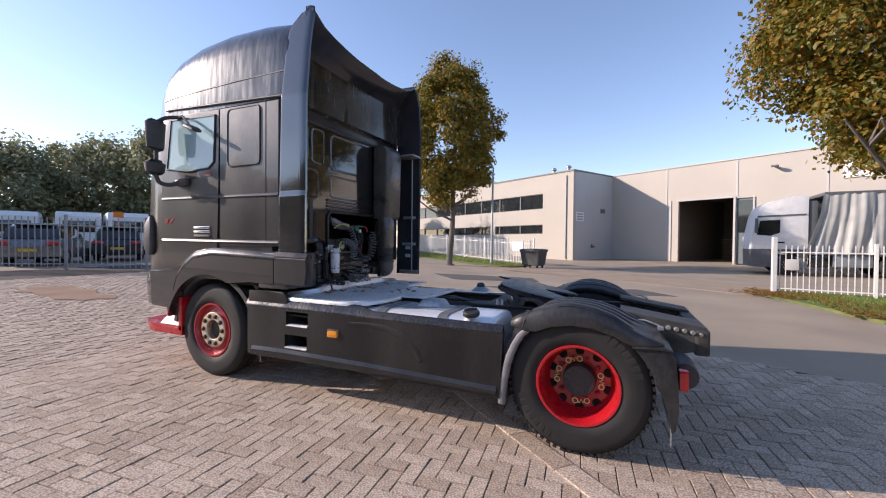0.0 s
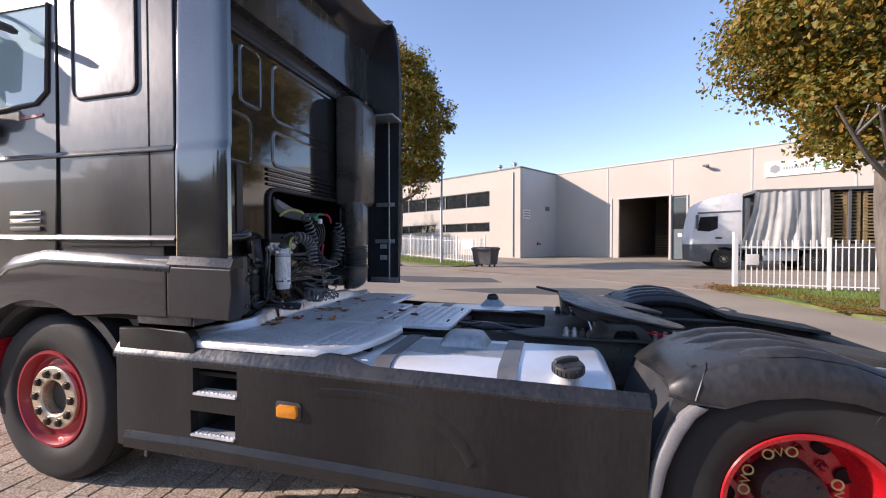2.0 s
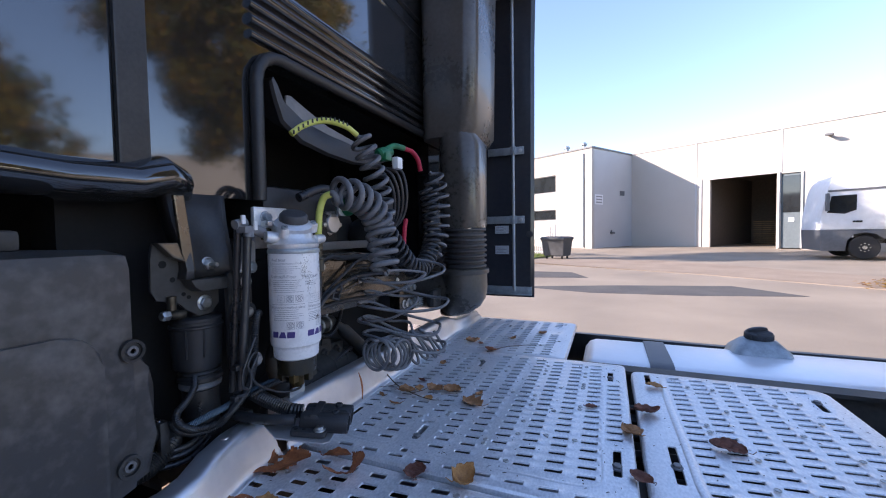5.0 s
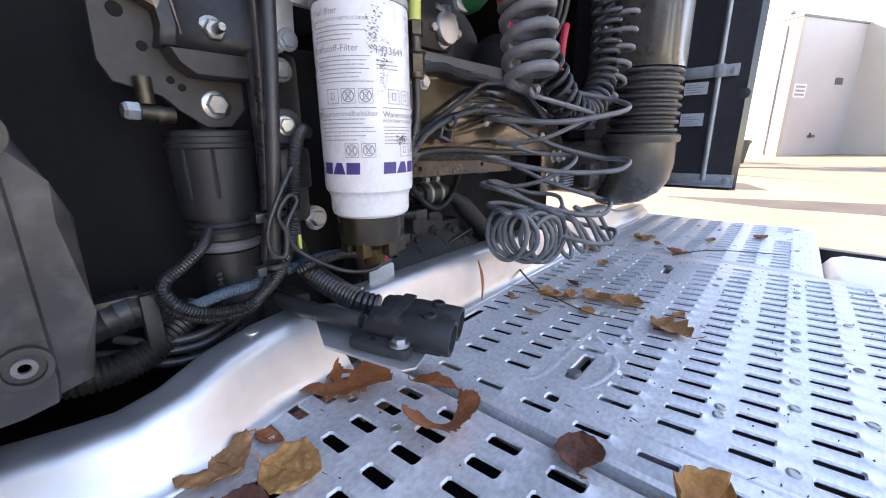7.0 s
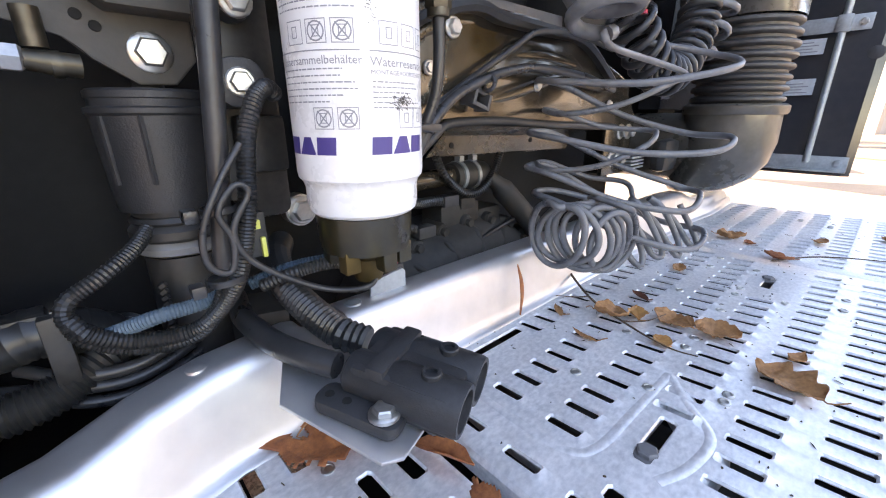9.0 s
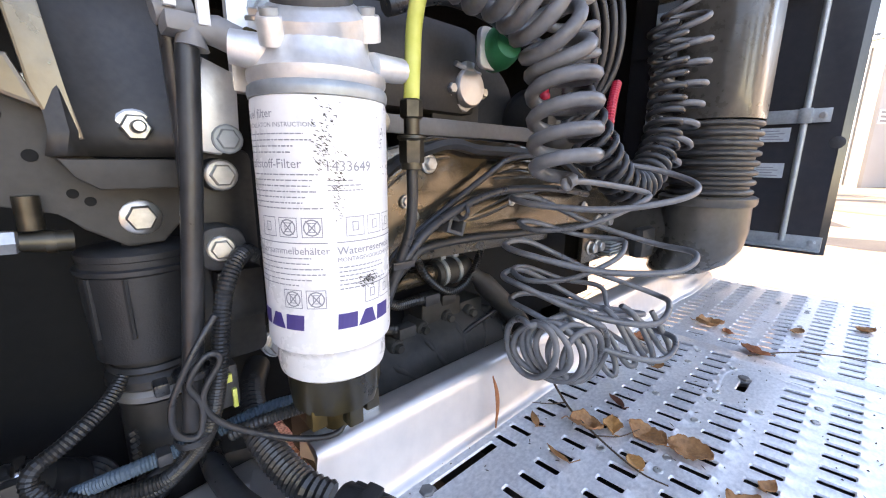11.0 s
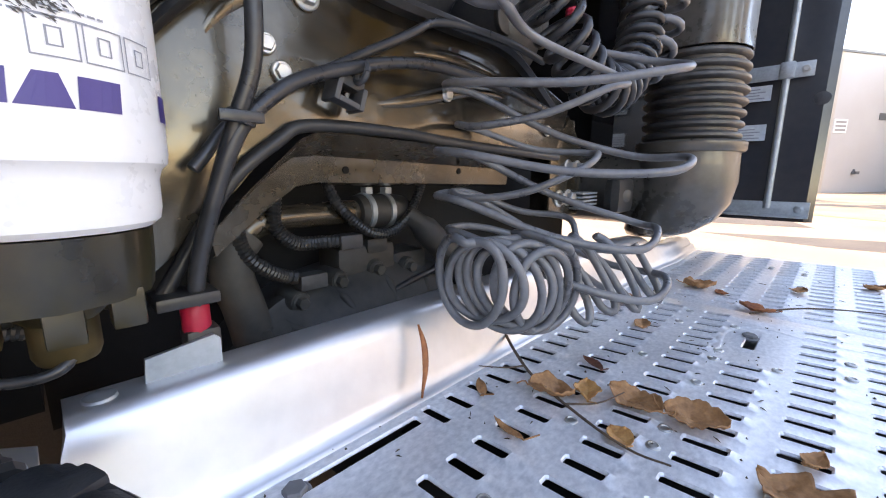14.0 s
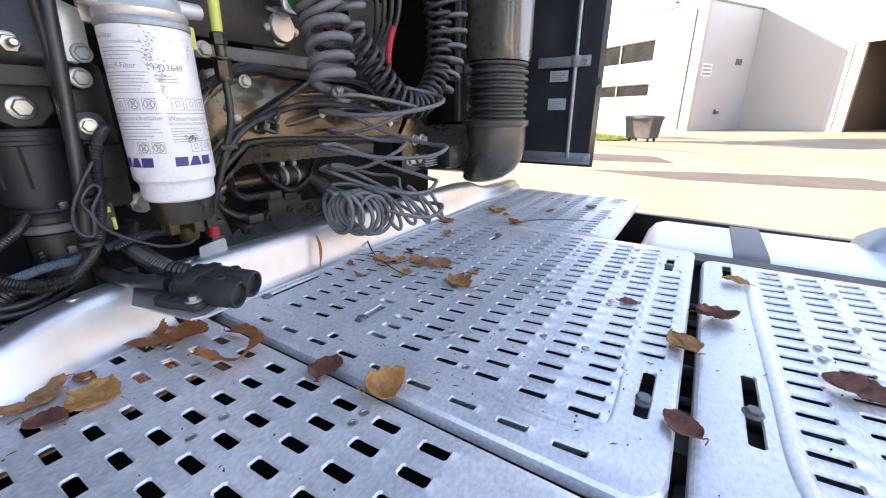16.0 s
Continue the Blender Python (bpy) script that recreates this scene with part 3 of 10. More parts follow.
for z0, z1, a0, a1 in ((4.36, 5.64, -27.0, -3.05), (2.25, 3.04, -27.0, -3.05)):
    n_ = 9
    for k in range(n_):
        b = BM()
        w0, w1 = a0 + (a1 - a0) * k / n_, a0 + (a1 - a0) * (k + 1) / n_
        wall_box(b, C0, w0 + 0.06, w1 - 0.06, z0 + 0.06, z1 - 0.06, -0.2, -0.16)
        win = part("window", b, M["dark_glass"], office, "dark window pane", smooth=None)
        b = BM()
        wall_box(b, C0, w0, w0 + 0.06, z0, z1, -0.24, -0.08)
        wall_box(b, C0, w1 - 0.06, w1, z0, z1, -0.24, -0.08)
        wall_box(b, C0, w0 + 0.06, w1 - 0.06, z0, z0 + 0.06, -0.24, -0.08)
        wall_box(b, C0, w0 + 0.06, w1 - 0.06, z1 - 0.06, z1, -0.24, -0.08)
        part("window_frame", b, M["truck_grey"], win, smooth=None)
b = BM()
tube(b, [on_wall(C0, -0.65, z, 0.06) for z in (0.25, 3.5, 6.85)], 0.05, 8)
part("downpipe", b, M["galv"], office)
for a in (-1.4, -2.9):
    b = BM()
    lathe(b, [(0.14, 0), (0.14, 0.45), (0.22, 0.5), (0.22, 0.62), (0.1, 0.7)], on_wall(C0, a, 7.2, -1.2), 14)
    part("roof_vent", b, M["galv"], office)


def end_wall(bm, o0, o1, z0, z1, a0=0.003, a1=0.04, mi=0):
    wall_box(bm, C0, a0, a1, z0, z1, o0, o1, mi)


b = BM()
end_wall(b, -1.3, -0.35, 3.25, 3.95)
part("notice_board", b, M["sign_white"], office, "white notice board", smooth=None)
b = BM()
for k in range(3):
    end_wall(b, -1.2, -0.45, 3.35 + k * 0.2, 3.45 + k * 0.2, 0.041, 0.046)
part("lettering", b, M["sign_grey"], office, smooth=None)
b = BM()
end_wall(b, -4.2, -3.6, 4.0, 4.35)
part("vent", b, M["truck_grey"], office, smooth=None)
b = BM()
end_wall(b, -2.6, -2.3, 1.15, 1.3, 0.003, 0.2)
end_wall(b, -2.45, -2.38, 1.25, 1.42, 0.003, 0.08)
part("wall_tap", b, M["truck_grey"], office, smooth=None)


# ---- fences, bin, street lamp ----
def picket_fence(name, p0, p1, h, gap, mat_, label, post_every, post_h, w=0.028, rails=(0.12, 0.86)):
    ob = thing(name, label, "fence")
    p0, p1 = Vector((*p0, 0)), Vector((*p1, 0))
    d = (p1 - p0)
    n_ = round(d.length / gap)
    ang = math.atan2(d.y, d.x)
    def at(k):
        p = p0 + d * (k / n_)
        p.z = rise(p.x, p.y) - 0.03
        return p
    shared = {}
    for k in range(n_ + 1):
        post = k % post_every == 0
        if post not in shared:
            b = BM()
            if post:
                box(b, -0.04, 0.04, -0.04, 0.04, 0, post_h, 0.008)
                box(b, -0.045, 0.045, -0.045, 0.045, post_h, post_h + 0.015, 0.004)
            else:
                box(b, -w / 2, w / 2, -w / 2, w / 2, 0.1, h, 0)
            o = part("post" if post else "picket", b, mat_, ob, smooth=None)
            shared[post] = o.data
        else:
            o = new("post" if post else "picket", shared[post])
            o.parent = ob
        o.matrix_local = Matrix.Translation(at(k)) @ Matrix.Rotation(ang, 4, "Z")
    for f in rails:
        b = BM()
        for k in range(0, n_, post_every):
            q = min(n_, k + post_every)
            tube(b, [at(k) + Vector((0, 0, h * f)), at(q) + Vector((0, 0, h * f))], 0.022, 4)
        part("rail", b, mat_, ob, smooth=None)
    return ob


picket_fence("white_fence", (8.42, 11.3), (15.6, 9.7), 1.5, 0.135, M["white_paint"], "white painted steel bar fence on the verge", 16, 1.55, 0.022)
picket_fence("white_fence", (-1.0, 21.55), (-16.5, 30.85), 1.65, 0.15, M["white_paint"], "white painted steel bar fence before the office", 16, 1.75)
picket_fence("yard_fence", (-10.4, 6.6), (-17.6, -0.4), 1.85, 0.17, M["fence_grey"], "grey steel bar fence before parked cars", 14, 1.95)
b = BM()
box(b, 8.36, 8.48, 11.22, 11.36, -0.02, 1.72, 0.01)
solid("gate_post", b, M["white_paint"], "thick white gate post at the driveway", "post", smooth=None)
b = BM()
box(b, -0.16, 0.16, -0.05, 0.05, 0.72, 1.05, 0.02, Matrix.Translation((8.8, 11.12, 0)) @ Matrix.Rotation(-0.22, 4, "Z"))
solid("letter_box", b, M["wall_grey"], "pale grey letter box on the white fence", "letter box")
b = BM()
box(b, -0.5, 0.5, -0.02, 0.02, 0.75, 1.35, 0.0, Matrix.Translation((-2.2, 22.2, 0.2)) @ Matrix.Rotation(-0.54, 4, "Z"))
solid("fence_sign", b, M["sign_white"], "white board on the fence before the office", "sign", smooth=None)


def bin_container(at, turn):
    ob = thing("waste_container", "dark grey four wheeled waste container with closed lid", "bin")
    ob.matrix_world = Matrix.Translation(at) @ Matrix.Rotation(turn, 4, "Z")
    b = BM()
    rings = []
    for z, hx, hy in ((0.16, 0.52, 0.38), (0.2, 0.56, 0.42), (0.95, 0.64, 0.50), (1.0, 0.68, 0.54), (1.04, 0.68, 0.54)):
        rings.append([(x, y, z) for x, y in rounded(-hx, hx, -hy, hy, 0.06, 3)])
    loft(b, rings)
    part("tub", b, M["bin_grey"], ob)
    b = BM()
    rings = [[(x, y, z) for x, y in rounded(-hx, hx, -hy, hy, 0.06, 3)] for z, hx, hy in ((1.045, 0.69, 0.55), (1.09, 0.69, 0.55), (1.14, 0.62, 0.46), (1.16, 0.4, 0.3))]
    loft(b, rings)
    part("lid", b, M["bin_grey"], ob)
    for x in (-0.42, 0.42):
        for y in (-0.3, 0.3):
            b = BM()
            lathe(b, [(0.05, -0.02), (0.085, -0.02), (0.085, 0.02), (0.05, 0.02)], n=14, m=axis_pose((x, y, 0.085), (1, 0, 0)))
            box(b, x - 0.03, x + 0.03, y - 0.03, y + 0.03, 0.1, 0.19)
            part("wheel", b, M["rubber"], ob)
    return ob


bin_container((-0.7, 20.0, rise(-0.7, 20.0) - 0.04), -0.35)
b = BM()
q = Vector((-3.6, 20.9, rise(-3.6, 20.9)))
tube(b, [q, q + Vector((0, 0, 3.5)), q + Vector((0.05, 0, 6.3)), q + Vector((-0.25, 0.1, 6.75)), q + Vector((-0.9, 0.4, 7.0))], [0.09, 0.07, 0.055, 0.05, 0.045], 10)
lamp_post = thing("street_lamp", "slim grey street lamp with a curved arm", "lamp")
part("pole", b, M["galv"], lamp_post)
b = BM()
box(b, -0.35, 0.3, -0.09, 0.09, -0.05, 0.06, 0.03, Matrix.Translation(q + Vector((-1.2, 0.52, 7.04))) @ Matrix.Rotation(-0.42, 4, "Z"))
part("lantern", b, M["truck_grey"], lamp_post)


# ---- trees ----
def tree(at, h, crown_r, crown_z, trunk_r, leaves, mat_, label, seed, leaf=0.13, squash=1.0):
    r = random.Random(seed)
    at = Vector(at)
    ob = thing("tree", label, "tree", at=at)
    b = BM()
    bend = [Vector((r.gauss(0, .12), r.gauss(0, .12), 0)) * k for k in range(5)]
    stem = [Vector((0, 0, h * 0.8 * k / 4)) + bend[k] for k in range(5)]
    stem[0].z = -0.05
    tube(b, spline([stem[0] , stem[0] + Vector((0, 0, 0.35))] + stem[1:], 4), [trunk_r * (1.5 - 0.5 * min(1, k / 2)) * (1 - 0.72 * k / 20) for k in range(21)], 12)
    tips = []
    for k in range(26):
        f = r.uniform(0.0, 1.0)
        z0 = crown_z + (h * 0.82 - crown_z) * f * 0.85 - 0.4
        base = Vector((0, 0, z0)) + bend[2] * (z0 / h)
        a = k * 2.4 + r.uniform(-.4, .4)
        reach = crown_r * (1 - 0.65 * f) * r.uniform(0.55, 0.85)
        tip = base + Vector((math.cos(a) * reach, math.sin(a) * reach, reach * r.uniform(0.25, 0.8)))
        mid = base.lerp(tip, 0.5) + Vector((0, 0, -0.08 * reach))
        tr = trunk_r * 0.34 * (1 - 0.5 * f)
        tube(b, spline([base, mid, tip], 3), [tr * (1 - 0.12 * q) for q in range(7)], 6)
        tips.append(tip)
        for _ in range(2):
            t2 = mid.lerp(tip, r.random()) + Vector((r.gauss(0, .5), r.gauss(0, .5), r.uniform(.1, .8))) * reach * 0.3
            tube(b, [mid.lerp(tip, 0.4), t2], [tr * 0.5, tr * 0.15], 5)
            tips.append(t2)
    part("trunk", b, M["bark"], ob, "grey brown bark")
    # leaf clumps round an uneven egg shape, with gaps between
    cz = (crown_z + h) / 2
    hz = (h - crown_z) / 2
    clumps = []
    while len(clumps) < 210:
        d = Vector((r.gauss(0, 1), r.gauss(0, 1), r.gauss(0, 1))).normalized() * r.uniform(0.35, 1) ** 0.5
        zf = d.z
        wide = crown_r * (1 - 0.32 * max(0, zf) ** 1.5) * squash
        p = Vector((d.x * wide, d.y * wide, cz + zf * hz))
        lump = 0.84 + 0.3 * noise.noise(p * 0.45 + Vector((seed, 0, 0)))
        p = Vector((p.x * lump, p.y * lump, cz + (p.z - cz) * (0.92 + 0.16 * noise.noise(p * 0.3))))
        clumps.append((p, crown_r * r.uniform(0.10, 0.22)))
    verts, faces = [], []
    for _ in range(leaves):
        p, cr = clumps[r.randrange(len(clumps))]
        o = Vector([max(-1.1, min(1.1, r.gauss(0, .5))) for _ in range(3)]) * cr
        c = p + o
        nrm = (o.normalized() + Vector((r.gauss(0, .6), r.gauss(0, .6), 0.5 + r.gauss(0, .5)))).normalized()
        side = nrm.orthogonal().normalized()
        side.rotate(Matrix.Rotation(r.uniform(0, 6.28), 3, nrm))
        up = nrm.cross(side)
        s = leaf * r.uniform(0.6, 1.25)
        k = len(verts)
        verts += [c - side * s, c + up * s * 0.62 + nrm * s * 0.15, c + side * s, c - up * s * 0.62 + nrm * s * 0.15]
        faces.append((k, k + 1, k + 2, k + 3))
    me = bpy.data.meshes.new("crown")
    me.from_pydata([tuple(v) for v in verts], [], faces)
    me.materials.append(mat_)
    cr_ob = new("crown", me)
    cr_ob.parent = ob
    return ob


tree((9.62, 7.22, 0.02), 11.5, 3.35, 2.8, 0.23, 110000, M["leaf_autumn"], "tall lime tree with yellowing autumn leaves on the verge", 3, 0.068)
tree((-5.5, 18.3, rise(-5.5, 18.3)), 13.1, 3.3, 3.1, 0.22, 42000, M["leaf_autumn"], "tall lime tree turning orange beside the street lamp", 8, 0.102)
for x, y, h, r_, sd in ((-33, 18, 12.5, 4.8, 11), (-38, 10, 12, 5.0, 12), (-40, 1, 12.5, 5.5, 13), (-29, 27, 13, 5.0, 14), (-42, -9, 11.5, 5, 15), (-27, 34, 10, 4, 16), (-37, 15, 11.5, 5, 17), (-40, 5.5, 11.5, 5, 18), (-43, -4, 12, 5.5, 19), (-32, 23, 11.5, 4.6, 20)):
    tree((x, y, rise(x, y)), h * (0.72 + 0.09 * (sd % 3)), r_, 0.9, 0.3, 17000, M["leaf_haze"], "dense green tree behind the parked vans", sd, 0.17)
for x, y, h, r_, sd in ((-16, 52, 12, 5, 21), (-28, 46, 12, 5, 22), (34, -20, 13, 5, 23), (30, 8, 12, 4.5, 24), (24, -26, 12, 5, 25), (38, -6, 13, 5, 26)):
    tree((x, y, rise(x, y)), h, r_, 2.2, 0.3, 6000, M["leaf_autumn"], "broad street tree with green and yellow leaves", sd, 0.28)


# ---- buildings and trees across the street, behind the walk ----
across = thing("brick_building", "long low brick building across the street", "building")
b = BM()
box(b, -70, 45, -46, -34, -0.3, 8.6)
part("wall", b, M["asph_patch"], across, smooth=None)
b = BM()
box(b, -70.3, 45.3, -46.3, -33.7, 8.6, 9.0)
part("roof", b, M["truck_grey"], across, smooth=None)
for k in range(12):
    b = BM()
    box(b, -62 + 8.5 * k, -57 + 8.5 * k, -34.05, -33.96, 1.6, 4.2)
    part("window", b, M["dark_glass"], across, smooth=None)
    b = BM()
    box(b, -62 + 8.5 * k, -57 + 8.5 * k, -34.05, -33.96, 5.2, 7.6)
    part("window", b, M["dark_glass"], across, smooth=None)
for x, y, h, r_, sd in ((-32, -27, 9.5, 4.6, 46), (-23, -28, 8.5, 4.4, 47), (-14, -27, 9, 4.2, 48), (6, -24, 7.5, 3.4, 43), (18, -22, 10, 4.4, 45)):
    tree((x, y, -0.05), h, r_, 2.0, 0.3, 6000, M["leaf_autumn"], "broad street tree with green and yellow leaves", sd, 0.28)


# ---- parked vehicles ----
def wheel_part(bm, p, r, w, ax=(0, 1, 0), mi=0):
    m = axis_pose(p, ax)
    lathe(bm, [(r * 0.55, -w / 2), (r * 0.93, -w / 2), (r, -w * 0.35), (r, w * 0.35), (r * 0.93, w / 2), (r * 0.55, w / 2)], n=24, m=m, mi=mi)


def rim_part(bm, p, r, w, ax=(0, 1, 0)):
    m = axis_pose(p, ax)
    lathe(bm, [(r * 0.56, -w / 2 + 0.01), (r * 0.5, -w / 2 + 0.03), (r * 0.2, -w / 2 + 0.05), (r * 0.16, -w / 2 + 0.0), (r * 0.02, -w / 2)], n=20, m=m)
    for k in range(8):
        a = radians(45 * k)
        q = m @ Vector((math.cos(a) * r * 0.33, math.sin(a) * r * 0.33, -w / 2 + 0.02))
        box(bm, -0.02, 0.02, -0.02, 0.02, -0.02, 0.02, 0, Matrix.Translation(q))


def body_loft(bm, profile, half, tuck=0.88, mi=0):
    """A vehicle body from a side outline of (x, z): the sides lean in towards the top."""
    zmin, zmax = min(z for _, z in profile), max(z for _, z in profile)
    def w(z):
        f = (z - zmin) / (zmax - zmin)
        return half * (1 - (1 - tuck) * max(0, f - 0.45) / 0.55)
    rings = []
    for s, ins in ((-1, 0.05), (-1, 0.0), (1, 0.0), (1, 0.05)):
        cx, cz = sum(x for x, _ in profile) / len(profile), sum(z for _, z in profile) / len(profile)
        rings.append([(x + (cx - x) * ins, s * (w(z) + (0.0 if ins == 0 else 0.03)), z + (cz - z) * ins) for x, z in profile])
    loft(bm, rings, mi=mi)


def car(at, turn, paint, label, tall=1.0):
    ob = thing("parked_car", label, "car", group="cars behind the fence")
    ob.matrix_world = Matrix.Translation(at) @ Matrix.Rotation(turn, 4, "Z") @ Matrix.Diagonal((1, 1, tall, 1))
    b = BM()
    body_loft(b, [(-2.2, 0.35), (-2.25, 0.75), (-2.1, 1.0), (-1.95, 1.05), (-0.4, 1.05), (1.0, 1.0), (1.9, 0.92), (2.2, 0.7), (2.2, 0.35), (1.75, 0.25), (-1.8, 0.25)], 0.9, 0.95)
    part("body", b, paint, ob)
    b = BM()
    body_loft(b, [(-2.0, 1.05), (-1.75, 1.45), (-1.4, 1.6), (0.0, 1.62), (0.45, 1.5), (1.05, 1.02), (0.9, 0.98), (-1.9, 0.98)], 0.82, 0.8)
    part("cabin", b, M["dark_glass"], ob, "dark glazed cabin")
    b = BM()
    box(b, -1.75, 0.2, -0.62, 0.62, 1.6, 1.65, 0.02)
    part("roof", b, paint, ob)
    for x in (-1.4, 1.35):
        for y in (-0.82, 0.82):
            b = BM()
            wheel_part(b, (x, y, 0.33), 0.33, 0.22)
            wh = part("wheel", b, M["rubber"], ob)
            b = BM()
            rim_part(b, (x, y, 0.33), 0.33, 0.23, (0, 1 if y < 0 else -1, 0))
            part("rim", b, M["galv"], wh)
    for y in (-0.7, 0.7):
        b = BM()
        box(b, -2.27, -2.18, y - 0.2, y + 0.2, 0.8, 0.95, 0.02)
        part("tail_lamp", b, M["tail_red"], ob)
    b = BM()
    box(b, -2.275, -2.25, -0.26, 0.26, 0.55, 0.66)
    part("plate", b, M["plate_bar"], ob, smooth=None)
    return ob


def van(at, turn, label):
    ob = thing("camper_van", label, "van", group="vans behind the fence")
    ob.matrix_world = Matrix.Translation(at) @ Matrix.Rotation(turn, 4, "Z")
    b = BM()
    body_loft(b, [(-2.9, 0.4), (-2.95, 2.5), (-2.7, 2.75), (1.2, 2.8), (1.9, 2.55), (1.95, 0.4)], 1.1, 0.93)
    part("body", b, M["white_paint"], ob)
    b = BM()
    body_loft(b, [(1.9, 0.4), (1.9, 2.0), (2.3, 1.75), (3.0, 1.1), (3.1, 0.45)], 0.98, 0.9)
    part("nose", b, M["white_paint"], ob)
    for y in (-1.125, 1.095):
        b = BM()
        box(b, -1.8, -0.3, y, y + 0.03, 1.45, 2.1, 0.01)
        part("window", b, M["dark_glass"], ob)
    for wb in ((-2.99, -2.93, -0.75, 0.75, 1.5, 2.2, 0.02), (1.98, 2.2, -0.85, 0.85, 1.35, 1.95, 0.03)):
        b = BM()
        box(b, *wb)
        part("window", b, M["dark_glass"], ob)
    for x in (-1.9, 2.1):
        for y in (-0.95, 0.95):
            b = BM()
            wheel_part(b, (x, y, 0.35), 0.35, 0.22)
            part("wheel", b, M["rubber"], ob)
    return ob


def spot(x, y):
    return (x, y, rise(x, y) - 0.04)


car(spot(-18.2, 4.6), radians(142), M["silver"], "silver estate car parked behind the grey fence", 1.0)
car(spot(-19.6, 7.9), radians(150), M["car_dark"], "dark hatchback parked behind the grey fence")
car(spot(-21.6, 3.2), radians(150), M["car_dark"], "black car parked behind the grey fence")
for x, y in ((-33.6, 7.4), (-31.6, 8.2), (-29.4, 10.4), (-27.6, 12.2), (-26.4, 14.6)):
    van(spot(x, y), radians(157), "white camper van parked in a row")
b = BM()
box(b, -0.03, 0.03, -0.22, 0.22, 2.15, 2.45, 0, Matrix.Translation((-20.6, 8.3, 0.5)) @ Matrix.Rotation(-0.35, 4, "Z"))
box(b, -0.02, 0.02, -0.02, 0.02, 0, 2.15, 0, Matrix.Translation((-20.6, 8.3, 0.45)) @ Matrix.Rotation(-0.35, 4, "Z"))
solid("orange_sign", b, M["orange"], "small orange sign board on a post", "sign", smooth=None)


def lorry(at, turn):
    ob = thing("white_lorry", "white lorry with grey lower trim and a curtain trailer", "truck")
    ob.matrix_world = Matrix.Translation(at) @ Matrix.Rotation(turn, 4, "Z")
    b = BM()
    prof = [(-0.02, 1.25), (0.0, 1.75), (0.08, 2.3), (0.18, 2.85), (0.24, 3.10), (0.34, 3.36), (0.58, 3.58), (0.95, 3.70), (1.40, 3.78), (1.6, 3.86), (2.2, 3.88), (2.2, 1.25)]
    prism(b, prof, "y", -1.22, 1.22, 0.06)
    part("cab", b, M["white_paint"], ob)
    b = BM()
    prism(b, [(0.02, 0.35), (-0.02, 1.25), (2.2, 1.25), (2.2, 0.85), (1.95, 0.85), (1.75, 1.08), (1.4, 1.15), (1.05, 1.08), (0.83, 0.8), (0.8, 0.35)], "y", -1.24, 1.24, 0.02)
    part("lower_trim", b, M["truck_grey"], ob, "grey lower cab trim")
    b = BM()
    prism(b, [(0.20, 1.98), (0.33, 2.68), (1.12, 2.72), (1.12, 2.08), (0.75, 1.92)], "y", -1.235, -1.215, 0.0)
    part("window", b, M["dark_glass"], ob, smooth=None)
    b = BM()
    prism(b, [(0.22, 2.93), (2.1, 3.0), (2.1, 2.93), (0.22, 2.85)], "y", -1.25, -1.2)
    part("visor_strip", b, M["truck_grey"], ob, smooth=None)
    b = BM()
    box(b, 0.10, 0.22, -1.46, -1.28, 2.05, 2.8, 0.04)
    part("mirror", b, M["truck_grey"], ob)
    b = BM()
    box(b, 1.0, 1.3, -1.26, -1.24, 1.55, 1.63, 0.01)
    part("handle", b, M["car_dark"], ob)
    b = BM()
    box(b, 2.2, 2.55, -1.15, 1.15, 1.3, 3.6, 0.05)
    part("side_fairing", b, M["truck_grey"], ob)
    for x in (1.4, 5.2):
        for y in (-1.08, 1.08):
            b = BM()
            wheel_part(b, (x, y, 0.5), 0.5, 0.3)
            wh = part("wheel", b, M["rubber"], ob)
            b = BM()
            rim_part(b, (x, y, 0.5), 0.5, 0.31, (0, 1 if y < 0 else -1, 0))
            part("rim", b, M["chrome"], wh)
    b = BM()
    box(b, 2.3, 5.9, -0.45, 0.45, 0.65, 0.95)
    box(b, 2.3, 3.0, -1.15, -0.55, 0.4, 1.0, 0.06)
    part("chassis", b, M["car_dark"], ob)
    b = BM()
    box(b, 3.1, 4.5, -1.15, -0.55, 0.42, 1.02, 0.08)
    part("tank", b, M["galv"], ob)
    b = BM()
    box(b, 2.75, 16.2, -1.25, 1.25, 1.1, 1.28)
    box(b, 2.75, 16.2, -1.26, 1.26, 3.86, 4.0)
    for x in (2.75, 6.4, 10, 13.6, 16.1):
        box(b, x, x + 0.1, -1.2, -1.1, 1.28, 3.86)
        box(b, x, x + 0.1, 1.1, 1.2, 1.28, 3.86)
    part("trailer_frame", b, M["truck_grey"], ob, "grey trailer frame with posts", smooth=None)
    b = BM()
    n_ = 150
    rows = []
    for z, sway in ((3.9, 0.03), (3.0, 0.07), (2.0, 0.1), (1.05, 0.12)):
        row = []
        for k in range(n_):
            s = k / (n_ - 1)
            x = 2.7 + 2.95 * s - max(0.0, 3.4 - z) * 0.30 * (1 - s) ** 1.5
            w_ = abs(math.sin(s * 17 + 1.4 * math.sin(s * 6 + z * 0.3) + 0.35 * (3.9 - z)))
            row.append((x, -1.22 - sway * 2.6 * (w_ ** 0.7 * (0.65 + 0.35 * math.sin(s * 11 + 1 + z * 0.5)) + 0.12 * math.sin(s * 61 + z)), z))
        rows.append(row)
    loft(b, rows, close=False, caps=False)
    part("curtain", b, M["curtain"], ob, "grey tarpaulin curtain drawn into folds", smooth=80)
    b = BM()
    box(b, 2.76, 16.1, 1.21, 1.25, 1.28, 3.86)
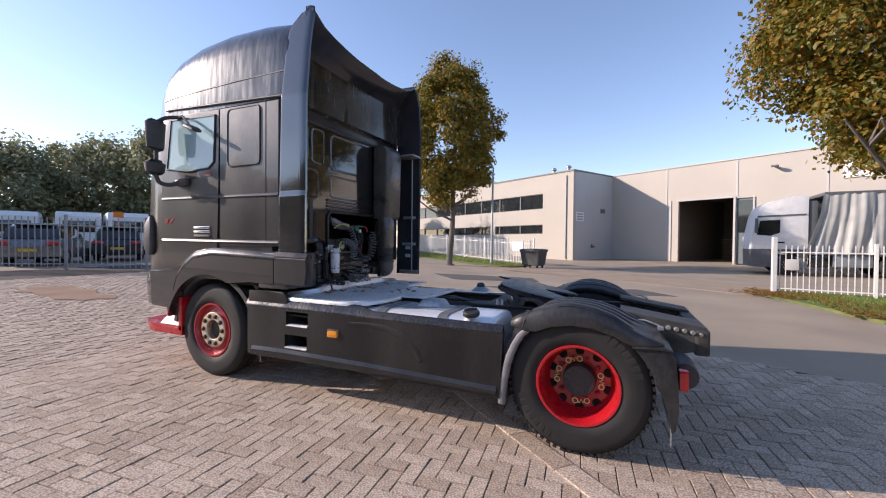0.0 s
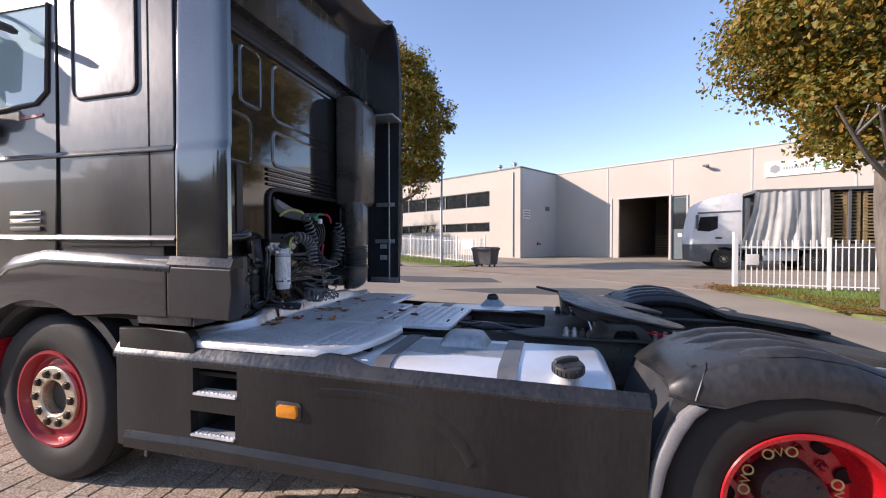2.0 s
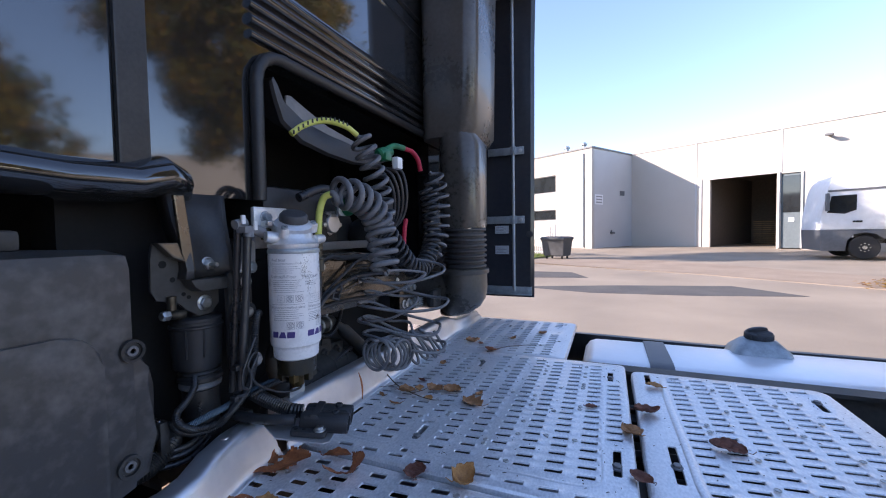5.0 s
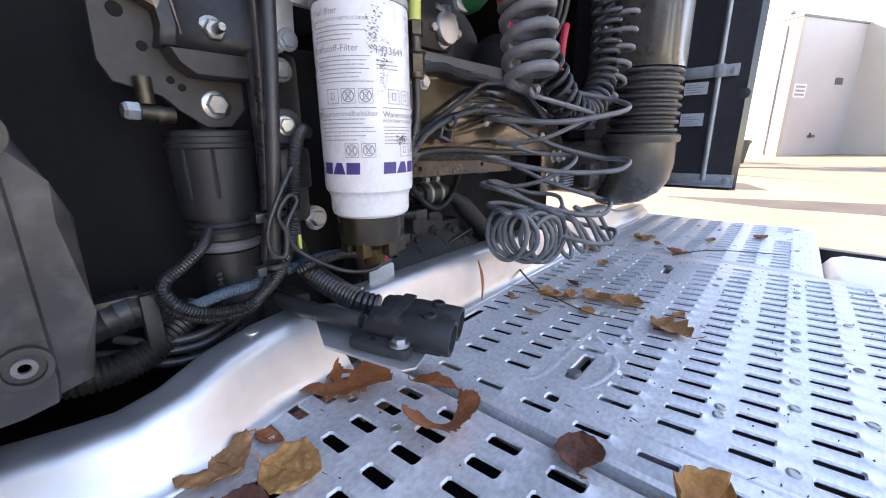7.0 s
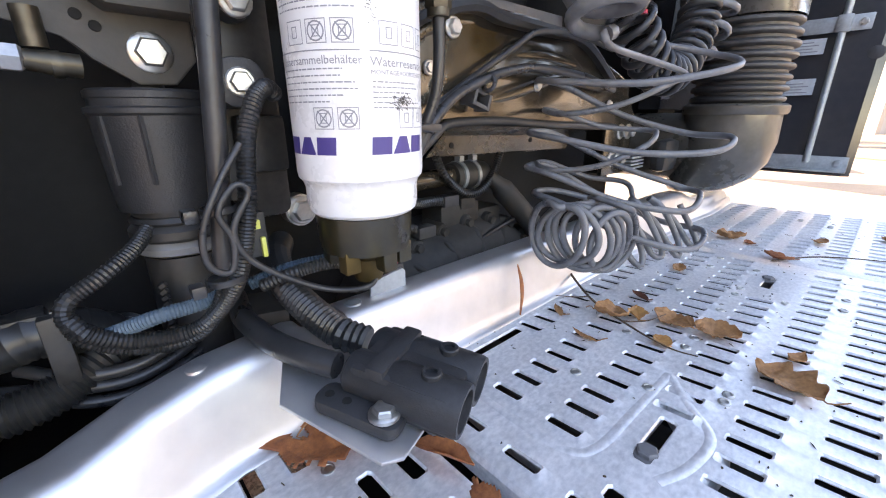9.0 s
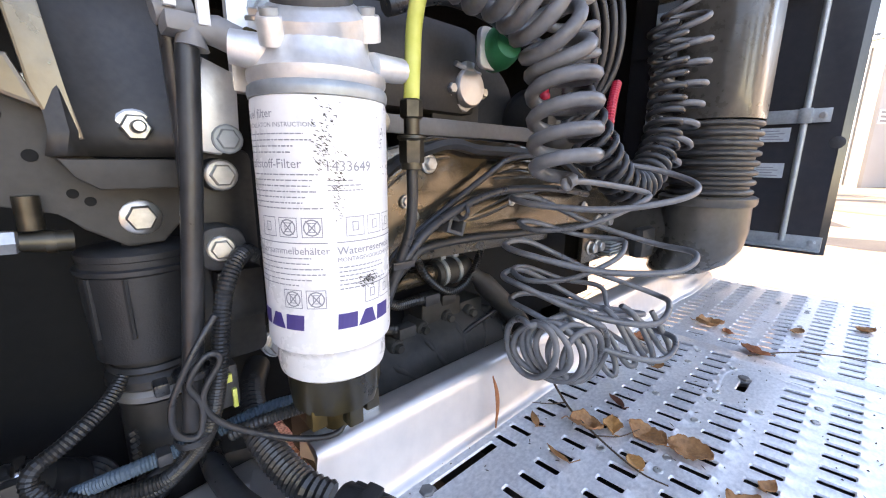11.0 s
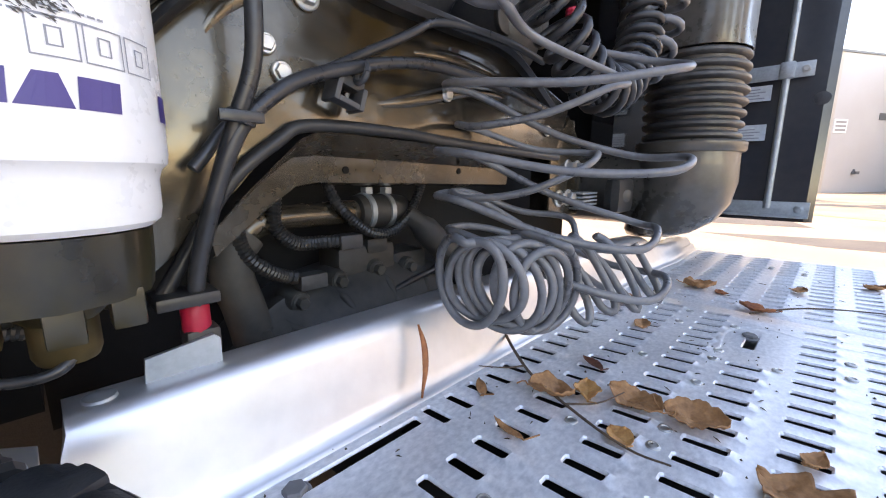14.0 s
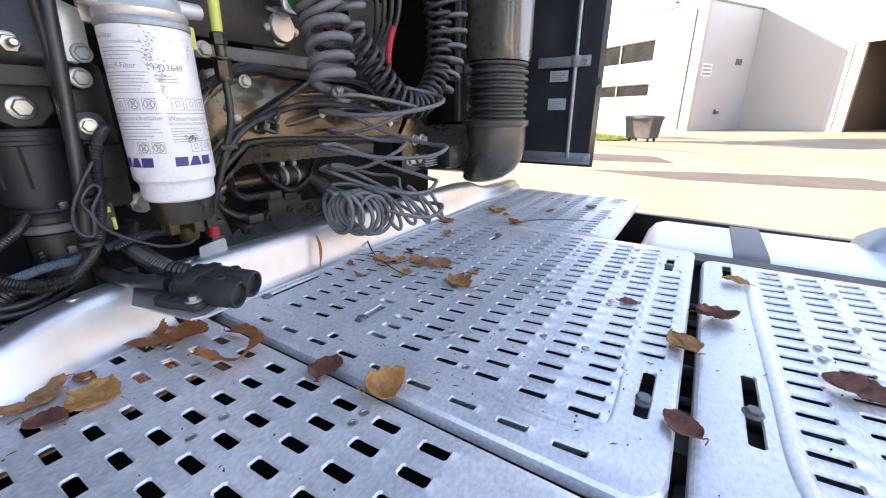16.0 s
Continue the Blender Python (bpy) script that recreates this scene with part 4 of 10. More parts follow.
    part("curtain", b, M["curtain"], ob, "closed far curtain", smooth=None)
    for x in (12.4, 13.6, 14.8):
        for y in (-1.08, 1.08):
            b = BM()
            wheel_part(b, (x, y, 0.5), 0.5, 0.36)
            part("wheel", b, M["rubber"], ob)
    return ob


LORRY = Matrix.Translation((10.3, 22.05, 0.02)) @ Matrix.Rotation(radians(-5), 4, "Z")
lorry((10.3, 22.05, 0.02), radians(-5))
stack = {}
rr = random.Random(4)
for i in range(3):
    for k in range(16):
        b = BM()
        box(b, 5.75 + i * 1.25, 6.88 + i * 1.25, -1.1, -0.3, 1.3 + k * 0.155, 1.33 + k * 0.155)
        for s in (0, 0.5, 1):
            box(b, 5.75 + i * 1.25 + s * 0.98, 5.9 + i * 1.25 + s * 0.98, -1.08, -0.3, 1.33 + k * 0.155, 1.415 + k * 0.155)
        box(b, 5.75 + i * 1.25, 6.88 + i * 1.25, -1.1, -0.3, 1.418 + k * 0.155, 1.44 + k * 0.155)
        for v in b.verts:
            v.co = LORRY @ v.co
        o = solid("pallet", b, M["pallet"], "yellow wooden pallet stacked in the open trailer", "pallet", group="pallets in the trailer", smooth=None)

# ---- the tractor unit: x runs from its front axle to its tail, y across, the near side negative ----
truck = thing("tractor_unit", "anthracite grey two axle tractor unit with red rims", "truck")


def tp(name, bm, material, label="", smooth=35, parent=None):
    return part(name, bm, material, parent or truck, label, smooth)


# wheels
def tyre(bm, p, r, w, ax):
    m = axis_pose(p, ax)
    h = w / 2
    prof = [(r * 0.56, -h + 0.03), (r * 0.60, -h + 0.008), (r * 0.72, -h), (r * 0.86, -h + 0.002), (r * 0.90, -h + 0.006), (r * 0.955, -h + 0.018), (r * 0.985, -h + 0.035), (r, -h + 0.05)]
    for g in (-0.28, 0.0, 0.28):
        prof += [(r, g * w - 0.008), (r - 0.012, g * w - 0.006), (r - 0.012, g * w + 0.006), (r, g * w + 0.008)]
    prof += [(q, -z) for q, z in reversed(prof[:8])]
    lathe(bm, prof, n=64, m=m, caps=False)


def tread_blocks(parent, p, r, w, ax):
    """Shoulder blocks round a drive tyre, one mesh shared by all."""
    m = axis_pose(p, ax)
    h = w / 2
    shared = None
    for s in (-1, 1):
        for k in range(60):
            a = 2 * math.pi * k / 60
            if shared is None:
                q = BM()
                box(q, -0.012, 0.006, -0.014, 0.014, -0.03, 0.03, 0)
                o = part("tread_block", q, M["rubber"], parent, smooth=None)
                shared = o.data
            else:
                o = new("tread_block", shared)
                o.parent = parent
            c = m @ Vector((math.cos(a) * (r - 0.004), math.sin(a) * (r - 0.004), s * (h - 0.045)))
            o.matrix_local = Matrix.Translation(c) @ m.to_3x3().to_4x4() @ Matrix.Rotation(a, 4, "Z")


def nut(bm, m, x, y, z, r=0.016, h=0.03):
    lathe(bm, [(r * 1.3, z), (r * 1.3, z + 0.006), (r, z + 0.008), (r, z + h * 0.8), (r * 0.6, z + h)], n=6, m=m @ Matrix.Translation((x, y, 0)))


for s in (-1, 1):
    ax = (0, s, 0)
    b = BM()
    tyre(b, (0, s * 1.06, 0.5), 0.505, 0.295, ax)
    wf = tp("front_wheel", b, M["rubber"], "black front tyre", 50)
    m = axis_pose((0, s * 1.06, 0.5), ax)
    b = BM()
    lathe(b, [(0.292, 0.13), (0.287, 0.142), (0.274, 0.142), (0.262, 0.125), (0.25, 0.09), (0.235, 0.085), (0.2, 0.10), (0.1, 0.105)], n=48, m=m, caps=False)
    tp("rim", b, M["red_dark"], "dark red painted rim", 40, wf)
    b = BM()
    lathe(b, [(0.190, 0.104), (0.190, 0.122), (0.184, 0.128), (0.112, 0.128), (0.105, 0.12), (0.105, 0.05)], n=40, m=m, caps=False)
    tp("rim_ring", b, M["gold"], "worn golden metal wheel ring", 40, wf)
    for k in range(10):
        a = radians(36 * k)
        b = BM()
        nut(b, m, 0.150 * math.cos(a), 0.150 * math.sin(a), 0.127, 0.021, 0.020)
        tp("wheel_nut", b, M["bronze"], "", 30, wf)
    b = BM()
    lathe(b, [(0.104, 0.06), (0.09, 0.075), (0.06, 0.08), (0.02, 0.082)], n=24, m=m)
    tp("hub", b, M["chassis"], "", 40, wf)
    # twin rear wheels
    b = BM()
    tyre(b, (3.78, s * 1.08, 0.482), 0.485, 0.29, ax)
    wr = tp("rear_wheel", b, M["rubber"], "black outer drive tyre", 50)
    tread_blocks(wr, (3.78, s * 1.08, 0.482), 0.485, 0.29, ax)
    b = BM()
    tyre(b, (3.78, s * 0.75, 0.482), 0.485, 0.28, ax)
    tp("rear_wheel", b, M["rubber"], "black inner drive tyre", 50)
    m = axis_pose((3.78, s * 1.08, 0.482), ax) @ Matrix.Diagonal((0.95, 0.95, 1, 1))
    b = BM()
    lathe(b, [(0.295, 0.128), (0.300, 0.136), (0.296, 0.142), (0.280, 0.14), (0.268, 0.115), (0.262, 0.02), (0.25, -0.03), (0.225, -0.055), (0.15, -0.06), (0.1, -0.06)], n=56, m=m, caps=False)
    tp("rim", b, M["red_rim"], "bright red deep rim", 40, wr)
    for k in range(10):
        a = radians(36 * k + 18)
        b = BM()
        mm = m @ Matrix.Translation((0.215 * math.cos(a), 0.215 * math.sin(a), -0.051)) @ Matrix.Rotation(a, 4, "Z")
        lathe(b, [(0.033, 0.0), (0.031, 0.006), (0.027, 0.004), (0.026, 0.001), (0.001, 0.001)], n=16, m=mm)
        tp("rim_hole", b, M["shade_black"], "", 30, wr)
    for k in range(10):
        a = radians(36 * k)
        b = BM()
        nut(b, m, 0.163 * math.cos(a), 0.163 * math.sin(a), -0.058)
        tp("wheel_nut", b, M["red_dark"], "", 30, wr)
    b = BM()
    lathe(b, [(0.125, -0.06), (0.122, 0.0), (0.115, 0.03), (0.105, 0.036), (0.06, 0.03), (0.01, 0.03)], n=36, m=m)
    for k in range(12):
        a = radians(30 * k)
        hexbolt(b, m @ Vector((0.09 * math.cos(a), 0.09 * math.sin(a), 0.033)), ax, 0.008, 0.006)
    tp("hub", b, M["chassis"], "black hub with bolts", 40, wr)
    # wire markers that link the nuts in pairs
    inv = m.to_3x3().inverted()
    for deg in (104, 170, 4, -84):
        v = inv @ Vector((math.cos(radians(deg)), 0, math.sin(radians(deg))))
        a0 = math.atan2(v.y, v.x)
        b = BM()
        cs = [m @ Vector((0.163 * math.cos(a0 + d), 0.163 * math.sin(a0 + d), 0.0)) for d in (-0.26, 0.26)]
        for c in cs:
            ring = [c + m.to_3x3() @ Vector((0.019 * math.cos(t), 0.019 * math.sin(t), 0)) for t in [2 * math.pi * q / 14 for q in range(15)]]
            tube(b, ring, 0.0036, 6)
        mid = m @ Vector((0.163 * math.cos(a0), 0.163 * math.sin(a0), 0.0))
        t1 = m.to_3x3() @ Vector((-math.sin(a0), math.cos(a0), 0))
        r1 = m.to_3x3() @ Vector((math.cos(a0), math.sin(a0), 0))
        tube(b, [cs[0] + t1 * 0.018, mid - t1 * 0.012 + r1 * 0.014, mid + t1 * 0.0 - r1 * 0.018, mid + t1 * 0.014 + r1 * 0.012, cs[1] - t1 * 0.018], 0.0036, 6)
        tp("nut_marker", b, M["yellow_wire"], "yellow wire nut marker", 40, wr)
    # raised maker's marks on the side wall, as plain blocks
    for base in (62, 242):
        for k in range(7):
            v = inv @ Vector((math.cos(radians(base - 7.5 * k)), 0, math.sin(radians(base - 7.5 * k))))
            mm = m @ Matrix.Rotation(math.atan2(v.y, v.x), 4, "Z") @ Matrix.Translation((0.425, 0, 0.142))
            b = BM()
            box(b, -0.028, 0.028, -0.019, 0.019, -0.01, 0.0032, 0.002, mm)
            tp("side_mark", b, M["rubber"], "", None, wr)


# cab shell
def cab_ring(z, xf, w, rx, ry, xb=0.93, n=9):
    pts = [(xb, -w, z), (0.45, -w, z), (0.1, -w, z), (-0.3, -w, z)]
    for k in range(n + 1):
        a = radians(90 * k / n)
        pts.append((xf + rx - rx * math.sin(a), -w + ry - ry * math.cos(a), z))
    pts += [(x, -y, zz) for x, y, zz in reversed(pts)]
    return pts


b = BM()
rings = [cab_ring(1.06, -1.30, 1.235, 0.45, 0.32), cab_ring(1.6, -1.32, 1.24, 0.45, 0.32), cab_ring(2.2, -1.28, 1.24, 0.45, 0.32), cab_ring(2.84, -1.12, 1.235, 0.42, 0.3)]
loft(b, rings, close=False, caps=False)
cab = tp("cab", b, M["paint"], "anthracite grey sleeper cab")
b = BM()
def roof_ring(x, top, w):
    """One cross section of the high roof, from the near gutter over to the far one."""
    r_ = min(0.34, (top - 2.86) * 0.7)
    half = [(-w, 2.86), (-w + 0.004, 2.86 + (top - r_ - 2.86) * 0.6), (-w + 0.012, top - r_)]
    half += [(-w + 0.012 + r_ * (1 - math.cos(a)), top - r_ + r_ * math.sin(a)) for a in [radians(90 * k / 7) for k in range(1, 8)]]
    half += [(-w * 0.35, top + 0.02), (0.0, top + 0.028)]
    return [(x, y, z) for y, z in half] + [(x, -y, z) for y, z in reversed(half[:-1])]


rings = [roof_ring(x, t_, w_) for x, t_, w_ in ((-1.16, 2.98, 0.86), (-1.13, 3.12, 0.96), (-1.05, 3.27, 1.08), (-0.95, 3.40, 1.15), (-0.80, 3.53, 1.195), (-0.60, 3.63, 1.215), (-0.25, 3.715, 1.225), (0.2, 3.75, 1.228), (0.7, 3.74, 1.225), (1.0, 3.70, 1.22), (1.09, 3.66, 1.215))]
loft(b, rings)
roof = tp("roof", b, M["paint_streak"], "high roof of the sleeper cab", 50)
b = BM()
tube(b, [(-0.74, -1.212, 2.955), (-0.2, -1.232, 2.925), (0.4, -1.236, 2.90), (1.07, -1.226, 2.875)], 0.014, 6)
tp("seam", b, M["plastic"], "black seam below the roof", 60, roof)
b = BM()
tube(b, [(-0.80, -1.19, 3.07), (-0.6, -1.208, 3.08), (-0.2, -1.220, 3.09), (0.4, -1.224, 3.11), (1.07, -1.212, 3.12)], 0.008, 6)
tp("seam", b, M["plastic"], "", 60, roof)

# near side door, its window and handle
def side(bm, pts, y, depth, bevel=0.006):
    prism(bm, pts, "y", y, y + depth, bevel)


b = BM()
side(b, [(-0.74, 1.14), (-0.78, 1.5), (-0.76, 2.24), (-0.64, 2.86), (0.19, 2.845), (0.175, 1.9), (0.155, 1.36), (0.1, 1.3), (-0.02, 1.34), (-0.28, 1.3), (-0.5, 1.14)], -1.252, 0.03, 0.008)
dr = tp("door", b, M["paint"], "driver's door with a pale greenish window", 12)
b = BM()
side(b, [(-0.66, 2.27), (-0.585, 2.81), (0.135, 2.79), (0.115, 2.30), (0.03, 2.24), (-0.30, 2.225)], -1.257, 0.02, 0.004)
tp("window", b, M["window"], "greenish door glass, coloured pale for the sky seen through", 12, dr)
b = BM()
loop = [(-0.66, 2.27), (-0.585, 2.81), (0.135, 2.79), (0.115, 2.30), (0.03, 2.24), (-0.30, 2.225), (-0.66, 2.27)]
tube(b, [(x, -1.256, z) for x, z in loop], 0.012, 6)
tp("window_seal", b, M["plastic"], "", 60, dr)
for z0 in (1.505, 1.55, 1.595):
    b = BM()
    box(b, -0.20, 0.055, -1.266, -1.252, z0, z0 + 0.028, 0.006)
    tp("handle", b, M["chrome"] if z0 > 1.51 else M["plastic"], "chrome door handle bar" if z0 > 1.51 else "", 35, dr)
b = BM()
for k in range(2):
    x = -0.71 + k * 0.085
    prism(b, [(x, 1.66), (x + 0.02, 1.66), (x + 0.075, 1.715), (x + 0.055, 1.715)], "y", -1.258, -1.252)
    prism(b, [(x + 0.055, 1.66), (x + 0.07, 1.66), (x + 0.02, 1.715), (x, 1.715)] if k == 0 else [(x + 0.02, 1.69), (x + 0.06, 1.69), (x + 0.065, 1.70), (x + 0.02, 1.70)], "y", -1.258, -1.252)
tp("badge", b, M["red_hose"], "small red model badge", None, dr)
b = BM()
prism(b, [(-0.1, 2.155), (0.08, 2.165), (0.08, 2.18), (-0.1, 2.172)], "y", -1.258, -1.252)
tp("badge", b, M["red_dark"], "thin red script on the door", None, dr)

# sleeper side: blank window with a rubber frame, seams and creases
b = BM()
side(b, [(0.200, 1.42), (0.200, 2.845), (1.024, 2.835), (1.024, 1.42)], -1.25, 0.02, 0.006)
sl = tp("side_panel", b, M["paint"], "plain sleeper side panel", 12)
b = BM()
w = rounded(0.325, 0.775, 2.235, 2.82, 0.05, 5)
side(b, w, -1.256, 0.01, 0.004)
tp("blank_window", b, M["paint"], "", 12, sl)
b = BM()
tube(b, [(x, -1.254, z) for x, z in w] + [(w[0][0], -1.254, w[0][1])], 0.009, 6)
tp("window_seal", b, M["plastic"], "black rubber frame of the blank window", 60, sl)
b = BM()
box(b, 0.852, 0.858, -1.2525, -1.25, 1.42, 2.84)
tp("seam", b, M["shade_black"], "", None, sl)
for z, x0, x1 in ((1.935, -0.76, 1.026), (1.468, -0.76, 1.026)):
    b = BM()
    rows = []
    for f in (0.0, 0.5, 1.0):
        x, zz = x0 + (x1 - x0) * f, z - 0.018 * f
        rows.append([(x, -1.247, zz + 0.028), (x, -1.2525, zz + 0.022), (x, -1.2625, zz + 0.002), (x, -1.262, zz - 0.005), (x, -1.247, zz - 0.010)])
    loft(b, rows)
    tp("crease", b, M["paint"], "raised body crease", 20, cab)

# front wheel arch and lower cab trim
def arc(cx, cz, r, a0, a1, n=14, sx=1.0):
    return [(cx + sx * r * math.cos(radians(a0 + (a1 - a0) * k / n)), cz + r * math.sin(radians(a0 + (a1 - a0) * k / n))) for k in range(n + 1)]


b = BM()
outer = [(-0.95, 1.12), (-0.56, 1.12), (-0.40, 1.20), (-0.15, 1.305), (0.12, 1.335), (0.994, 1.308), (0.994, 1.05), (0.66, 1.06)]
inner = arc(0.02, 0.45, 0.66, 62, 166, 14)
side(b, outer + inner + [(-0.62, 0.72), (-0.92, 0.72)], -1.284, 0.12, 0.008)
tp("front_wing", b, M["paint_gloss"], "dark lower cab wing over the wheel", 12)
b = BM()
rows = []
for s_, (x, z) in enumerate([(-0.52, 0.95), (-0.47, 1.08), (-0.36, 1.21), (-0.18, 1.315), (0.1, 1.355), (0.45, 1.345), (1.02, 1.325)]):
    rows.append([(x, -1.24, z - 0.045), (x, -1.286, z - 0.040), (x, -1.2865, z - 0.012), (x, -1.281, z - 0.002), (x, -1.262, z + 0.036), (x, -1.256, z + 0.042), (x, -1.24, z + 0.042)])
loft(b, rows)
tp("wing_flare", b, M["wing_paint"], "satin grey flare of the wheel arch", 40)
b = BM()
prism(b, arc(0.02, 0.45, 0.67, 20, 172, 20) + list(reversed(arc(0.02, 0.45, 0.62, 20, 172, 20))), "y", -1.2, -0.55)
tp("wheel_housing", b, M["plastic"], "black inner wheel arch")
b = BM()
prism(b, [(0.6, 1.04), (0.66, 0.98), (0.62, 0.55), (0.66, 0.52), (0.70, 0.98), (0.70, 1.04)], "y", -1.2, -0.6)
box(b, 0.66, 0.68, -1.15, -1.13, 0.22, 0.5)
tp("mud_guard", b, M["plastic"], "black guard behind the front wheel")

# front corner, bumper and red step
b = BM()
rings = [[(x, y, z) for x, y, _ in cab_ring(0, xf, 1.225, 0.4, 0.3)] for z, xf in ((0.72, -1.36), (1.0, -1.38), (1.06, -1.34))]
rings = [[(min(x, -0.47), y, z) for x, y, z in r_] for r_ in rings]
loft(b, rings)
tp("bumper", b, M["paint_gloss"], "dark grey front bumper corner")
b = BM()
rings = [[(min(x, -0.46), y, z) for x, y, _ in cab_ring(0, xf, 1.23, 0.42, 0.34)] for z, xf in ((0.40, -1.33), (0.46, -1.37), (0.50, -1.38))]
loft(b, rings)
rings = [[(min(x, -0.46), y, z) for x, y, _ in cab_ring(0, xf, 1.03, 0.38, 0.3)] for z, xf in ((0.50, -1.3), (0.72, -1.32))]
loft(b, rings)
box(b, -0.52, -0.46, -1.23, -0.9, 0.44, 0.83, 0.01)
tp("bumper_step", b, M["red_rim"], "bright red lower bumper with a step")
b = BM()
slope = Matrix.Translation((-0.71, -1.165, 0.535)) @ Matrix.Rotation(radians(42), 4, "X")
box(b, -0.17, 0.17, -0.085, 0.085, -0.006, 0.004, 0.002, slope)
for k in range(8):
    box(b, -0.155, 0.155, -0.076 + 0.020 * k, -0.066 + 0.020 * k, 0.004, 0.010, 0.0, slope)
tp("step_tread", b, M["alu"], "perforated metal step tread", None)
b = BM()
rings = [[(x, y, z) for x, y in rounded(-1.08 + dx, -0.94 - dx, -1.275 + dx * .5, -1.2, 0.025, 3)] for z, dx in ((1.30, 0.04), (1.36, 0.0), (1.66, 0.0), (1.76, 0.05))]
loft(b, rings)
tp("corner_deflector", b, M["plastic"], "black front corner air deflector")

# mirrors
b = BM()
for z0, z1, x0, x1 in ((2.44, 2.78, -0.63, -0.53), (2.18, 2.34, -0.65, -0.53)):
    rings = [[(x, y, z) for x, y in rounded(x0 + d, x1 - d, -1.53 + d, -1.33 - d, 0.045, 5)] for z, d in ((z0, 0.05), (z0 + 0.03, 0.01), (z1 - 0.04, 0.0), (z1, 0.05))]
    loft(b, rings)
mir = tp("mirror", b, M["plastic"], "black main and wide angle mirrors on the door")
b = BM()
tube(b, spline([(-0.40, -1.25, 2.13), (-0.48, -1.33, 2.08), (-0.56, -1.40, 2.10), (-0.59, -1.43, 2.20)], 5), 0.024, 8)
tp("mirror_arm", b, M["plastic"], "", 60, mir)
b = BM()
tube(b, [(-0.585, -1.42, 2.32), (-0.585, -1.42, 2.46)], 0.022, 8)
tp("mirror_arm", b, M["plastic"], "", 60, mir)
b = BM()
tube(b, spline([(-0.58, -1.40, 2.77), (-0.54, -1.34, 2.815), (-0.46, -1.27, 2.83), (-0.40, -1.24, 2.83)], 5), 0.020, 8)
tp("mirror_arm", b, M["plastic"], "", 60, mir)
b = BM()
box(b, -0.50, -0.28, -1.29, -1.24, 2.07, 2.15, 0.03)
tp("mirror_foot", b, M["plastic"], "", 60, mir)
b = BM()
tube(b, spline([(-0.44, -1.26, 2.83), (-0.32, -1.31, 2.82), (-0.22, -1.34, 2.76), (-0.12, -1.36, 2.68)], 4), 0.012, 6)
mm = Matrix.Translation((-0.06, -1.37, 2.645)) @ Matrix.Rotation(radians(22), 4, "Y")
loft(b, [[mm @ Vector((x, y, z)) for x, y in rounded(-0.10 + d, 0.10 - d, -0.05 + d * 0.5, 0.05 - d * 0.5, 0.03, 3)] for z, d in ((-0.022, 0.02), (-0.012, 0.0), (0.008, 0.0), (0.022, 0.03))])
tp("kerb_mirror", b, M["plastic"], "black kerb mirror on its arm over the door window")

# side fairings behind the cab, and the roof spoiler between them
def fairing(s, rear):
    b = BM()
    rows = []
    for z, x0, x1, out in ((1.16, 1.03, rear - 0.04, 1.255), (1.34, 1.03, rear, 1.262), (1.38, 1.03, rear, 1.2585), (1.40, 1.03, rear, 1.258), (1.895, 1.03, rear, 1.258), (1.912, 1.03, rear, 1.2575), (1.938, 1.03, rear, 1.2505), (1.955, 1.03, rear, 1.250), (2.85, 1.05, rear, 1.249), (2.87, 1.05, rear, 1.249), (2.885, 1.05, rear, 1.243), (3.30, 1.06, rear, 1.205), (3.5, 1.075, rear, 1.175), (3.57, 1.11, rear, 1.16), (3.63, 1.19, rear - 0.005, 1.145), (3.73, 1.27, rear - 0.02, 1.13)):
        mid = (x0 + x1) / 2
        rows.append([(x0, s * (out - 0.012), z), (x0 + 0.006, s * (out - 0.0015), z), (x0 + 0.014, s * out, z), (x0 + 0.03, s * out, z), (mid, s * out, z), (x1 - 0.085, s * out, z), (x1 - 0.070, s * out, z), (x1 - 0.045, s * (out - 0.0015), z), (x1 - 0.022, s * (out - 0.006), z), (x1 - 0.006, s * (out - 0.017), z), (x1, s * (out - 0.034), z), (x1 - 0.01, s * (out - 0.045), z), (mid, s * (out - 0.045), z), (x0, s * (out - 0.045), z)])
    loft(b, rows)
    return b


tp("side_fairing", fairing(-1, 1.35), M["paint_metal"], "light grey metallic side fairing behind the cab", 30)
b = BM()
prism(b, [(1.000, 1.058), (1.000, 1.318), (1.400, 1.310), (1.396, 1.20), (1.385, 1.055)], "y", -1.284, -1.2, 0.010)
tp("fairing_foot", b, M["paint"], "grey lower block of the side fairing", 12)
b = BM()
loft(b, [[(x, -1.20, z - 0.030), (x, -1.282, z - 0.026), (x, -1.283, z - 0.008), (x, -1.262, z + 0.034), (x, -1.20, z + 0.040)] for x, z in ((1.000, 1.335), (1.18, 1.330), (1.395, 1.322))])
tp("fairing_trim", b, M["wing_paint"], "satin sloping ledge on the side fairing", 20)
b = BM()
rows = []
for z, x1, out in ((0.99, 1.335, 1.215), (1.5, 1.335, 1.235), (2.4, 1.34, 1.24), (3.0, 1.36, 1.22), (3.4, 1.36, 1.17), (3.6, 1.33, 1.14), (3.69, 1.27, 1.125)):
    rows.append([(0.95, out, z), (x1 - 0.02, out, z), (x1, out - 0.02, z), (x1 - 0.02, out - 0.035, z), (0.95, out - 0.035, z)])
loft(b, rows)
far_fin = tp("side_fairing", b, M["fin_inner"], "black inner face of the far side fairing", 30)
b = BM()
rows = []
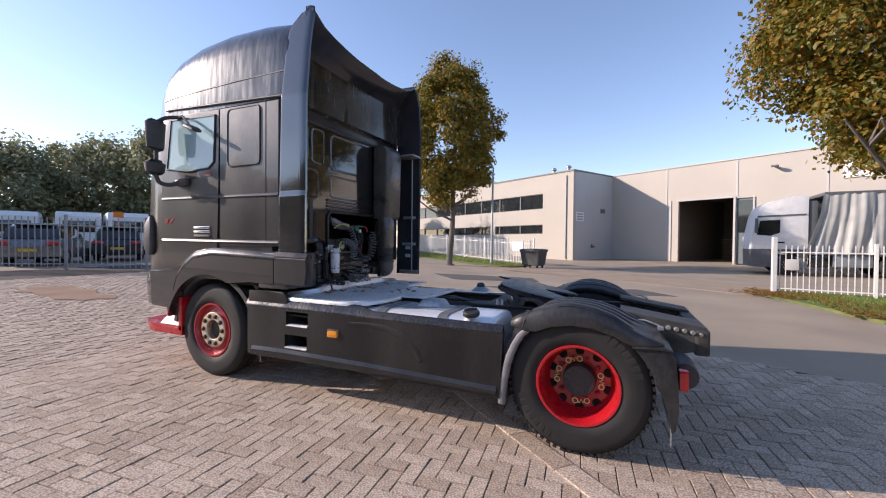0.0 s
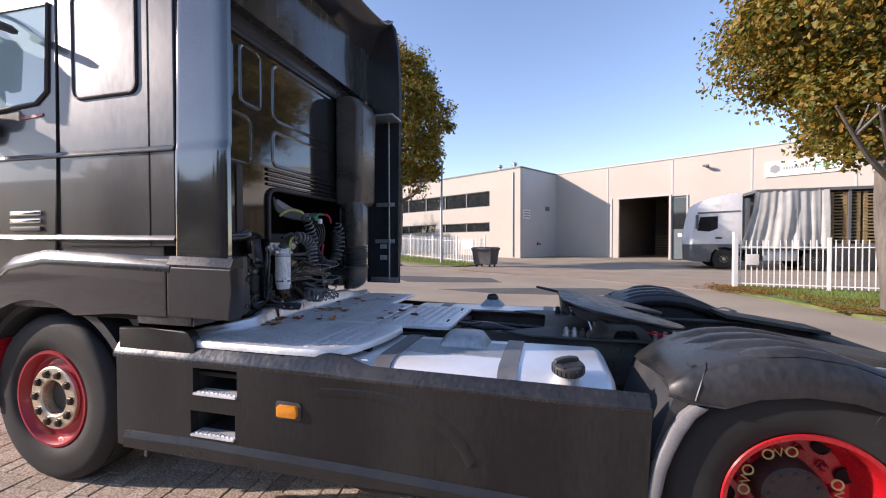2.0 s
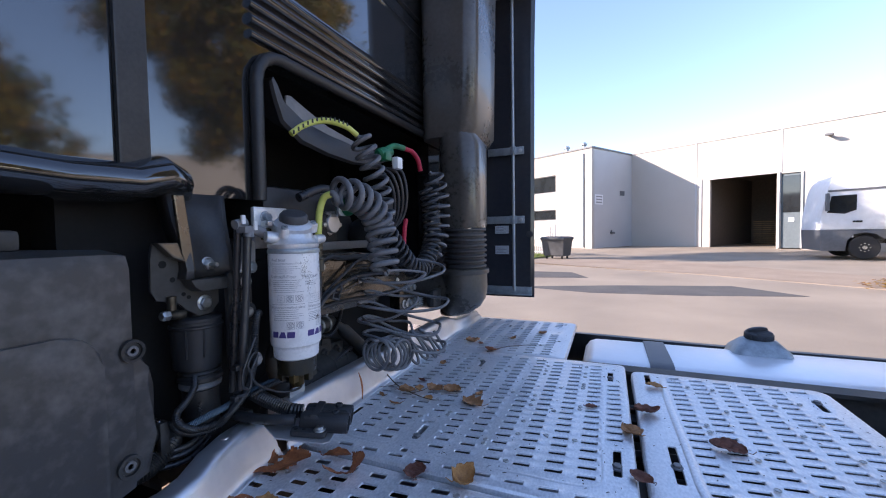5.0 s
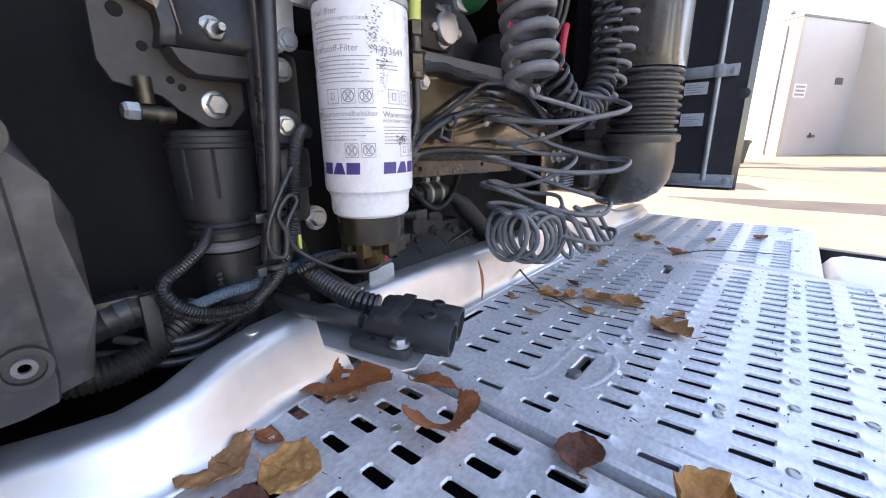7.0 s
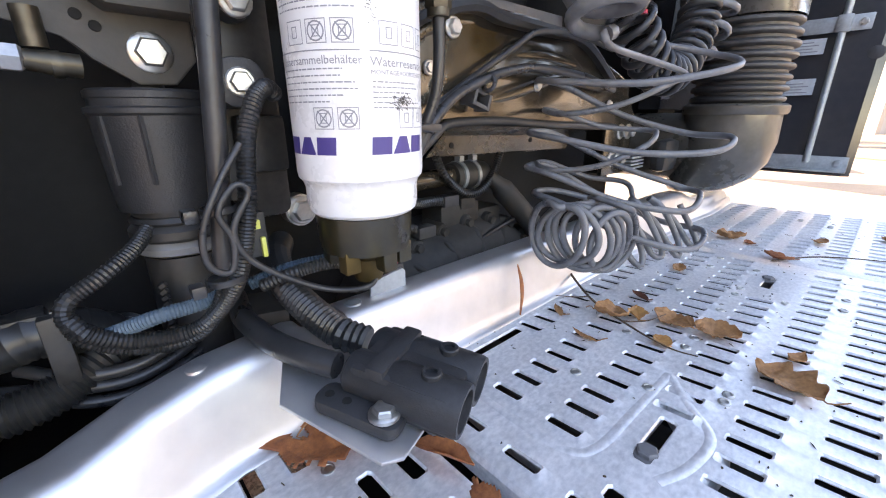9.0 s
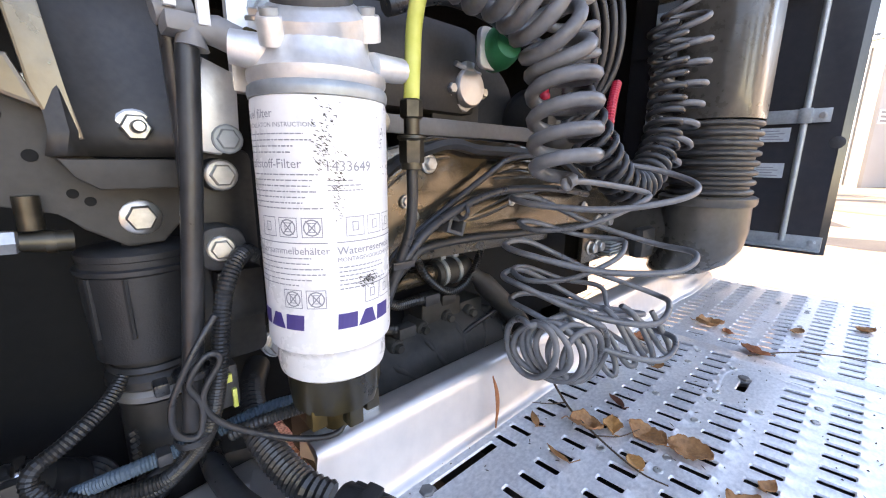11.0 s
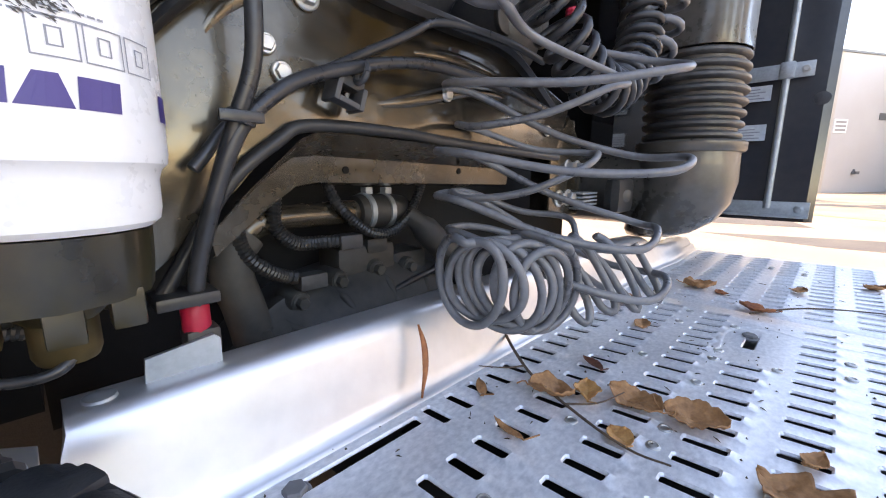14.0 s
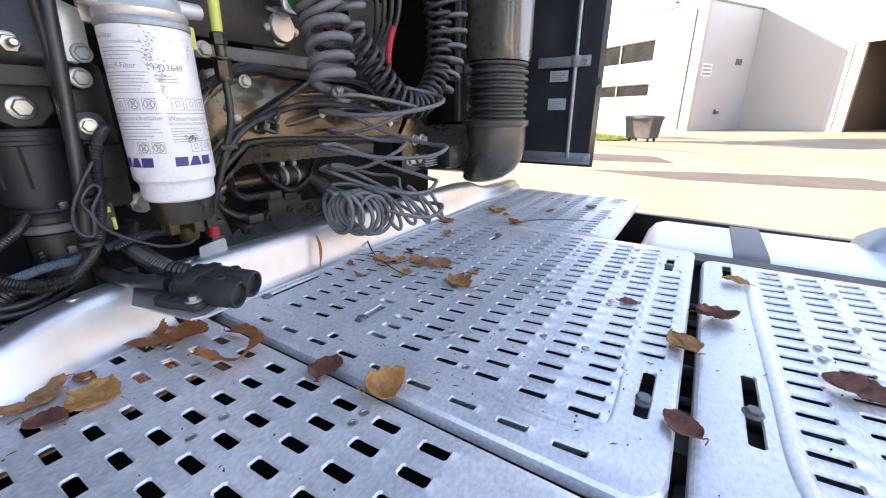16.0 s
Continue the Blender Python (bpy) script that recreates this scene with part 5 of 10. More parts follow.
for k in range(15):
    f = -1 + 2 * k / 14
    sag = 1 - f * f
    y = f * 1.13
    top = 3.70 - 0.205 * sag ** 0.55
    rows.append([(0.95, y, 3.50), (1.20, y, top - 0.02), (1.325, y, top), (1.345, y, top - 0.012), (1.335, y, top - 0.035), (1.20, y, top - 0.11), (1.075, y, 3.34), (1.028, y, 3.18), (1.018, y, 3.02), (1.014, y, 2.88), (1.012, y, 2.765), (0.95, y, 2.765)])
loft(b, rows)
tp("roof_spoiler", b, M["fin_inner"], "glossy black curved spoiler across the roof", 50)

# rear wall of the cab with pressed panels
XB = 0.93
b = BM()
arch = [(-0.41, 1.46)] + [(-0.33 + 0.08 * math.cos(radians(a)), 1.75 + 0.08 * math.sin(radians(a))) for a in (180, 157, 135, 112, 90)] + [(0.62, 1.83), (0.62, 1.2), (1.2, 1.2), (1.2, 3.36), (-1.125, 3.36), (-1.125, 1.46)]
prism(b, arch, "x", XB - 0.06, XB)
rear = tp("rear_wall", b, M["paint_gloss"], "glossy dark rear wall of the cab", None)


def pressed(y0, y1, z0, z1, r, lift=0.008, step=0.017):
    """A pressed panel: a raised rim round a field that lies a little deeper."""
    b = BM()
    loops = []
    for ins, x in ((0, XB + 0.001), (step * 0.35, XB + lift), (step * 0.75, XB + lift), (step * 1.1, XB + 0.004), (step * 1.6, XB + 0.0035), (step * 1.9, XB + 0.0035)):
        loops.append([(x, y, z) for y, z in rounded(y0 + ins, y1 - ins, z0 + ins, z1 - ins, max(0.01, r - ins * 0.6), 5)])
    loft(b, loops)
    tp("pressed_panel", b, M["paint_gloss"], "", 50, rear)


pressed(-0.36, 0.60, 1.995, 2.275, 0.05)
pressed(-0.36, 0.60, 2.33, 2.77, 0.07)
pressed(-1.09, -0.56, 1.96, 2.30, 0.06)
pressed(-1.09, -0.72, 2.36, 2.77, 0.06)
pressed(-0.68, -0.46, 2.36, 2.77, 0.05)
for k, z in enumerate((1.862, 1.898, 1.934, 1.968)):
    b = BM()
    tube(b, [(XB + 0.004, -0.42, z), (XB + 0.004, 0.60, z)], 0.011 + 0.003 * (k % 2), 8)
    tp("rib", b, M["paint_gloss"], "", 60, rear)
b = BM()
tube(b, [(XB + 0.012, y, z) for y, z in arch[:7]], 0.016, 8)
tp("edge_trim", b, M["satin"], "black edge trim round the engine opening", 60, rear)
b = BM()
box(b, XB - 0.05, XB + 0.02, -1.12, 0.62, 2.795, 2.83, 0.01)
box(b, XB, XB + 0.05, 0.56, 0.63, 2.70, 2.80, 0.012)
box(b, XB, XB + 0.05, 0.56, 0.63, 2.26, 2.33, 0.012)
tp("seam_rail", b, M["satin"], "", 35, rear)
# lower lip of the rear wall
b = BM()
prof = []
path = [(-1.122, 1.476, 0.035), (-1.0, 1.478, 0.036), (-0.8, 1.468, 0.036), (-0.70, 1.47, 0.037), (-0.65, 1.488, 0.04), (-0.61, 1.475, 0.034), (-0.595, 1.455, 0.012)]
rings = []
for y, z, r in path:
    rings.append([(XB + 0.012 + r * 1.3 * math.cos(t), y, z + r * math.sin(t)) for t in [2 * math.pi * q / 12 for q in range(12)]])
loft(b, rings)
tp("rear_lip", b, M["paint_gloss"], "", 60, rear)
b = BM()
box(b, XB, XB + 0.010, -0.712, -0.658, 1.49, 1.955, 0.003)
tp("rear_strip", b, M["satin"], "", None, rear)
# walls of the engine tunnel, the shade inside put into their near black colour
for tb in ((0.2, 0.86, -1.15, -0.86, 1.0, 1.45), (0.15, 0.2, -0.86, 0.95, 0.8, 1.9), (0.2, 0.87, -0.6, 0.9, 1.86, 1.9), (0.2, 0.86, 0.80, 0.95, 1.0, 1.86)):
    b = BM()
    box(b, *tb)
    tp("tunnel_wall", b, M["shade_black"], "engine tunnel wall coloured near black for its shade", None)

# side skirt with steps, marker lamp and lower trim
b = BM()
hole1, hole2 = (1.135, 1.405, 0.662, 0.802), (1.118, 1.392, 0.450, 0.582)
CREASE = 0.832


def skirt_strip(x0, x1, zb0, zb1, zt0, zt1):
    q = BM()
    prism(q, [(x0, zb0), (x1, zb1), (x1, zt1), (x0, zt0)], "y", -1.262, -1.215)
    tp("skirt_panel", q, M["skirt"], "", 35)


skirt_strip(0.62, 1.115, 0.345, 0.345, CREASE, CREASE)
skirt_strip(1.115, 1.410, 0.345, 0.345, 0.450, 0.450)
skirt_strip(1.115, 1.410, 0.582, 0.582, 0.662, 0.662)
skirt_strip(1.115, 1.410, 0.802, 0.802, CREASE, CREASE)
for x0, x1, z0, z1 in (hole1, hole2):
    skirt_strip(1.115, x0, z0, z0, z1, z1)
    skirt_strip(x1, 1.410, z0, z0, z1, z1)
prism(b, [(1.410, 0.345), (1.95, 0.345), (2.2, 0.30), (2.3, 0.335), (3.235, 0.32), (3.26, 0.815), (2.2, 0.822), (1.410, CREASE)], "y", -1.262, -1.215)
sk = tp("side_skirt", b, M["skirt"], "dark grey side skirt with dusty streaks", 35)
# shoulder of the skirt, rolled inwards above the crease, lower beside the bare tank
b = BM()
rows = []
for x, zc, zt, yt in [(0.60, 0.832, 0.918, -1.205), (1.0, 0.832, 0.918, -1.203), (1.5, 0.831, 0.916, -1.200), (1.90, 0.828, 0.914, -1.200), (1.98, 0.826, 0.908, -1.203), (2.04, 0.825, 0.886, -1.212), (2.10, 0.824, 0.874, -1.218), (2.5, 0.820, 0.870, -1.220), (3.255, 0.812, 0.862, -1.222)]:
    k = (yt + 1.262) / 0.062
    rows.append([(x, -1.263, zc - 0.012), (x, -1.2665, zc - 0.003), (x, -1.2655, zc + 0.006), (x, -1.258, zc + (zt - zc) * 0.22), (x, -1.262 + 0.026 * k, zc + (zt - zc) * 0.62), (x, yt - 0.012 * k, zt - 0.006), (x, yt, zt), (x, yt + 0.012, zt - 0.004), (x, yt + 0.014, zt - 0.05)])
loft(b, rows, close=False, caps=False)
tp("skirt_top", b, M["skirt_gloss"], "glossy dusty shoulder of the skirt", 50, sk)
b = BM()
prism(b, [(0.62, 0.845), (0.62, 0.978), (0.83, 0.984), (1.06, 0.982), (1.09, 0.972), (1.13, 0.915), (1.13, 0.86)], "y", -1.248, -1.19, 0.010)
tp("skirt_block", b, M["skirt"], "raised dark front end of the skirt", 40, sk)
b = BM()
loft(b, [[(x, -1.25, zt + 0.016), (x, -1.264, zt + 0.014), (x, -1.279, zt - 0.018), (x, -1.279, zb + 0.006), (x, -1.262, zb), (x, -1.25, zb)] for x, zt, zb in ((0.68, 0.414, 0.338), (1.14, 0.424, 0.339), (2.05, 0.417, 0.340), (2.3, 0.412, 0.350), (3.215, 0.392, 0.345))])
tp("skirt_trim", b, M["wing_paint"], "glossy lower rubbing strip of the skirt", 20, sk)
b = BM()
sw = spline([(1.85, 0, 0.748), (2.10, 0, 0.758), (2.28, 0, 0.738), (2.42, 0, 0.685), (2.52, 0, 0.61), (2.58, 0, 0.52)], 5)
rows = [[(p.x - 0.02, -1.2615, p.z - 0.03), (p.x, -1.271, p.z - 0.005), (p.x + 0.02, -1.2615, p.z + 0.02)] for p in sw]
loft(b, rows, close=False, caps=False)
tp("skirt_bulge", b, M["skirt"], "", 60, sk)
for x0, x1, z0, z1 in (hole1, hole2):
    b = BM()
    box(b, x0, x1, -1.215, -1.0, z0 - 0.015, z0)
    box(b, x0 - 0.01, x0, -1.215, -1.0, z0 - 0.015, z1)
    box(b, x1, x1 + 0.01, -1.215, -1.0, z0 - 0.015, z1)
    box(b, x0, x1, -1.215, -1.0, z1, z1 + 0.01)
    box(b, x0, x1, -1.01, -1.0, z0, z1)
    st = tp("step_well", b, M["plastic"], "", None, sk)
    b = BM()
    box(b, x0 + 0.005, x1 - 0.005, -1.27, -1.19, z0 + 0.002, z0 + 0.014, 0.003)
    for k in range(10):
        for j in range(1):
            box(b, x0 + 0.02 + k * 0.027, x0 + 0.036 + k * 0.027, -1.255 + j * 0.05, -1.235 + j * 0.05, z0 + 0.014, z0 + 0.02)
    tp("step_tread", b, M["alu"], "perforated metal step tread", None, sk)
b = BM()
side(b, rounded(1.645, 1.755, 0.615, 0.67, 0.012, 3), -1.285, 0.025, 0.006)
lampm = tp("marker_lamp", b, M["amber"], "amber side marker lamp", 35, sk)
b = BM()
side(b, rounded(1.63, 1.77, 0.60, 0.685, 0.015, 3), -1.268, 0.01, 0.003)
tp("lamp_base", b, M["plastic"], "", 35, sk)

# far side skirt
b = BM()
prism(b, [(1.30, 0.34), (3.22, 0.32), (3.24, 0.808), (2.2, 0.812), (1.6, 0.822), (1.30, 0.83)], "y", 1.215, 1.258, 0.006)
tp("side_skirt", b, M["skirt"], "dark far side skirt behind the tank", 35)
# fuel tanks
def tank(y0, y1, x0, x1, z0, z1, name_label):
    b = BM()
    sec = rounded(y0, y1, z0, z1, 0.14, 6)
    cy, cz = (y0 + y1) / 2, (z0 + z1) / 2
    rings = []
    for x, f in ((x0, 0.86), (x0 + 0.02, 0.96), (x0 + 0.05, 1), (x1 - 0.05, 1), (x1 - 0.02, 0.96), (x1, 0.86)):
        rings.append([(x, cy + (y - cy) * f, cz + (z - cz) * f) for y, z in sec])
    loft(b, rings)
    return tp("fuel_tank", b, M["tank"], name_label, 40)


def strap(parent, x, y0, y1, z0, z1, wdt=0.085):
    b = BM()
    o = 0.008
    sec = rounded(y0 - o, y1 + o, z0 - o, z1 + o, 0.145, 6)
    sec2 = rounded(y0 - 0.001, y1 + 0.001, z0 - 0.001, z1 + 0.001, 0.14, 6)
    loft(b, [[(x - wdt / 2, y, z) for y, z in sec2], [(x - wdt / 2, y, z) for y, z in sec], [(x + wdt / 2, y, z) for y, z in sec], [(x + wdt / 2, y, z) for y, z in sec2]], caps=False)
    tp("tank_strap", b, M["strap"], "dull steel tank strap", 40, parent)


def filler(parent, x, y, z, r=0.066):
    m = Matrix.Translation((x, y, z)) @ Matrix.Rotation(radians(10), 4, "X") @ Matrix.Diagonal((r / 0.066, r / 0.066, r / 0.066, 1))
    b = BM()
    lathe(b, [(0.060, -0.05), (0.057, 0.026), (0.060, 0.028), (0.060, 0.034), (0.05, 0.036)], n=32, m=m)
    nk = tp("filler_neck", b, M["tank"], "", 40, parent)
    b = BM()
    lathe(b, [(0.05, 0.036), (0.066, 0.038), (0.068, 0.044), (0.068, 0.066), (0.064, 0.076), (0.052, 0.081), (0.02, 0.079)], n=36, m=m)
    for k in range(24):
        a = 2 * math.pi * k / 24
        box(b, 0.064, 0.0705, -0.0035, 0.0035, 0.042, 0.068, 0.0, m @ Matrix.Rotation(a, 4, "Z"))
    for k in range(5):
        box(b, -0.045 + 0.006 * k * (k % 2), 0.045, -0.0025, 0.0025, 0.079, 0.083, 0.0, m @ Matrix.Rotation(0.45, 4, "Z") @ Matrix.Translation((0, -0.042 + 0.008 * k, 0)))
    mm = m @ Matrix.Rotation(0.45, 4, "Z")
    prism(b, [(-0.060, 0.074), (-0.052, 0.094), (-0.02, 0.101), (0.02, 0.101), (0.052, 0.094), (0.060, 0.074)], "y", 0.004, 0.026, 0.004, mm)
    tp("filler_cap", b, M["plastic"], "black ribbed filler cap", 40, parent)


tn = tank(-1.19, -0.50, 1.72, 3.16, 0.36, 0.875, "bright aluminium near side fuel tank")
strap(tn, 2.12, -1.19, -0.50, 0.36, 0.875)
strap(tn, 2.71, -1.19, -0.50, 0.36, 0.875)
filler(tn, 2.965, -1.128, 0.858, 0.063)
tf = tank(0.52, 1.17, 1.66, 3.10, 0.36, 0.838, "bright aluminium far side fuel tank")
strap(tf, 1.96, 0.52, 1.17, 0.36, 0.838)
strap(tf, 2.88, 0.52, 1.17, 0.36, 0.838)
filler(tf, 2.368, 1.053, 0.868, 0.050)
b = BM()
rings = [[(x, y, z) for x, y in rounded(2.345 - d, 2.535 + d, -0.80 - d * 0.8, -0.64 + d * 0.6, 0.03, 3)] for z, d in ((0.87, 0.04), (0.885, 0.035), (0.935, 0.0), (0.940, -0.012))]
loft(b, rings)
tp("sender_cover", b, M["galv"], "grey metal cover over the tank sender", 40, tn)
b = BM()
prism(b, [(2.165, -0.95), (2.665, -0.95), (2.665, -0.70), (2.165, -0.70)], "z", 0.876, 0.88)
tp("tank_plate", b, M["galv"], "thin grey plate on the tank", None, tn)
b = BM()
rings = [[(x, y, z) for x, y in rounded(2.255 - d, 2.48 + d, 0.94 - d, 1.16 + d, 0.04, 3)] for z, d in ((0.82, 0.0), (0.85, -0.01), (0.892, -0.05), (0.897, -0.07))]
loft(b, rings)
tp("filler_shroud", b, M["galv"], "grey metal shroud under the cap", 40, tf)

# chassis rails, cross members, rear end
for s in (-1, 1):
    b = BM()
    o, i = s * 0.43, s * 0.35
    prism(b, [(o, 0.62), (i, 0.62), (i, 0.632), (o - s * 0.012, 0.632), (o - s * 0.012, 0.868), (i, 0.868), (i, 0.88), (o, 0.88)], "x", 0.6, 4.2)
    prism(b, [(4.2, 0.88), (4.6, 0.82), (4.6, 0.64), (4.2, 0.62)], "y", min(o, o - s * 0.03), max(o, o - s * 0.03))
    rail = tp("chassis_rail", b, M["chassis"], "dusty black chassis rail", None)
    for k in range(22):
        b = BM()
        hexbolt(b, (1.95 + k * 0.12, s * 0.43, 0.70 + 0.12 * (k % 2)), (0, s, 0), 0.014, 0.014)
        tp("bolt", b, M["chassis"], "", 30, rail)
    b = BM()
    prism(b, [(4.05, 0.94), (4.64, 0.85), (4.64, 0.83), (4.05, 0.915)], "y", s * 0.62 if s < 0 else 0.28, -0.28 if s < 0 else 0.62)
    prism(b, [(4.1, 0.93), (4.64, 0.845), (4.64, 0.69), (4.46, 0.64), (4.25, 0.70)], "y", s * 0.62 - 0.012, s * 0.62 + 0.012)
    rp = tp("trailer_ramp", b, M["chassis"], "black sloping trailer ramp at the tail", None)
    for k in range(5):
        b = BM()
        hexbolt(b, (4.384 + 0.054 * k, s * 0.633, 0.835 - 0.008 * k), (0, s, 0), 0.014, 0.016)
        tp("bolt", b, M["zinc"], "", 30, rp)
b = BM()
box(b, 4.56, 4.66, -0.64, 0.64, 0.64, 0.835, 0.02)
tp("end_member", b, M["chassis"], "black end cross member of the frame", None)
for x0, x1, z1 in ((2.2, 2.28, 0.84), (3.3, 3.42, 0.80), (4.2, 4.32, 0.80)):
    b = BM()
    box(b, x0, x1, -0.36, 0.36, 0.63, z1, 0.01)
    tp("cross_member", b, M["chassis"], "", None)
b = BM()
box(b, 3.55, 4.05, -0.2, 0.2, 0.35, 0.62, 0.12)
lathe(b, [(0.11, -1.0), (0.11, 1.0)], n=16, m=axis_pose((3.78, 0, 0.482), (0, 1, 0)))
tp("rear_axle", b, M["chassis"], "black rear axle and differential", 40)
# engine and gearbox blocks, the shade under the frame put into their colour
b = BM()
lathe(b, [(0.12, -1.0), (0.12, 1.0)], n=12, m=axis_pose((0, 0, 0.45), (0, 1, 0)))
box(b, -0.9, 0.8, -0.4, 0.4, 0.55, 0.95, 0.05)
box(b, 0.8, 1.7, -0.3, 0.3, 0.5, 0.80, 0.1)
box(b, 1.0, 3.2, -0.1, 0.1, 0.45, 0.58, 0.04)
tp("drive_train", b, M["shade_black"], "engine and gearbox, near black for shade under the frame", 40)
for k in range(7):
    b = BM()
    y0, z0 = -0.22 + 0.07 * k, 0.80 + 0.012 * (k % 3)
    tube(b, spline([(1.8, y0, z0), (2.3, y0 + 0.05 * math.sin(k), z0 + 0.01), (2.8, y0 - 0.04 * math.cos(k * 2), z0 - 0.02), (3.3, y0 + 0.06, z0 - 0.05)], 6), 0.011 + 0.003 * (k % 2), 7)
    tp("air_line", b, M["cable"], "", 60)
b = BM()
tube(b, spline([(2.30, -0.30, 0.90), (2.42, -0.38, 0.905), (2.50, -0.40, 0.91), (2.58, -0.39, 0.905), (2.68, -0.36, 0.885)], 6), [0.012 + 0.016 * max(0, math.sin(math.pi * k / 24)) ** 2 for k in range(25)], 10)
tp("wrapped_cable", b, M["cable"], "black taped cable joint on the frame", 60)
b = BM()
box(b, 1.82, 2.16, -0.52, -0.44, 0.56, 0.86, 0.02)
for k in range(4):
    box(b, 1.84 + k * 0.08, 1.88 + k * 0.08, -0.54, -0.5, 0.6, 0.84, 0.01)
tp("valve_block", b, M["plastic"], "black valve block beside the frame", 40)

# fifth wheel
tilt = Matrix.Translation((3.22, 0, 1.0)) @ Matrix.Rotation(radians(11.5), 4, "Y") @ Matrix.Translation((-3.22, 0, -1.0))
b = BM()
plate = [(2.94 + (x - 2.80) * 0.68, y) for x, y in ((2.80, -0.20), (2.83, -0.31), (2.92, -0.41), (3.08, -0.46), (3.42, -0.46), (3.66, -0.43), (3.80, -0.36), (3.86, -0.27), (3.84, -0.21), (3.62, -0.12), (3.44, -0.06), (3.38, 0.0), (3.44, 0.06), (3.62, 0.12), (3.84, 0.21), (3.86, 0.27), (3.80, 0.36), (3.66, 0.43), (3.42, 0.46), (3.08, 0.46), (2.92, 0.41), (2.83, 0.31), (2.80, 0.20))]
prism(b, plate, "z", 1.008, 1.030, 0.010, tilt)
fw = tp("fifth_wheel", b, M["grease"], "black greasy fifth wheel coupling plate", 40)
# cast skirt under the plate with an arched cut-out on each side
for s in (-1, 1):
    b = BM()
    y0 = s * 0.425
    prism(b, [(3.00, 1.010), (3.55, 1.010), (3.55, 0.965), (3.46, 0.955), (3.40, 0.94), (3.34, 0.94), (3.31, 0.965), (3.27, 0.985), (3.21, 0.988), (3.16, 0.975), (3.12, 0.955), (3.07, 0.958), (3.02, 0.985)], "y", y0 - 0.018, y0 + 0.018, 0.005, tilt)
    tp("plate_skirt", b, M["grease"], "", 40, fw)
    b = BM()
    prism(b, [(3.10, 0.888), (3.13, 0.94), (3.18, 0.972), (3.36, 0.972), (3.41, 0.94), (3.44, 0.888), (3.37, 0.888), (3.35, 0.945), (3.25, 0.945), (3.235, 0.888)], "y", y0 - 0.055, y0 + 0.055, 0.006)
    pd = tp("pedestal", b, M["chassis"], "", 40, fw)
    b = BM()
    lathe(b, [(0.03, -0.07), (0.034, -0.066), (0.034, 0.066), (0.03, 0.07)], n=16, m=axis_pose((3.17, y0, 0.955), (0, 1, 0)))
    tp("pivot_pin", b, M["satin"], "", 40, pd)
    # thick bolts through the mounting plate
    for x in (2.985, 3.03, 3.075, 3.455, 3.505, 3.55, 3.60):
        b = BM()
        lathe(b, [(0.023, 0), (0.023, 0.006), (0.017, 0.008), (0.017, 0.036), (0.011, 0.040), (0.010, 0.052), (0.004, 0.054)], (x, s * 0.452, 0.888), 6)
        tp("bolt", b, M["zinc"] if x != 3.075 else M["chassis"], "zinc bolt of the mounting plate", 40, fw)
b = BM()
prism(b, [(2.60, -0.40), (2.78, -0.485), (3.68, -0.485), (3.68, 0.485), (2.78, 0.485), (2.62, 0.40), (2.86, 0.24), (2.86, -0.24)], "z", 0.876, 0.888, 0.003)
tp("mounting_plate", b, M["chassis"], "dusty black mounting plate", 40, fw)
for y in (-0.24, 0.0, 0.24):
    b = BM()
    prism(b, [(2.98, 1.008), (3.50, 1.008), (3.46, 0.96), (3.05, 0.955)], "y", y - 0.015, y + 0.015, 0.004, tilt)
    tp("rib", b, M["chassis"], "", None, fw)
b = BM()
prism(b, [(2.955, 1.008), (2.955, 0.975), (3.0, 0.955), (3.02, 0.96), (2.985, 0.985), (2.98, 1.008)], "y", -0.36, 0.36, 0.004, tilt)
tp("front_lip", b, M["grease"], "", 40, fw)
b = BM()
lp = [tilt @ Vector((2.92 + 0.085 * math.cos(t) - 0.05, 0.32 + 0.030 * math.sin(t), 1.004)) for t in [2 * math.pi * q / 20 for q in range(21)]]
tube(b, lp, 0.008, 6)
tube(b, [tilt @ Vector(p) for p in ((2.935, 0.32, 1.004), (2.96, 0.318, 1.0), (3.03, 0.31, 0.99))], 0.009, 6)
box(b, 2.945, 2.965, 0.300, 0.340, 0.985, 1.012, 0.004, tilt)
tp("release_handle", b, M["satin"], "bent steel release handle with a loop", 60, fw)
for x, y in ((2.95, 0.345), (3.005, 0.345)):
    b = BM()
    lathe(b, [(0.022, 0), (0.022, 0.022), (0.017, 0.026), (0.016, 0.052), (0.006, 0.058)], (x, y, 0.886), 8)
    tp("bolt", b, M["satin"], "black stud", 40, fw)
b = BM()
lathe(b, [(0.016, 0), (0.014, 0.03), (0.034, 0.044), (0.036, 0.05), (0.01, 0.052)], (3.07, 0.30, 0.886), 12)
tp("buffer", b, M["rubber"], "", 40, fw)
b = BM()
tube(b, [tilt @ Vector((3.10, -0.41, 0.985)), (3.125, -0.44, 0.93), (3.15, -0.455, 0.895)], 0.006, 6)
tube(b, [(3.15, -0.455, 0.897), (3.20, -0.46, 0.893)], 0.008, 6)
tp("spring_rod", b, M["zinc"], "thin steel spring rod", 60, fw)
b = BM()
box(b, 3.445, 3.50, -0.462, -0.43, 0.962, 0.985, 0.003, tilt)
box(b, 3.507, 3.535, -0.462, -0.43, 0.958, 0.990, 0.003, tilt)
box(b, 3.425, 3.56, -0.452, -0.43, 0.968, 0.976, 0.002, tilt)
tp("lock_bar", b, M["red_rim"], "greasy red lock indicator", 35, fw)

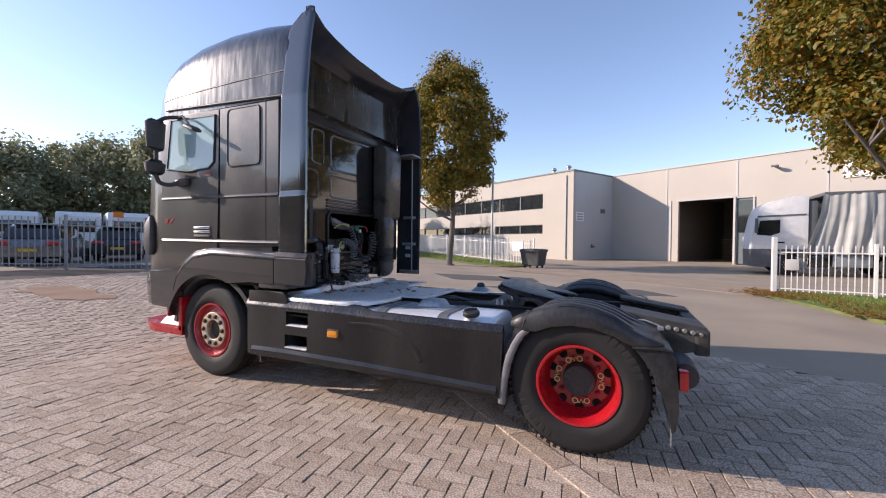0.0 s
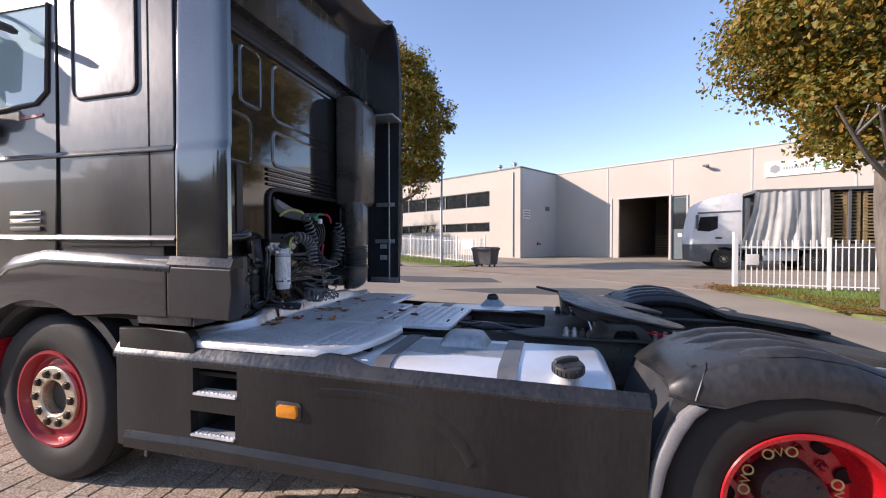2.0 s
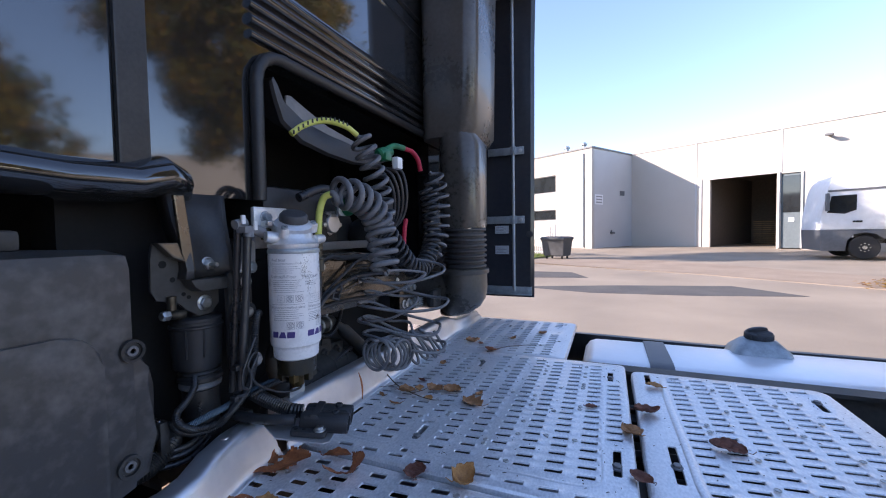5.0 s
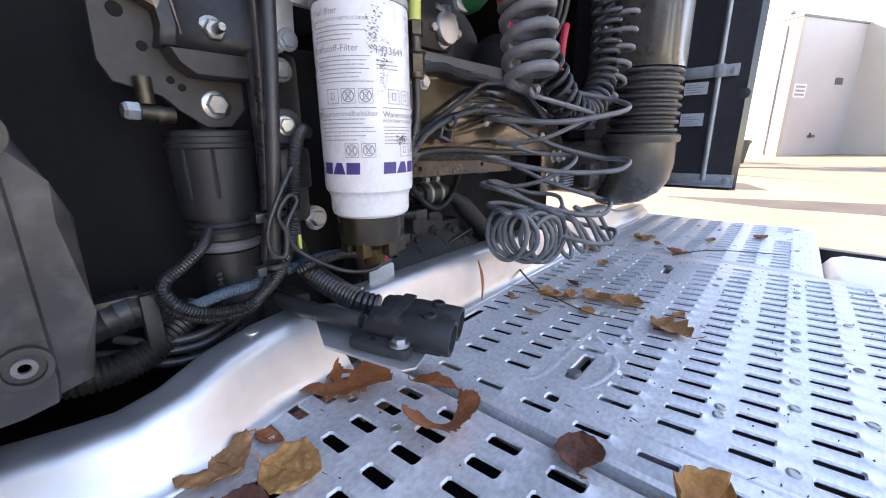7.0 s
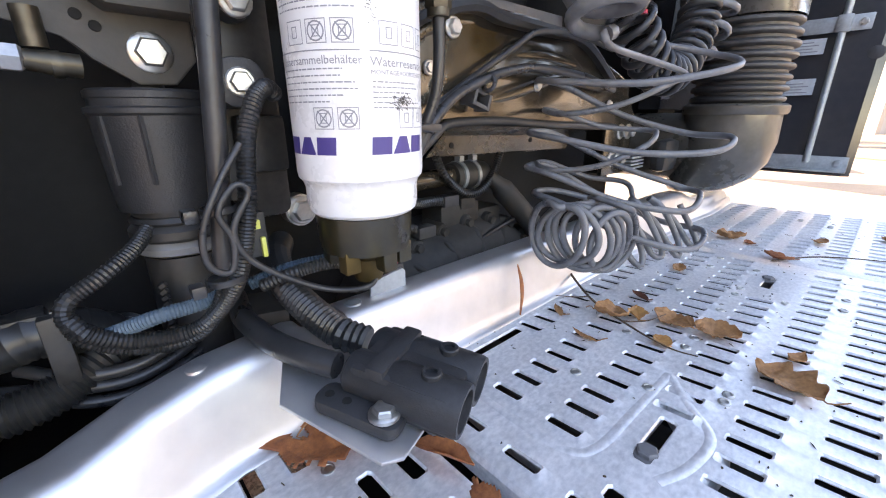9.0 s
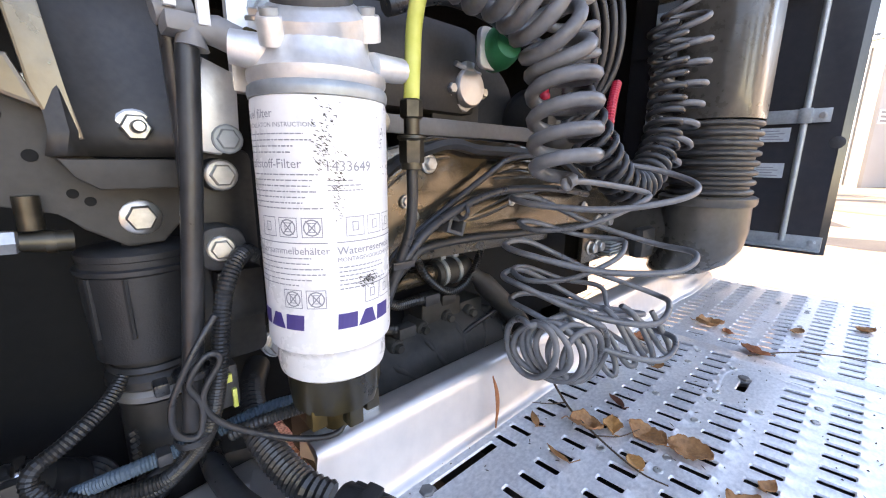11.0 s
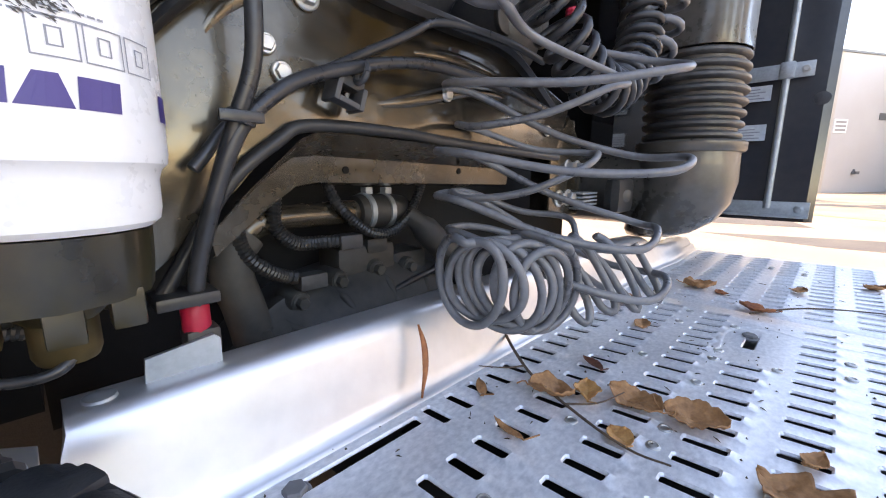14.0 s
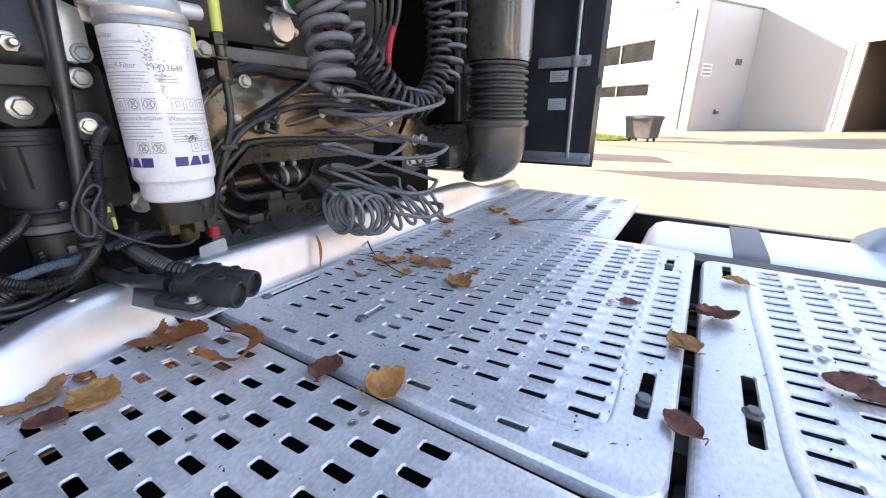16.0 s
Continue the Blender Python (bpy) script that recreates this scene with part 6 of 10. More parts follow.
# rear mudguards, flaps, tail lamps
GUARD = [(3.315, 0.868, 0.915, 0.850), (3.40, 0.845, 0.956, 0.925), (3.50, 0.842, 0.995, 0.980), (3.60, 0.884, 1.023, 1.008), (3.74, 0.906, 1.037, 1.020), (3.88, 0.897, 1.019, 1.008), (4.01, 0.857, 0.970, 0.968), (4.11, 0.810, 0.912, 0.920), (4.20, 0.812, 0.870, 0.886), (4.305, 0.828, 0.842, 0.850)]


def mudguard(s):
    """A pressed guard: a flat outer band, a rounded crest, a nearly level top with long raised panels."""
    b = BM()
    rows = []
    ya, yb = s * 1.258, s * 0.58
    for x, zl, zc, zt in GUARD:
        h = zc - zl
        rows.append([(x, ya - s * 0.016, zl - 0.002), (x, ya - s * 0.003, zl), (x, ya, zl + 0.007), (x, ya, zl + h * 0.35), (x, ya - s * 0.008, zl + h * 0.72), (x, ya - s * 0.024, zc - h * 0.06), (x, ya - s * 0.040, zc), (x, ya - s * 0.075, zc + 0.004), (x, ya - s * 0.30, (zc + zt) / 2 + 0.004), (x, yb + s * 0.16, zt), (x, yb + s * 0.04, zt - 0.008), (x, yb, zt - 0.03), (x, yb, zt - 0.07)])
    loft(b, rows, close=False, caps=False)
    ob = tp("rear_mudguard", b, M["guard"], "dusty black rear mudguard with pressed ribs", 40)
    md = ob.modifiers.new("thick", "SOLIDIFY")
    md.thickness, md.offset = 0.008, 1.0

    def top(x, y):
        for (xa, _, ca, ta), (xb_, _, cb, tb) in zip(GUARD, GUARD[1:]):
            if xa <= x <= xb_:
                f = (x - xa) / (xb_ - xa)
                c, t = ca + (cb - ca) * f + 0.004, ta + (tb - ta) * f
                k = (abs(y) - 0.74) / 0.44
                return t + (c - t) * max(0.0, min(1.0, k))
        return 0.85

    for y0, w, xs, xe in ((1.165, 0.115, 3.57, 4.14), (1.010, 0.115, 3.50, 4.18), (0.855, 0.115, 3.47, 4.22), (0.715, 0.09, 3.46, 4.24)):
        b = BM()
        rows = []
        n = 14
        for k in range(n + 1):
            x = xs + (xe - xs) * k / n
            e = min(1.0, k / 1.5, (n - k) / 2.5)
            up, hw = 0.013 * min(1.0, e) + 0.001, w / 2 * (0.35 + 0.65 * min(1.0, e) ** 0.5)
            rows.append([(x, s * (y0 + hw), top(x, y0 + hw) - 0.003), (x, s * (y0 + hw - 0.012), top(x, y0 + hw) + up * 0.85), (x, s * y0, top(x, y0) + up + 0.002), (x, s * (y0 - hw + 0.012), top(x, y0 - hw) + up * 0.85), (x, s * (y0 - hw), top(x, y0 - hw) - 0.003)])
        loft(b, rows, close=False, caps=False)
        tp("guard_rib", b, M["guard"], "", 50, ob)
    # joint with its clip, and the seam over the outer band
    b = BM()
    tube(b, [(3.40, ya + s * 0.001, 0.862), (3.415, ya - s * 0.002, 0.915), (3.44, ya - s * 0.03, 0.972), (3.455, ya - s * 0.075, 0.985)], 0.0035, 5)
    tube(b, [(3.335, ya + s * 0.001, 0.872), (3.40, ya + s * 0.002, 0.852), (3.495, ya + s * 0.002, 0.846)], 0.004, 5)
    tp("guard_seam", b, M["guard"], "", 60, ob)
    b = BM()
    box(b, 3.405, 3.425, min(ya - s * 0.12, ya - s * 0.07), max(ya - s * 0.12, ya - s * 0.07), 0.958, 0.972, 0.003)
    tp("guard_hook", b, M["guard"], "", 40, ob)
    b = BM()
    tube(b, spline([(4.17, s * 0.82, 0.908), (4.21, s * 0.85, 0.916), (4.27, s * 0.885, 0.902), (4.305, s * 0.91, 0.892), (4.30, s * 0.95, 0.885)], 4), 0.006, 6)
    box(b, 4.29, 4.325, s * 0.93 - 0.025, s * 0.93 + 0.025, 0.868, 0.892, 0.004)
    tp("guard_clip", b, M["zinc"], "bright steel guard clip", 40, ob)
    # pale lower front piece that reaches down to the skirt's foot
    b = BM()
    strip_ = [(3.221, 0.28), (3.226, 0.36), (3.236, 0.46), (3.262, 0.59), (3.285, 0.66), (3.318, 0.735), (3.356, 0.80), (3.40, 0.842)]
    rows = [[(x, ya - s * 0.03, z + 0.004), (x + 0.004, ya - s * 0.004, z + 0.003), (x + 0.010, ya, z), (x + 0.036, ya + s * 0.002, z - 0.004), (x + 0.044, ya - s * 0.002, z - 0.006), (x + 0.050, ya - s * 0.012, z - 0.008), (x + 0.052, ya - s * 0.05, z - 0.010)] for x, z in strip_]
    loft(b, rows, close=False, caps=False)
    tp("guard_edge", b, M["grey_part"], "paler ribbed front piece of the mudguard", 50, ob)
    b = BM()
    prism(b, [(3.24, 0.28), (3.265, 0.28), (3.30, 0.55), (3.36, 0.72), (3.44, 0.83), (3.42, 0.90), (3.34, 0.86), (3.27, 0.64)], "y", min(ya - s * 0.035, yb), max(ya - s * 0.035, yb))
    tp("guard_front", b, M["plastic"], "", None, ob)
    b = BM()
    prism(b, [(4.125, 0.800), (4.305, 0.812), (4.345, 0.79), (4.369, 0.742), (4.385, 0.60), (4.392, 0.417), (4.376, 0.30), (4.355, 0.268), (4.335, 0.38), (4.30, 0.50), (4.245, 0.63), (4.19, 0.72)], "y", min(ya - s * 0.012, yb), max(ya - s * 0.012, yb), 0.006)
    tp("mud_flap", b, M["guard"], "smooth black lower rear piece of the mudguard", 35, ob)
    b = BM()
    prism(b, [(4.12, 0.792), (4.30, 0.806), (4.352, 0.792), (4.352, 0.800), (4.30, 0.822), (4.12, 0.808)], "y", min(ya + s * 0.004, ya - s * 0.30), max(ya + s * 0.004, ya - s * 0.30), 0.003)
    tp("guard_joint", b, M["guard"], "", 35, ob)
    b = BM()
    box(b, 4.392, 4.446, min(ya - s * 0.035, ya - s * 0.15), max(ya - s * 0.035, ya - s * 0.15), 0.545, 0.675, 0.012)
    tp("tail_lamp", b, M["tail_red"], "bright red tail lamp at the mudguard", 35, ob)
    b = BM()
    lathe(b, [(0.03, 0.0), (0.085, 0.005), (0.09, 0.03), (0.09, 0.28), (0.07, 0.30)], n=20, m=axis_pose((4.435, ya - s * 0.152, 0.61), (0, -s, 0)))
    tp("lamp_housing", b, M["plastic"], "black lamp housing", 40, ob)
    return ob


mudguard(-1)
mudguard(1)
b = BM()
ch = [(4.325, -1.05, 0.40 - 0.012 * k + 0.0) for k in range(20)]
for k, p in enumerate(ch):
    box(b, -0.006, 0.006, -0.003, 0.003, -0.007, 0.007, 0.0, Matrix.Translation((p[0] + 0.03, p[1] - 0.14, p[2])) @ Matrix.Rotation(math.pi / 2 * (k % 2), 4, "Z"))
tp("hanging_chain", b, M["galv"], "thin hanging chain behind the rear wheel", None)

# ---- yard and outer truck body are placed from the camera's view: rescale both to fit the deck ----
VIEW_SCALE, SHIFT = 1.05, Vector((-0.117, 0.14, -0.072))
VIEW_FIT = Matrix.Translation(SHIFT) @ Matrix.Diagonal((VIEW_SCALE, VIEW_SCALE, VIEW_SCALE, 1.0))


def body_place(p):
    """A point of the truck's body, scaled to fit the camera's view; the far half is squeezed to keep to the far
    fairing.
    """
    return Vector((p.x * VIEW_SCALE + SHIFT.x, SHIFT.y + p.y * (VIEW_SCALE if p.y < 0 else 0.884), p.z * VIEW_SCALE + SHIFT.z))


def fit_body(ob):
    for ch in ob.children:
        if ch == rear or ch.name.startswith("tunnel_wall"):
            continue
        fit_body(ch)
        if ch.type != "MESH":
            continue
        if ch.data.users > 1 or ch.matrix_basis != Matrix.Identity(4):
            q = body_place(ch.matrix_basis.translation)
            ch.matrix_basis = Matrix.Translation(q) @ Matrix.Diagonal((VIEW_SCALE, VIEW_SCALE, VIEW_SCALE, 1.0)) @ ch.matrix_basis.to_3x3().to_4x4()
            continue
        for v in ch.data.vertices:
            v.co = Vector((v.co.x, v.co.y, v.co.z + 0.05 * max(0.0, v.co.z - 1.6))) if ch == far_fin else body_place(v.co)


fit_body(truck)
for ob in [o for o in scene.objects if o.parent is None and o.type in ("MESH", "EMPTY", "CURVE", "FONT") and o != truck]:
    ob.matrix_basis = VIEW_FIT @ ob.matrix_basis

# ---- deck plates behind the cab ----
ZD = 0.905


def slotted_plate(outline, slots, z, drop=0.022, roll=0.008):
    """A sheet metal plate with rolled edges and punched slots; slots: (x, y, half length, half width) along x."""
    b = BM()
    top = [b.verts.new((x, y, z)) for x, y in outline]
    edges = [b.edges.new((top[i], top[(i + 1) % len(top)])) for i in range(len(top))]
    walls = []
    for x, y, hl, hw in slots:
        c = min(hw, hl) * 0.35
        lip = 0.0028 if hl > hw else 0.0
        loop = [(x - hl, y - hw + c), (x - hl + c, y - hw), (x + hl - c, y - hw), (x + hl, y - hw + c), (x + hl, y + hw - c), (x + hl - c, y + hw), (x - hl + c, y + hw), (x - hl, y + hw - c)]
        lift = [0, 0, lip * 0.7, lip, lip, lip * 0.7, 0, 0]
        vs = [b.verts.new((u, v, z + q)) for (u, v), q in zip(loop, lift)]
        rim = 0.003
        out = [b.verts.new((u + (-rim if u < x else rim + 2 * lip), v + (-rim if v < y else rim), z)) for u, v in loop]
        edges += [b.edges.new((out[i], out[(i + 1) % 8])) for i in range(8)]
        k = 1 - 0.0016 / hw
        kx = 1 - 0.0016 / hl
        lo = [b.verts.new((x + (u - x) * kx, y + (v - y) * k, z - 0.002 + q)) for (u, v), q in zip(loop, lift)]
        lo2 = [b.verts.new((x + (u - x) * kx, y + (v - y) * k, z - 0.003 + q)) for (u, v), q in zip(loop, lift)]
        walls.append((vs, lo, lo2, out))
    bmesh.ops.triangle_fill(b, use_beauty=True, use_dissolve=False, edges=edges)
    for vs, lo, lo2, out in walls:
        for i in range(8):
            b.faces.new((out[i], out[(i + 1) % 8], vs[(i + 1) % 8], vs[i]))
            b.faces.new((vs[i], vs[(i + 1) % 8], lo[(i + 1) % 8], lo[i]))
            b.faces.new((lo[i], lo[(i + 1) % 8], lo2[(i + 1) % 8], lo2[i]))
    n = len(outline)
    prev = top
    for off, dz in ((roll * 0.6, -roll * 0.2), (roll, -roll * 0.8), (roll * 1.1, -drop)):
        ring = []
        for i in range(n):
            ax, ay = outline[i - 1]
            bx, by = outline[(i + 1) % n]
            d = Vector((bx - ax, by - ay, 0)).normalized()
            ring.append(b.verts.new((outline[i][0] + d.y * off, outline[i][1] - d.x * off, z + dz)))
        for i in range(n):
            b.faces.new((prev[i], prev[(i + 1) % n], ring[(i + 1) % n], ring[i]))
        prev = ring
    return b


def inside(x, y, outline, margin):
    if not _in(x, y, outline):
        return False
    return all(_in(x + dx, y + dy, outline) for dx in (-margin[0], margin[0]) for dy in (-margin[1], margin[1]))


def _in(x, y, o):
    c, j = False, len(o) - 1
    for i in range(len(o)):
        if (o[i][1] > y) != (o[j][1] > y) and x < (o[j][0] - o[i][0]) * (y - o[i][1]) / (o[j][1] - o[i][1]) + o[i][0]:
            c = not c
        j = i
    return c


def grid_slots(x0, x1, y0, y1, px, py, hl, hw, outline, margin, skip=lambda x, y: False, stagger=True):
    out, i, x = [], 0, x0
    while x <= x1 + 1e-6:
        y = y0 + (py / 2 if (stagger and i % 2) else 0)
        while y <= y1 + 1e-6:
            if inside(x, y, outline, (hl + margin, hw + margin)) and not skip(x, y):
                out.append((x, y, hl, hw))
            y += py
        x += px
        i += 1
    return out


deck = {}
# near plate, its rear outer corner cut round
near_o = [(1.085, -0.484), (1.09, -0.62), (1.09, -0.72), (1.05, -0.86), (0.99, -1.0), (0.955, -1.075), (0.985, -1.115), (1.06, -1.135), (1.3, -1.138), (1.6, -1.138), (1.78, -1.130), (1.88, -1.095), (1.945, -1.01), (1.98, -0.88), (2.008, -0.70), (2.012, -0.55), (1.995, -0.505), (1.95, -0.488), (1.7, -0.484), (1.3, -0.484)]
near_s = [q for x in (1.121, 1.194, 1.2585, 1.325, 1.390, 1.455, 1.519, 1.583, 1.710, 1.774, 1.838, 1.902) for q in grid_slots(x, x, -1.1426, -0.49, 0.0655, 0.0355, 0.0185, 0.0082, near_o, 0.008, stagger=False)]
b = slotted_plate(near_o, near_s, ZD, 0.036, 0.016)
deck["near"] = tp("deck_plate", b, M["alu"], "perforated aluminium deck plate with a round corner", 30)
# middle plate
mid_o = rounded(1.085, 1.780, -0.446, 0.343, (0.004, 0.03, 0.012, 0.004), 4)


def mid_skip(x, y):
    if x < 1.15 and y < -0.24:
        return True
    if 1.28 < x < 1.36:
        return not -0.27 < y < 0.13
    if x > 1.72 and not -0.21 < y < 0.14:
        return True
    return (x > 1.66 and y < -0.38) or (x < 1.30 and y < -0.38)


mid_s = [q for x in (1.125, 1.192, 1.260, 1.323, 1.386, 1.448, 1.511, 1.573, 1.635, 1.696, 1.748) for q in grid_slots(x, x, -0.366, 0.33, 0.0626, 0.0333, 0.0184, 0.0066, mid_o, 0.006, mid_skip, stagger=False)]
mid_s += [(1.194 + 0.0630 * k, -0.428, 0.019, 0.0060) for k in range(9)]
mid_s += [(1.752, -0.292, 0.009, 0.050), (1.741, 0.215, 0.009, 0.042), (1.326, -0.318, 0.0085, 0.036), (1.318, 0.200, 0.008, 0.032), (1.118, -0.314, 0.007, 0.066), (1.327, -0.402, 0.0085, 0.0085)]
b = slotted_plate(mid_o, mid_s, ZD)
deck["mid"] = tp("deck_plate", b, M["alu"], "perforated aluminium middle deck plate", 30)
# far plate
far_o = rounded(1.085, 1.580, 0.352, 0.950, (0.004, 0.015, 0.02, 0.02), 4)
far_s = grid_slots(1.126, 1.56, 0.384, 0.94, 0.0640, 0.0333, 0.0186, 0.0066, far_o, 0.010, lambda x, y: 0.70 < y < 0.84 and x > 1.48, stagger=False)
b = slotted_plate(far_o, far_s, ZD)
deck["far"] = tp("deck_plate", b, M["alu"], "perforated aluminium far deck plate", 30)
# small rear plate
rear_o = rounded(1.812, 2.30, -0.452, 0.30, (0.03, 0.03, 0.03, 0.02), 4)


def rear_skip(x, y):
    return any(abs(x - cx) < 0.045 and abs(y - cy) < 0.075 for cx, cy in ((1.862, -0.27), (1.862, -0.20), (1.848, 0.24), (2.25, -0.27), (2.25, 0.18)))


rear_s = grid_slots(1.920, 2.27, -0.3995, 0.28, 0.0626, 0.0333, 0.0188, 0.0066, rear_o, 0.014, rear_skip, stagger=False)
rear_s += [(1.861, -0.250, 0.009, 0.072), (1.849, 0.238, 0.009, 0.042), (2.25, -0.27, 0.009, 0.04), (2.25, 0.18, 0.009, 0.04)]
b = slotted_plate(rear_o, rear_s, ZD - 0.002)
deck["rear"] = tp("deck_plate", b, M["alu"], "small perforated rear deck plate", 30)


# bolts in the long slots, raised beads and small rivets
def deck_bolt(parent, x, y, r=0.010):
    b = BM()
    hexbolt(b, (x, y, ZD - 0.004), (0, 0, 1), r * 0.85, 0.008)
    tp("bolt", b, M["strap"], "", 30, parent)


for x, y in ((1.327, -0.340), (1.314, 0.222), (1.752, -0.305), (1.741, 0.205), (1.118, -0.374)):
    deck_bolt(deck["mid"], x, y, 0.011)
for x, y in ((1.861, -0.262), (2.25, 0.20), (2.25, -0.25)):
    deck_bolt(deck["rear"], x, y, 0.010)


def bead(parent, pts, r=0.0045):
    b = BM()
    line = spline([(x, y, ZD - r * 3.0 + 0.0007) for x, y in pts], 6)
    tube(b, line, r * 3.0, 28)
    tp("bead", b, M["alu"], "", 70, parent)


bead(deck["mid"], [(1.298, -0.205), (1.297, -0.30), (1.294, -0.37), (1.270, -0.392), (1.20, -0.394), (1.155, -0.390)], 0.006)
bead(deck["mid"], [(1.298, -0.205), (1.33, -0.245), (1.36, -0.28), (1.358, -0.33), (1.345, -0.365)], 0.006)
bead(deck["mid"], [(1.40, -0.398), (1.55, -0.398), (1.68, -0.395), (1.722, -0.375), (1.728, -0.33), (1.722, -0.22), (1.722, -0.1), (1.722, 0.1), (1.712, 0.24), (1.70, 0.29), (1.6, 0.315)], 0.0055)
bead(deck["mid"], [(1.288, 0.13), (1.283, 0.22), (1.30, 0.262), (1.335, 0.275), (1.38, 0.265), (1.50, 0.262)], 0.006)
bead(deck["rear"], [(1.905, -0.40), (1.892, -0.33), (1.890, -0.2), (1.885, 0.1), (1.89, 0.23), (1.91, 0.26)], 0.0055)
rr = random.Random(12)
for key, n, (x0, x1, y0, y1) in (("mid", 60, (1.2, 1.7, -0.38, 0.30)), ("near", 40, (1.15, 1.95, -1.1, -0.5)), ("rear", 14, (1.86, 2.25, -0.38, 0.25)), ("far", 12, (1.2, 1.55, 0.4, 1.0))):
    sl_ = {"mid": mid_s, "near": near_s, "rear": rear_s, "far": far_s}[key]
    for _ in range(n):
        sx, sy, hl, hw = rr.choice(sl_)
        x, y = sx + 0.0315, sy + rr.choice((0, 0.5)) * 0.034
        if not (x0 < x < x1 and y0 < y < y1) or any(abs(x - q[0]) < q[2] + 0.005 and abs(y - q[1]) < q[3] + 0.004 for q in sl_):
            continue
        b = BM()
        lathe(b, [(0.0062, 0.0002), (0.006, 0.0016), (0.0042, 0.0022), (0.0038, 0.0012), (0.0001, 0.001)], (x, y, ZD), 12)
        tp("rivet", b, M["zinc"], "", 50, deck[key])

# upstand along the front edge of the plates
def upstand(pts, height, parent, label):
    b = BM()
    rows = []
    for (x, y, h, nx, ny) in pts:
        n = Vector((nx, ny, 0)).normalized()
        p = Vector((x, y, 0))
        prof = [(0.0, ZD + 0.001), (-0.005, ZD + 0.002), (-0.010, ZD + 0.008), (-0.014, ZD + 0.018), (-0.020, ZD + h * 0.48), (-0.027, ZD + h * 0.80), (-0.030, ZD + h * 0.92), (-0.035, ZD + h * 0.985), (-0.042, ZD + h), (-0.066, ZD + h), (-0.073, ZD + h * 0.97), (-0.077, ZD + h * 0.88), (-0.079, ZD + h * 0.6)]
        rows.append([tuple(p + n * d + Vector((0, 0, z))) for d, z in prof])
    loft(b, rows, close=False, caps=False)
    ob = tp("deck_upstand", b, M["alu_lip"], label, 60, parent)
    md = ob.modifiers.new("thick", "SOLIDIFY")
    md.thickness, md.offset = 0.003, -1.0
    return ob


lip_pts = [(1.106, -0.508, 0.03, 1, -0.7), (1.106, -0.500, 0.075, 1, -0.35), (1.104, -0.486, 0.089, 1, 0)] + [(1.102 - 0.012 * (k / 10), -0.44 + 0.098 * k, 0.088, 1, 0) for k in range(10)]
lip_pts += [(1.088, 0.54, 0.082, 1, 0.0), (1.092, 0.62, 0.055, 1, 0.0), (1.098, 0.70, 0.045, 1, 0), (1.095, 0.80, 0.04, 1, 0), (1.09, 0.95, 0.035, 1, 0)]
upstand(lip_pts, 0.084, deck["mid"], "bright rolled aluminium upstand")
near_lip = [(1.106, -0.514, 0.045, 1, 0.5), (1.106, -0.518, 0.074, 1, 0.25), (1.106, -0.526, 0.086, 1, 0.08), (1.106, -0.54, 0.088, 1, 0), (1.107, -0.57, 0.087, 1, 0), (1.110, -0.61, 0.084, 1, 0.08), (1.120, -0.65, 0.077, 1, 0.3), (1.138, -0.69, 0.068, 1, 0.45), (1.142, -0.745, 0.060, 1, 0.1), (1.125, -0.80, 0.055, 1, -0.3), (1.085, -0.90, 0.05, 1, -0.4), (1.025, -1.0, 0.042, 1, -0.45), (0.965, -1.10, 0.03, 1, -0.5)]
upstand(near_lip, 0.06, deck["near"], "bright rolled aluminium upstand of the near plate")
for x, y, z in ((1.060, -0.622, ZD + 0.0825),):
    b = BM()
    lathe(b, [(0.0085, 0), (0.008, 0.002), (0.005, 0.0032), (0.001, 0.0034)], (x, y, z), 14)
    tp("rivet", b, M["alu_lip"], "", 50, deck["near"])
b = BM()
lathe(b, [(0.010, 0), (0.009, 0.003), (0.001, 0.0045)], (1.052, -0.468, ZD + 0.0875), 14)
tp("rivet", b, M["galv"], "", 50, deck["mid"])
# near black sheets and bars added below the plates, for the shade in the slots
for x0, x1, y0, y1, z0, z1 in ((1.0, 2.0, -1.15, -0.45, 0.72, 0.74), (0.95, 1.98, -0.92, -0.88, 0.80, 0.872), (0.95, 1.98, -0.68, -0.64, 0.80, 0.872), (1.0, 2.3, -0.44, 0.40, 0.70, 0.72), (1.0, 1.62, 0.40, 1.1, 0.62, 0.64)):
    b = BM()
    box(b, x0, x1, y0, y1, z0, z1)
    tp("deck_carrier", b, M["shade_black"], "", None)

# ---- behind the cab: boxes, brackets, filter, hoses, coils ----
def bolt(parent, p, d=(1, 0, 0), r=0.011, h=0.012, mat_="zinc"):
    b = BM()
    hexbolt(b, p, d, r, h)
    return tp("bolt", b, M[mat_], "", 30, parent)


def hose(name, ctrl, r, mat_="cable", label="", parent=None, per=8, n=10, rib=0.0, pitch=0.006):
    b = BM()
    path = spline(ctrl, per)
    if rib:
        pts, rs = ribbed(path, r, pitch, rib)
        tube(b, pts, rs, n)
    else:
        tube(b, path, r, n)
    return tp(name, b, M[mat_], label, 60 if not rib else 20, parent)


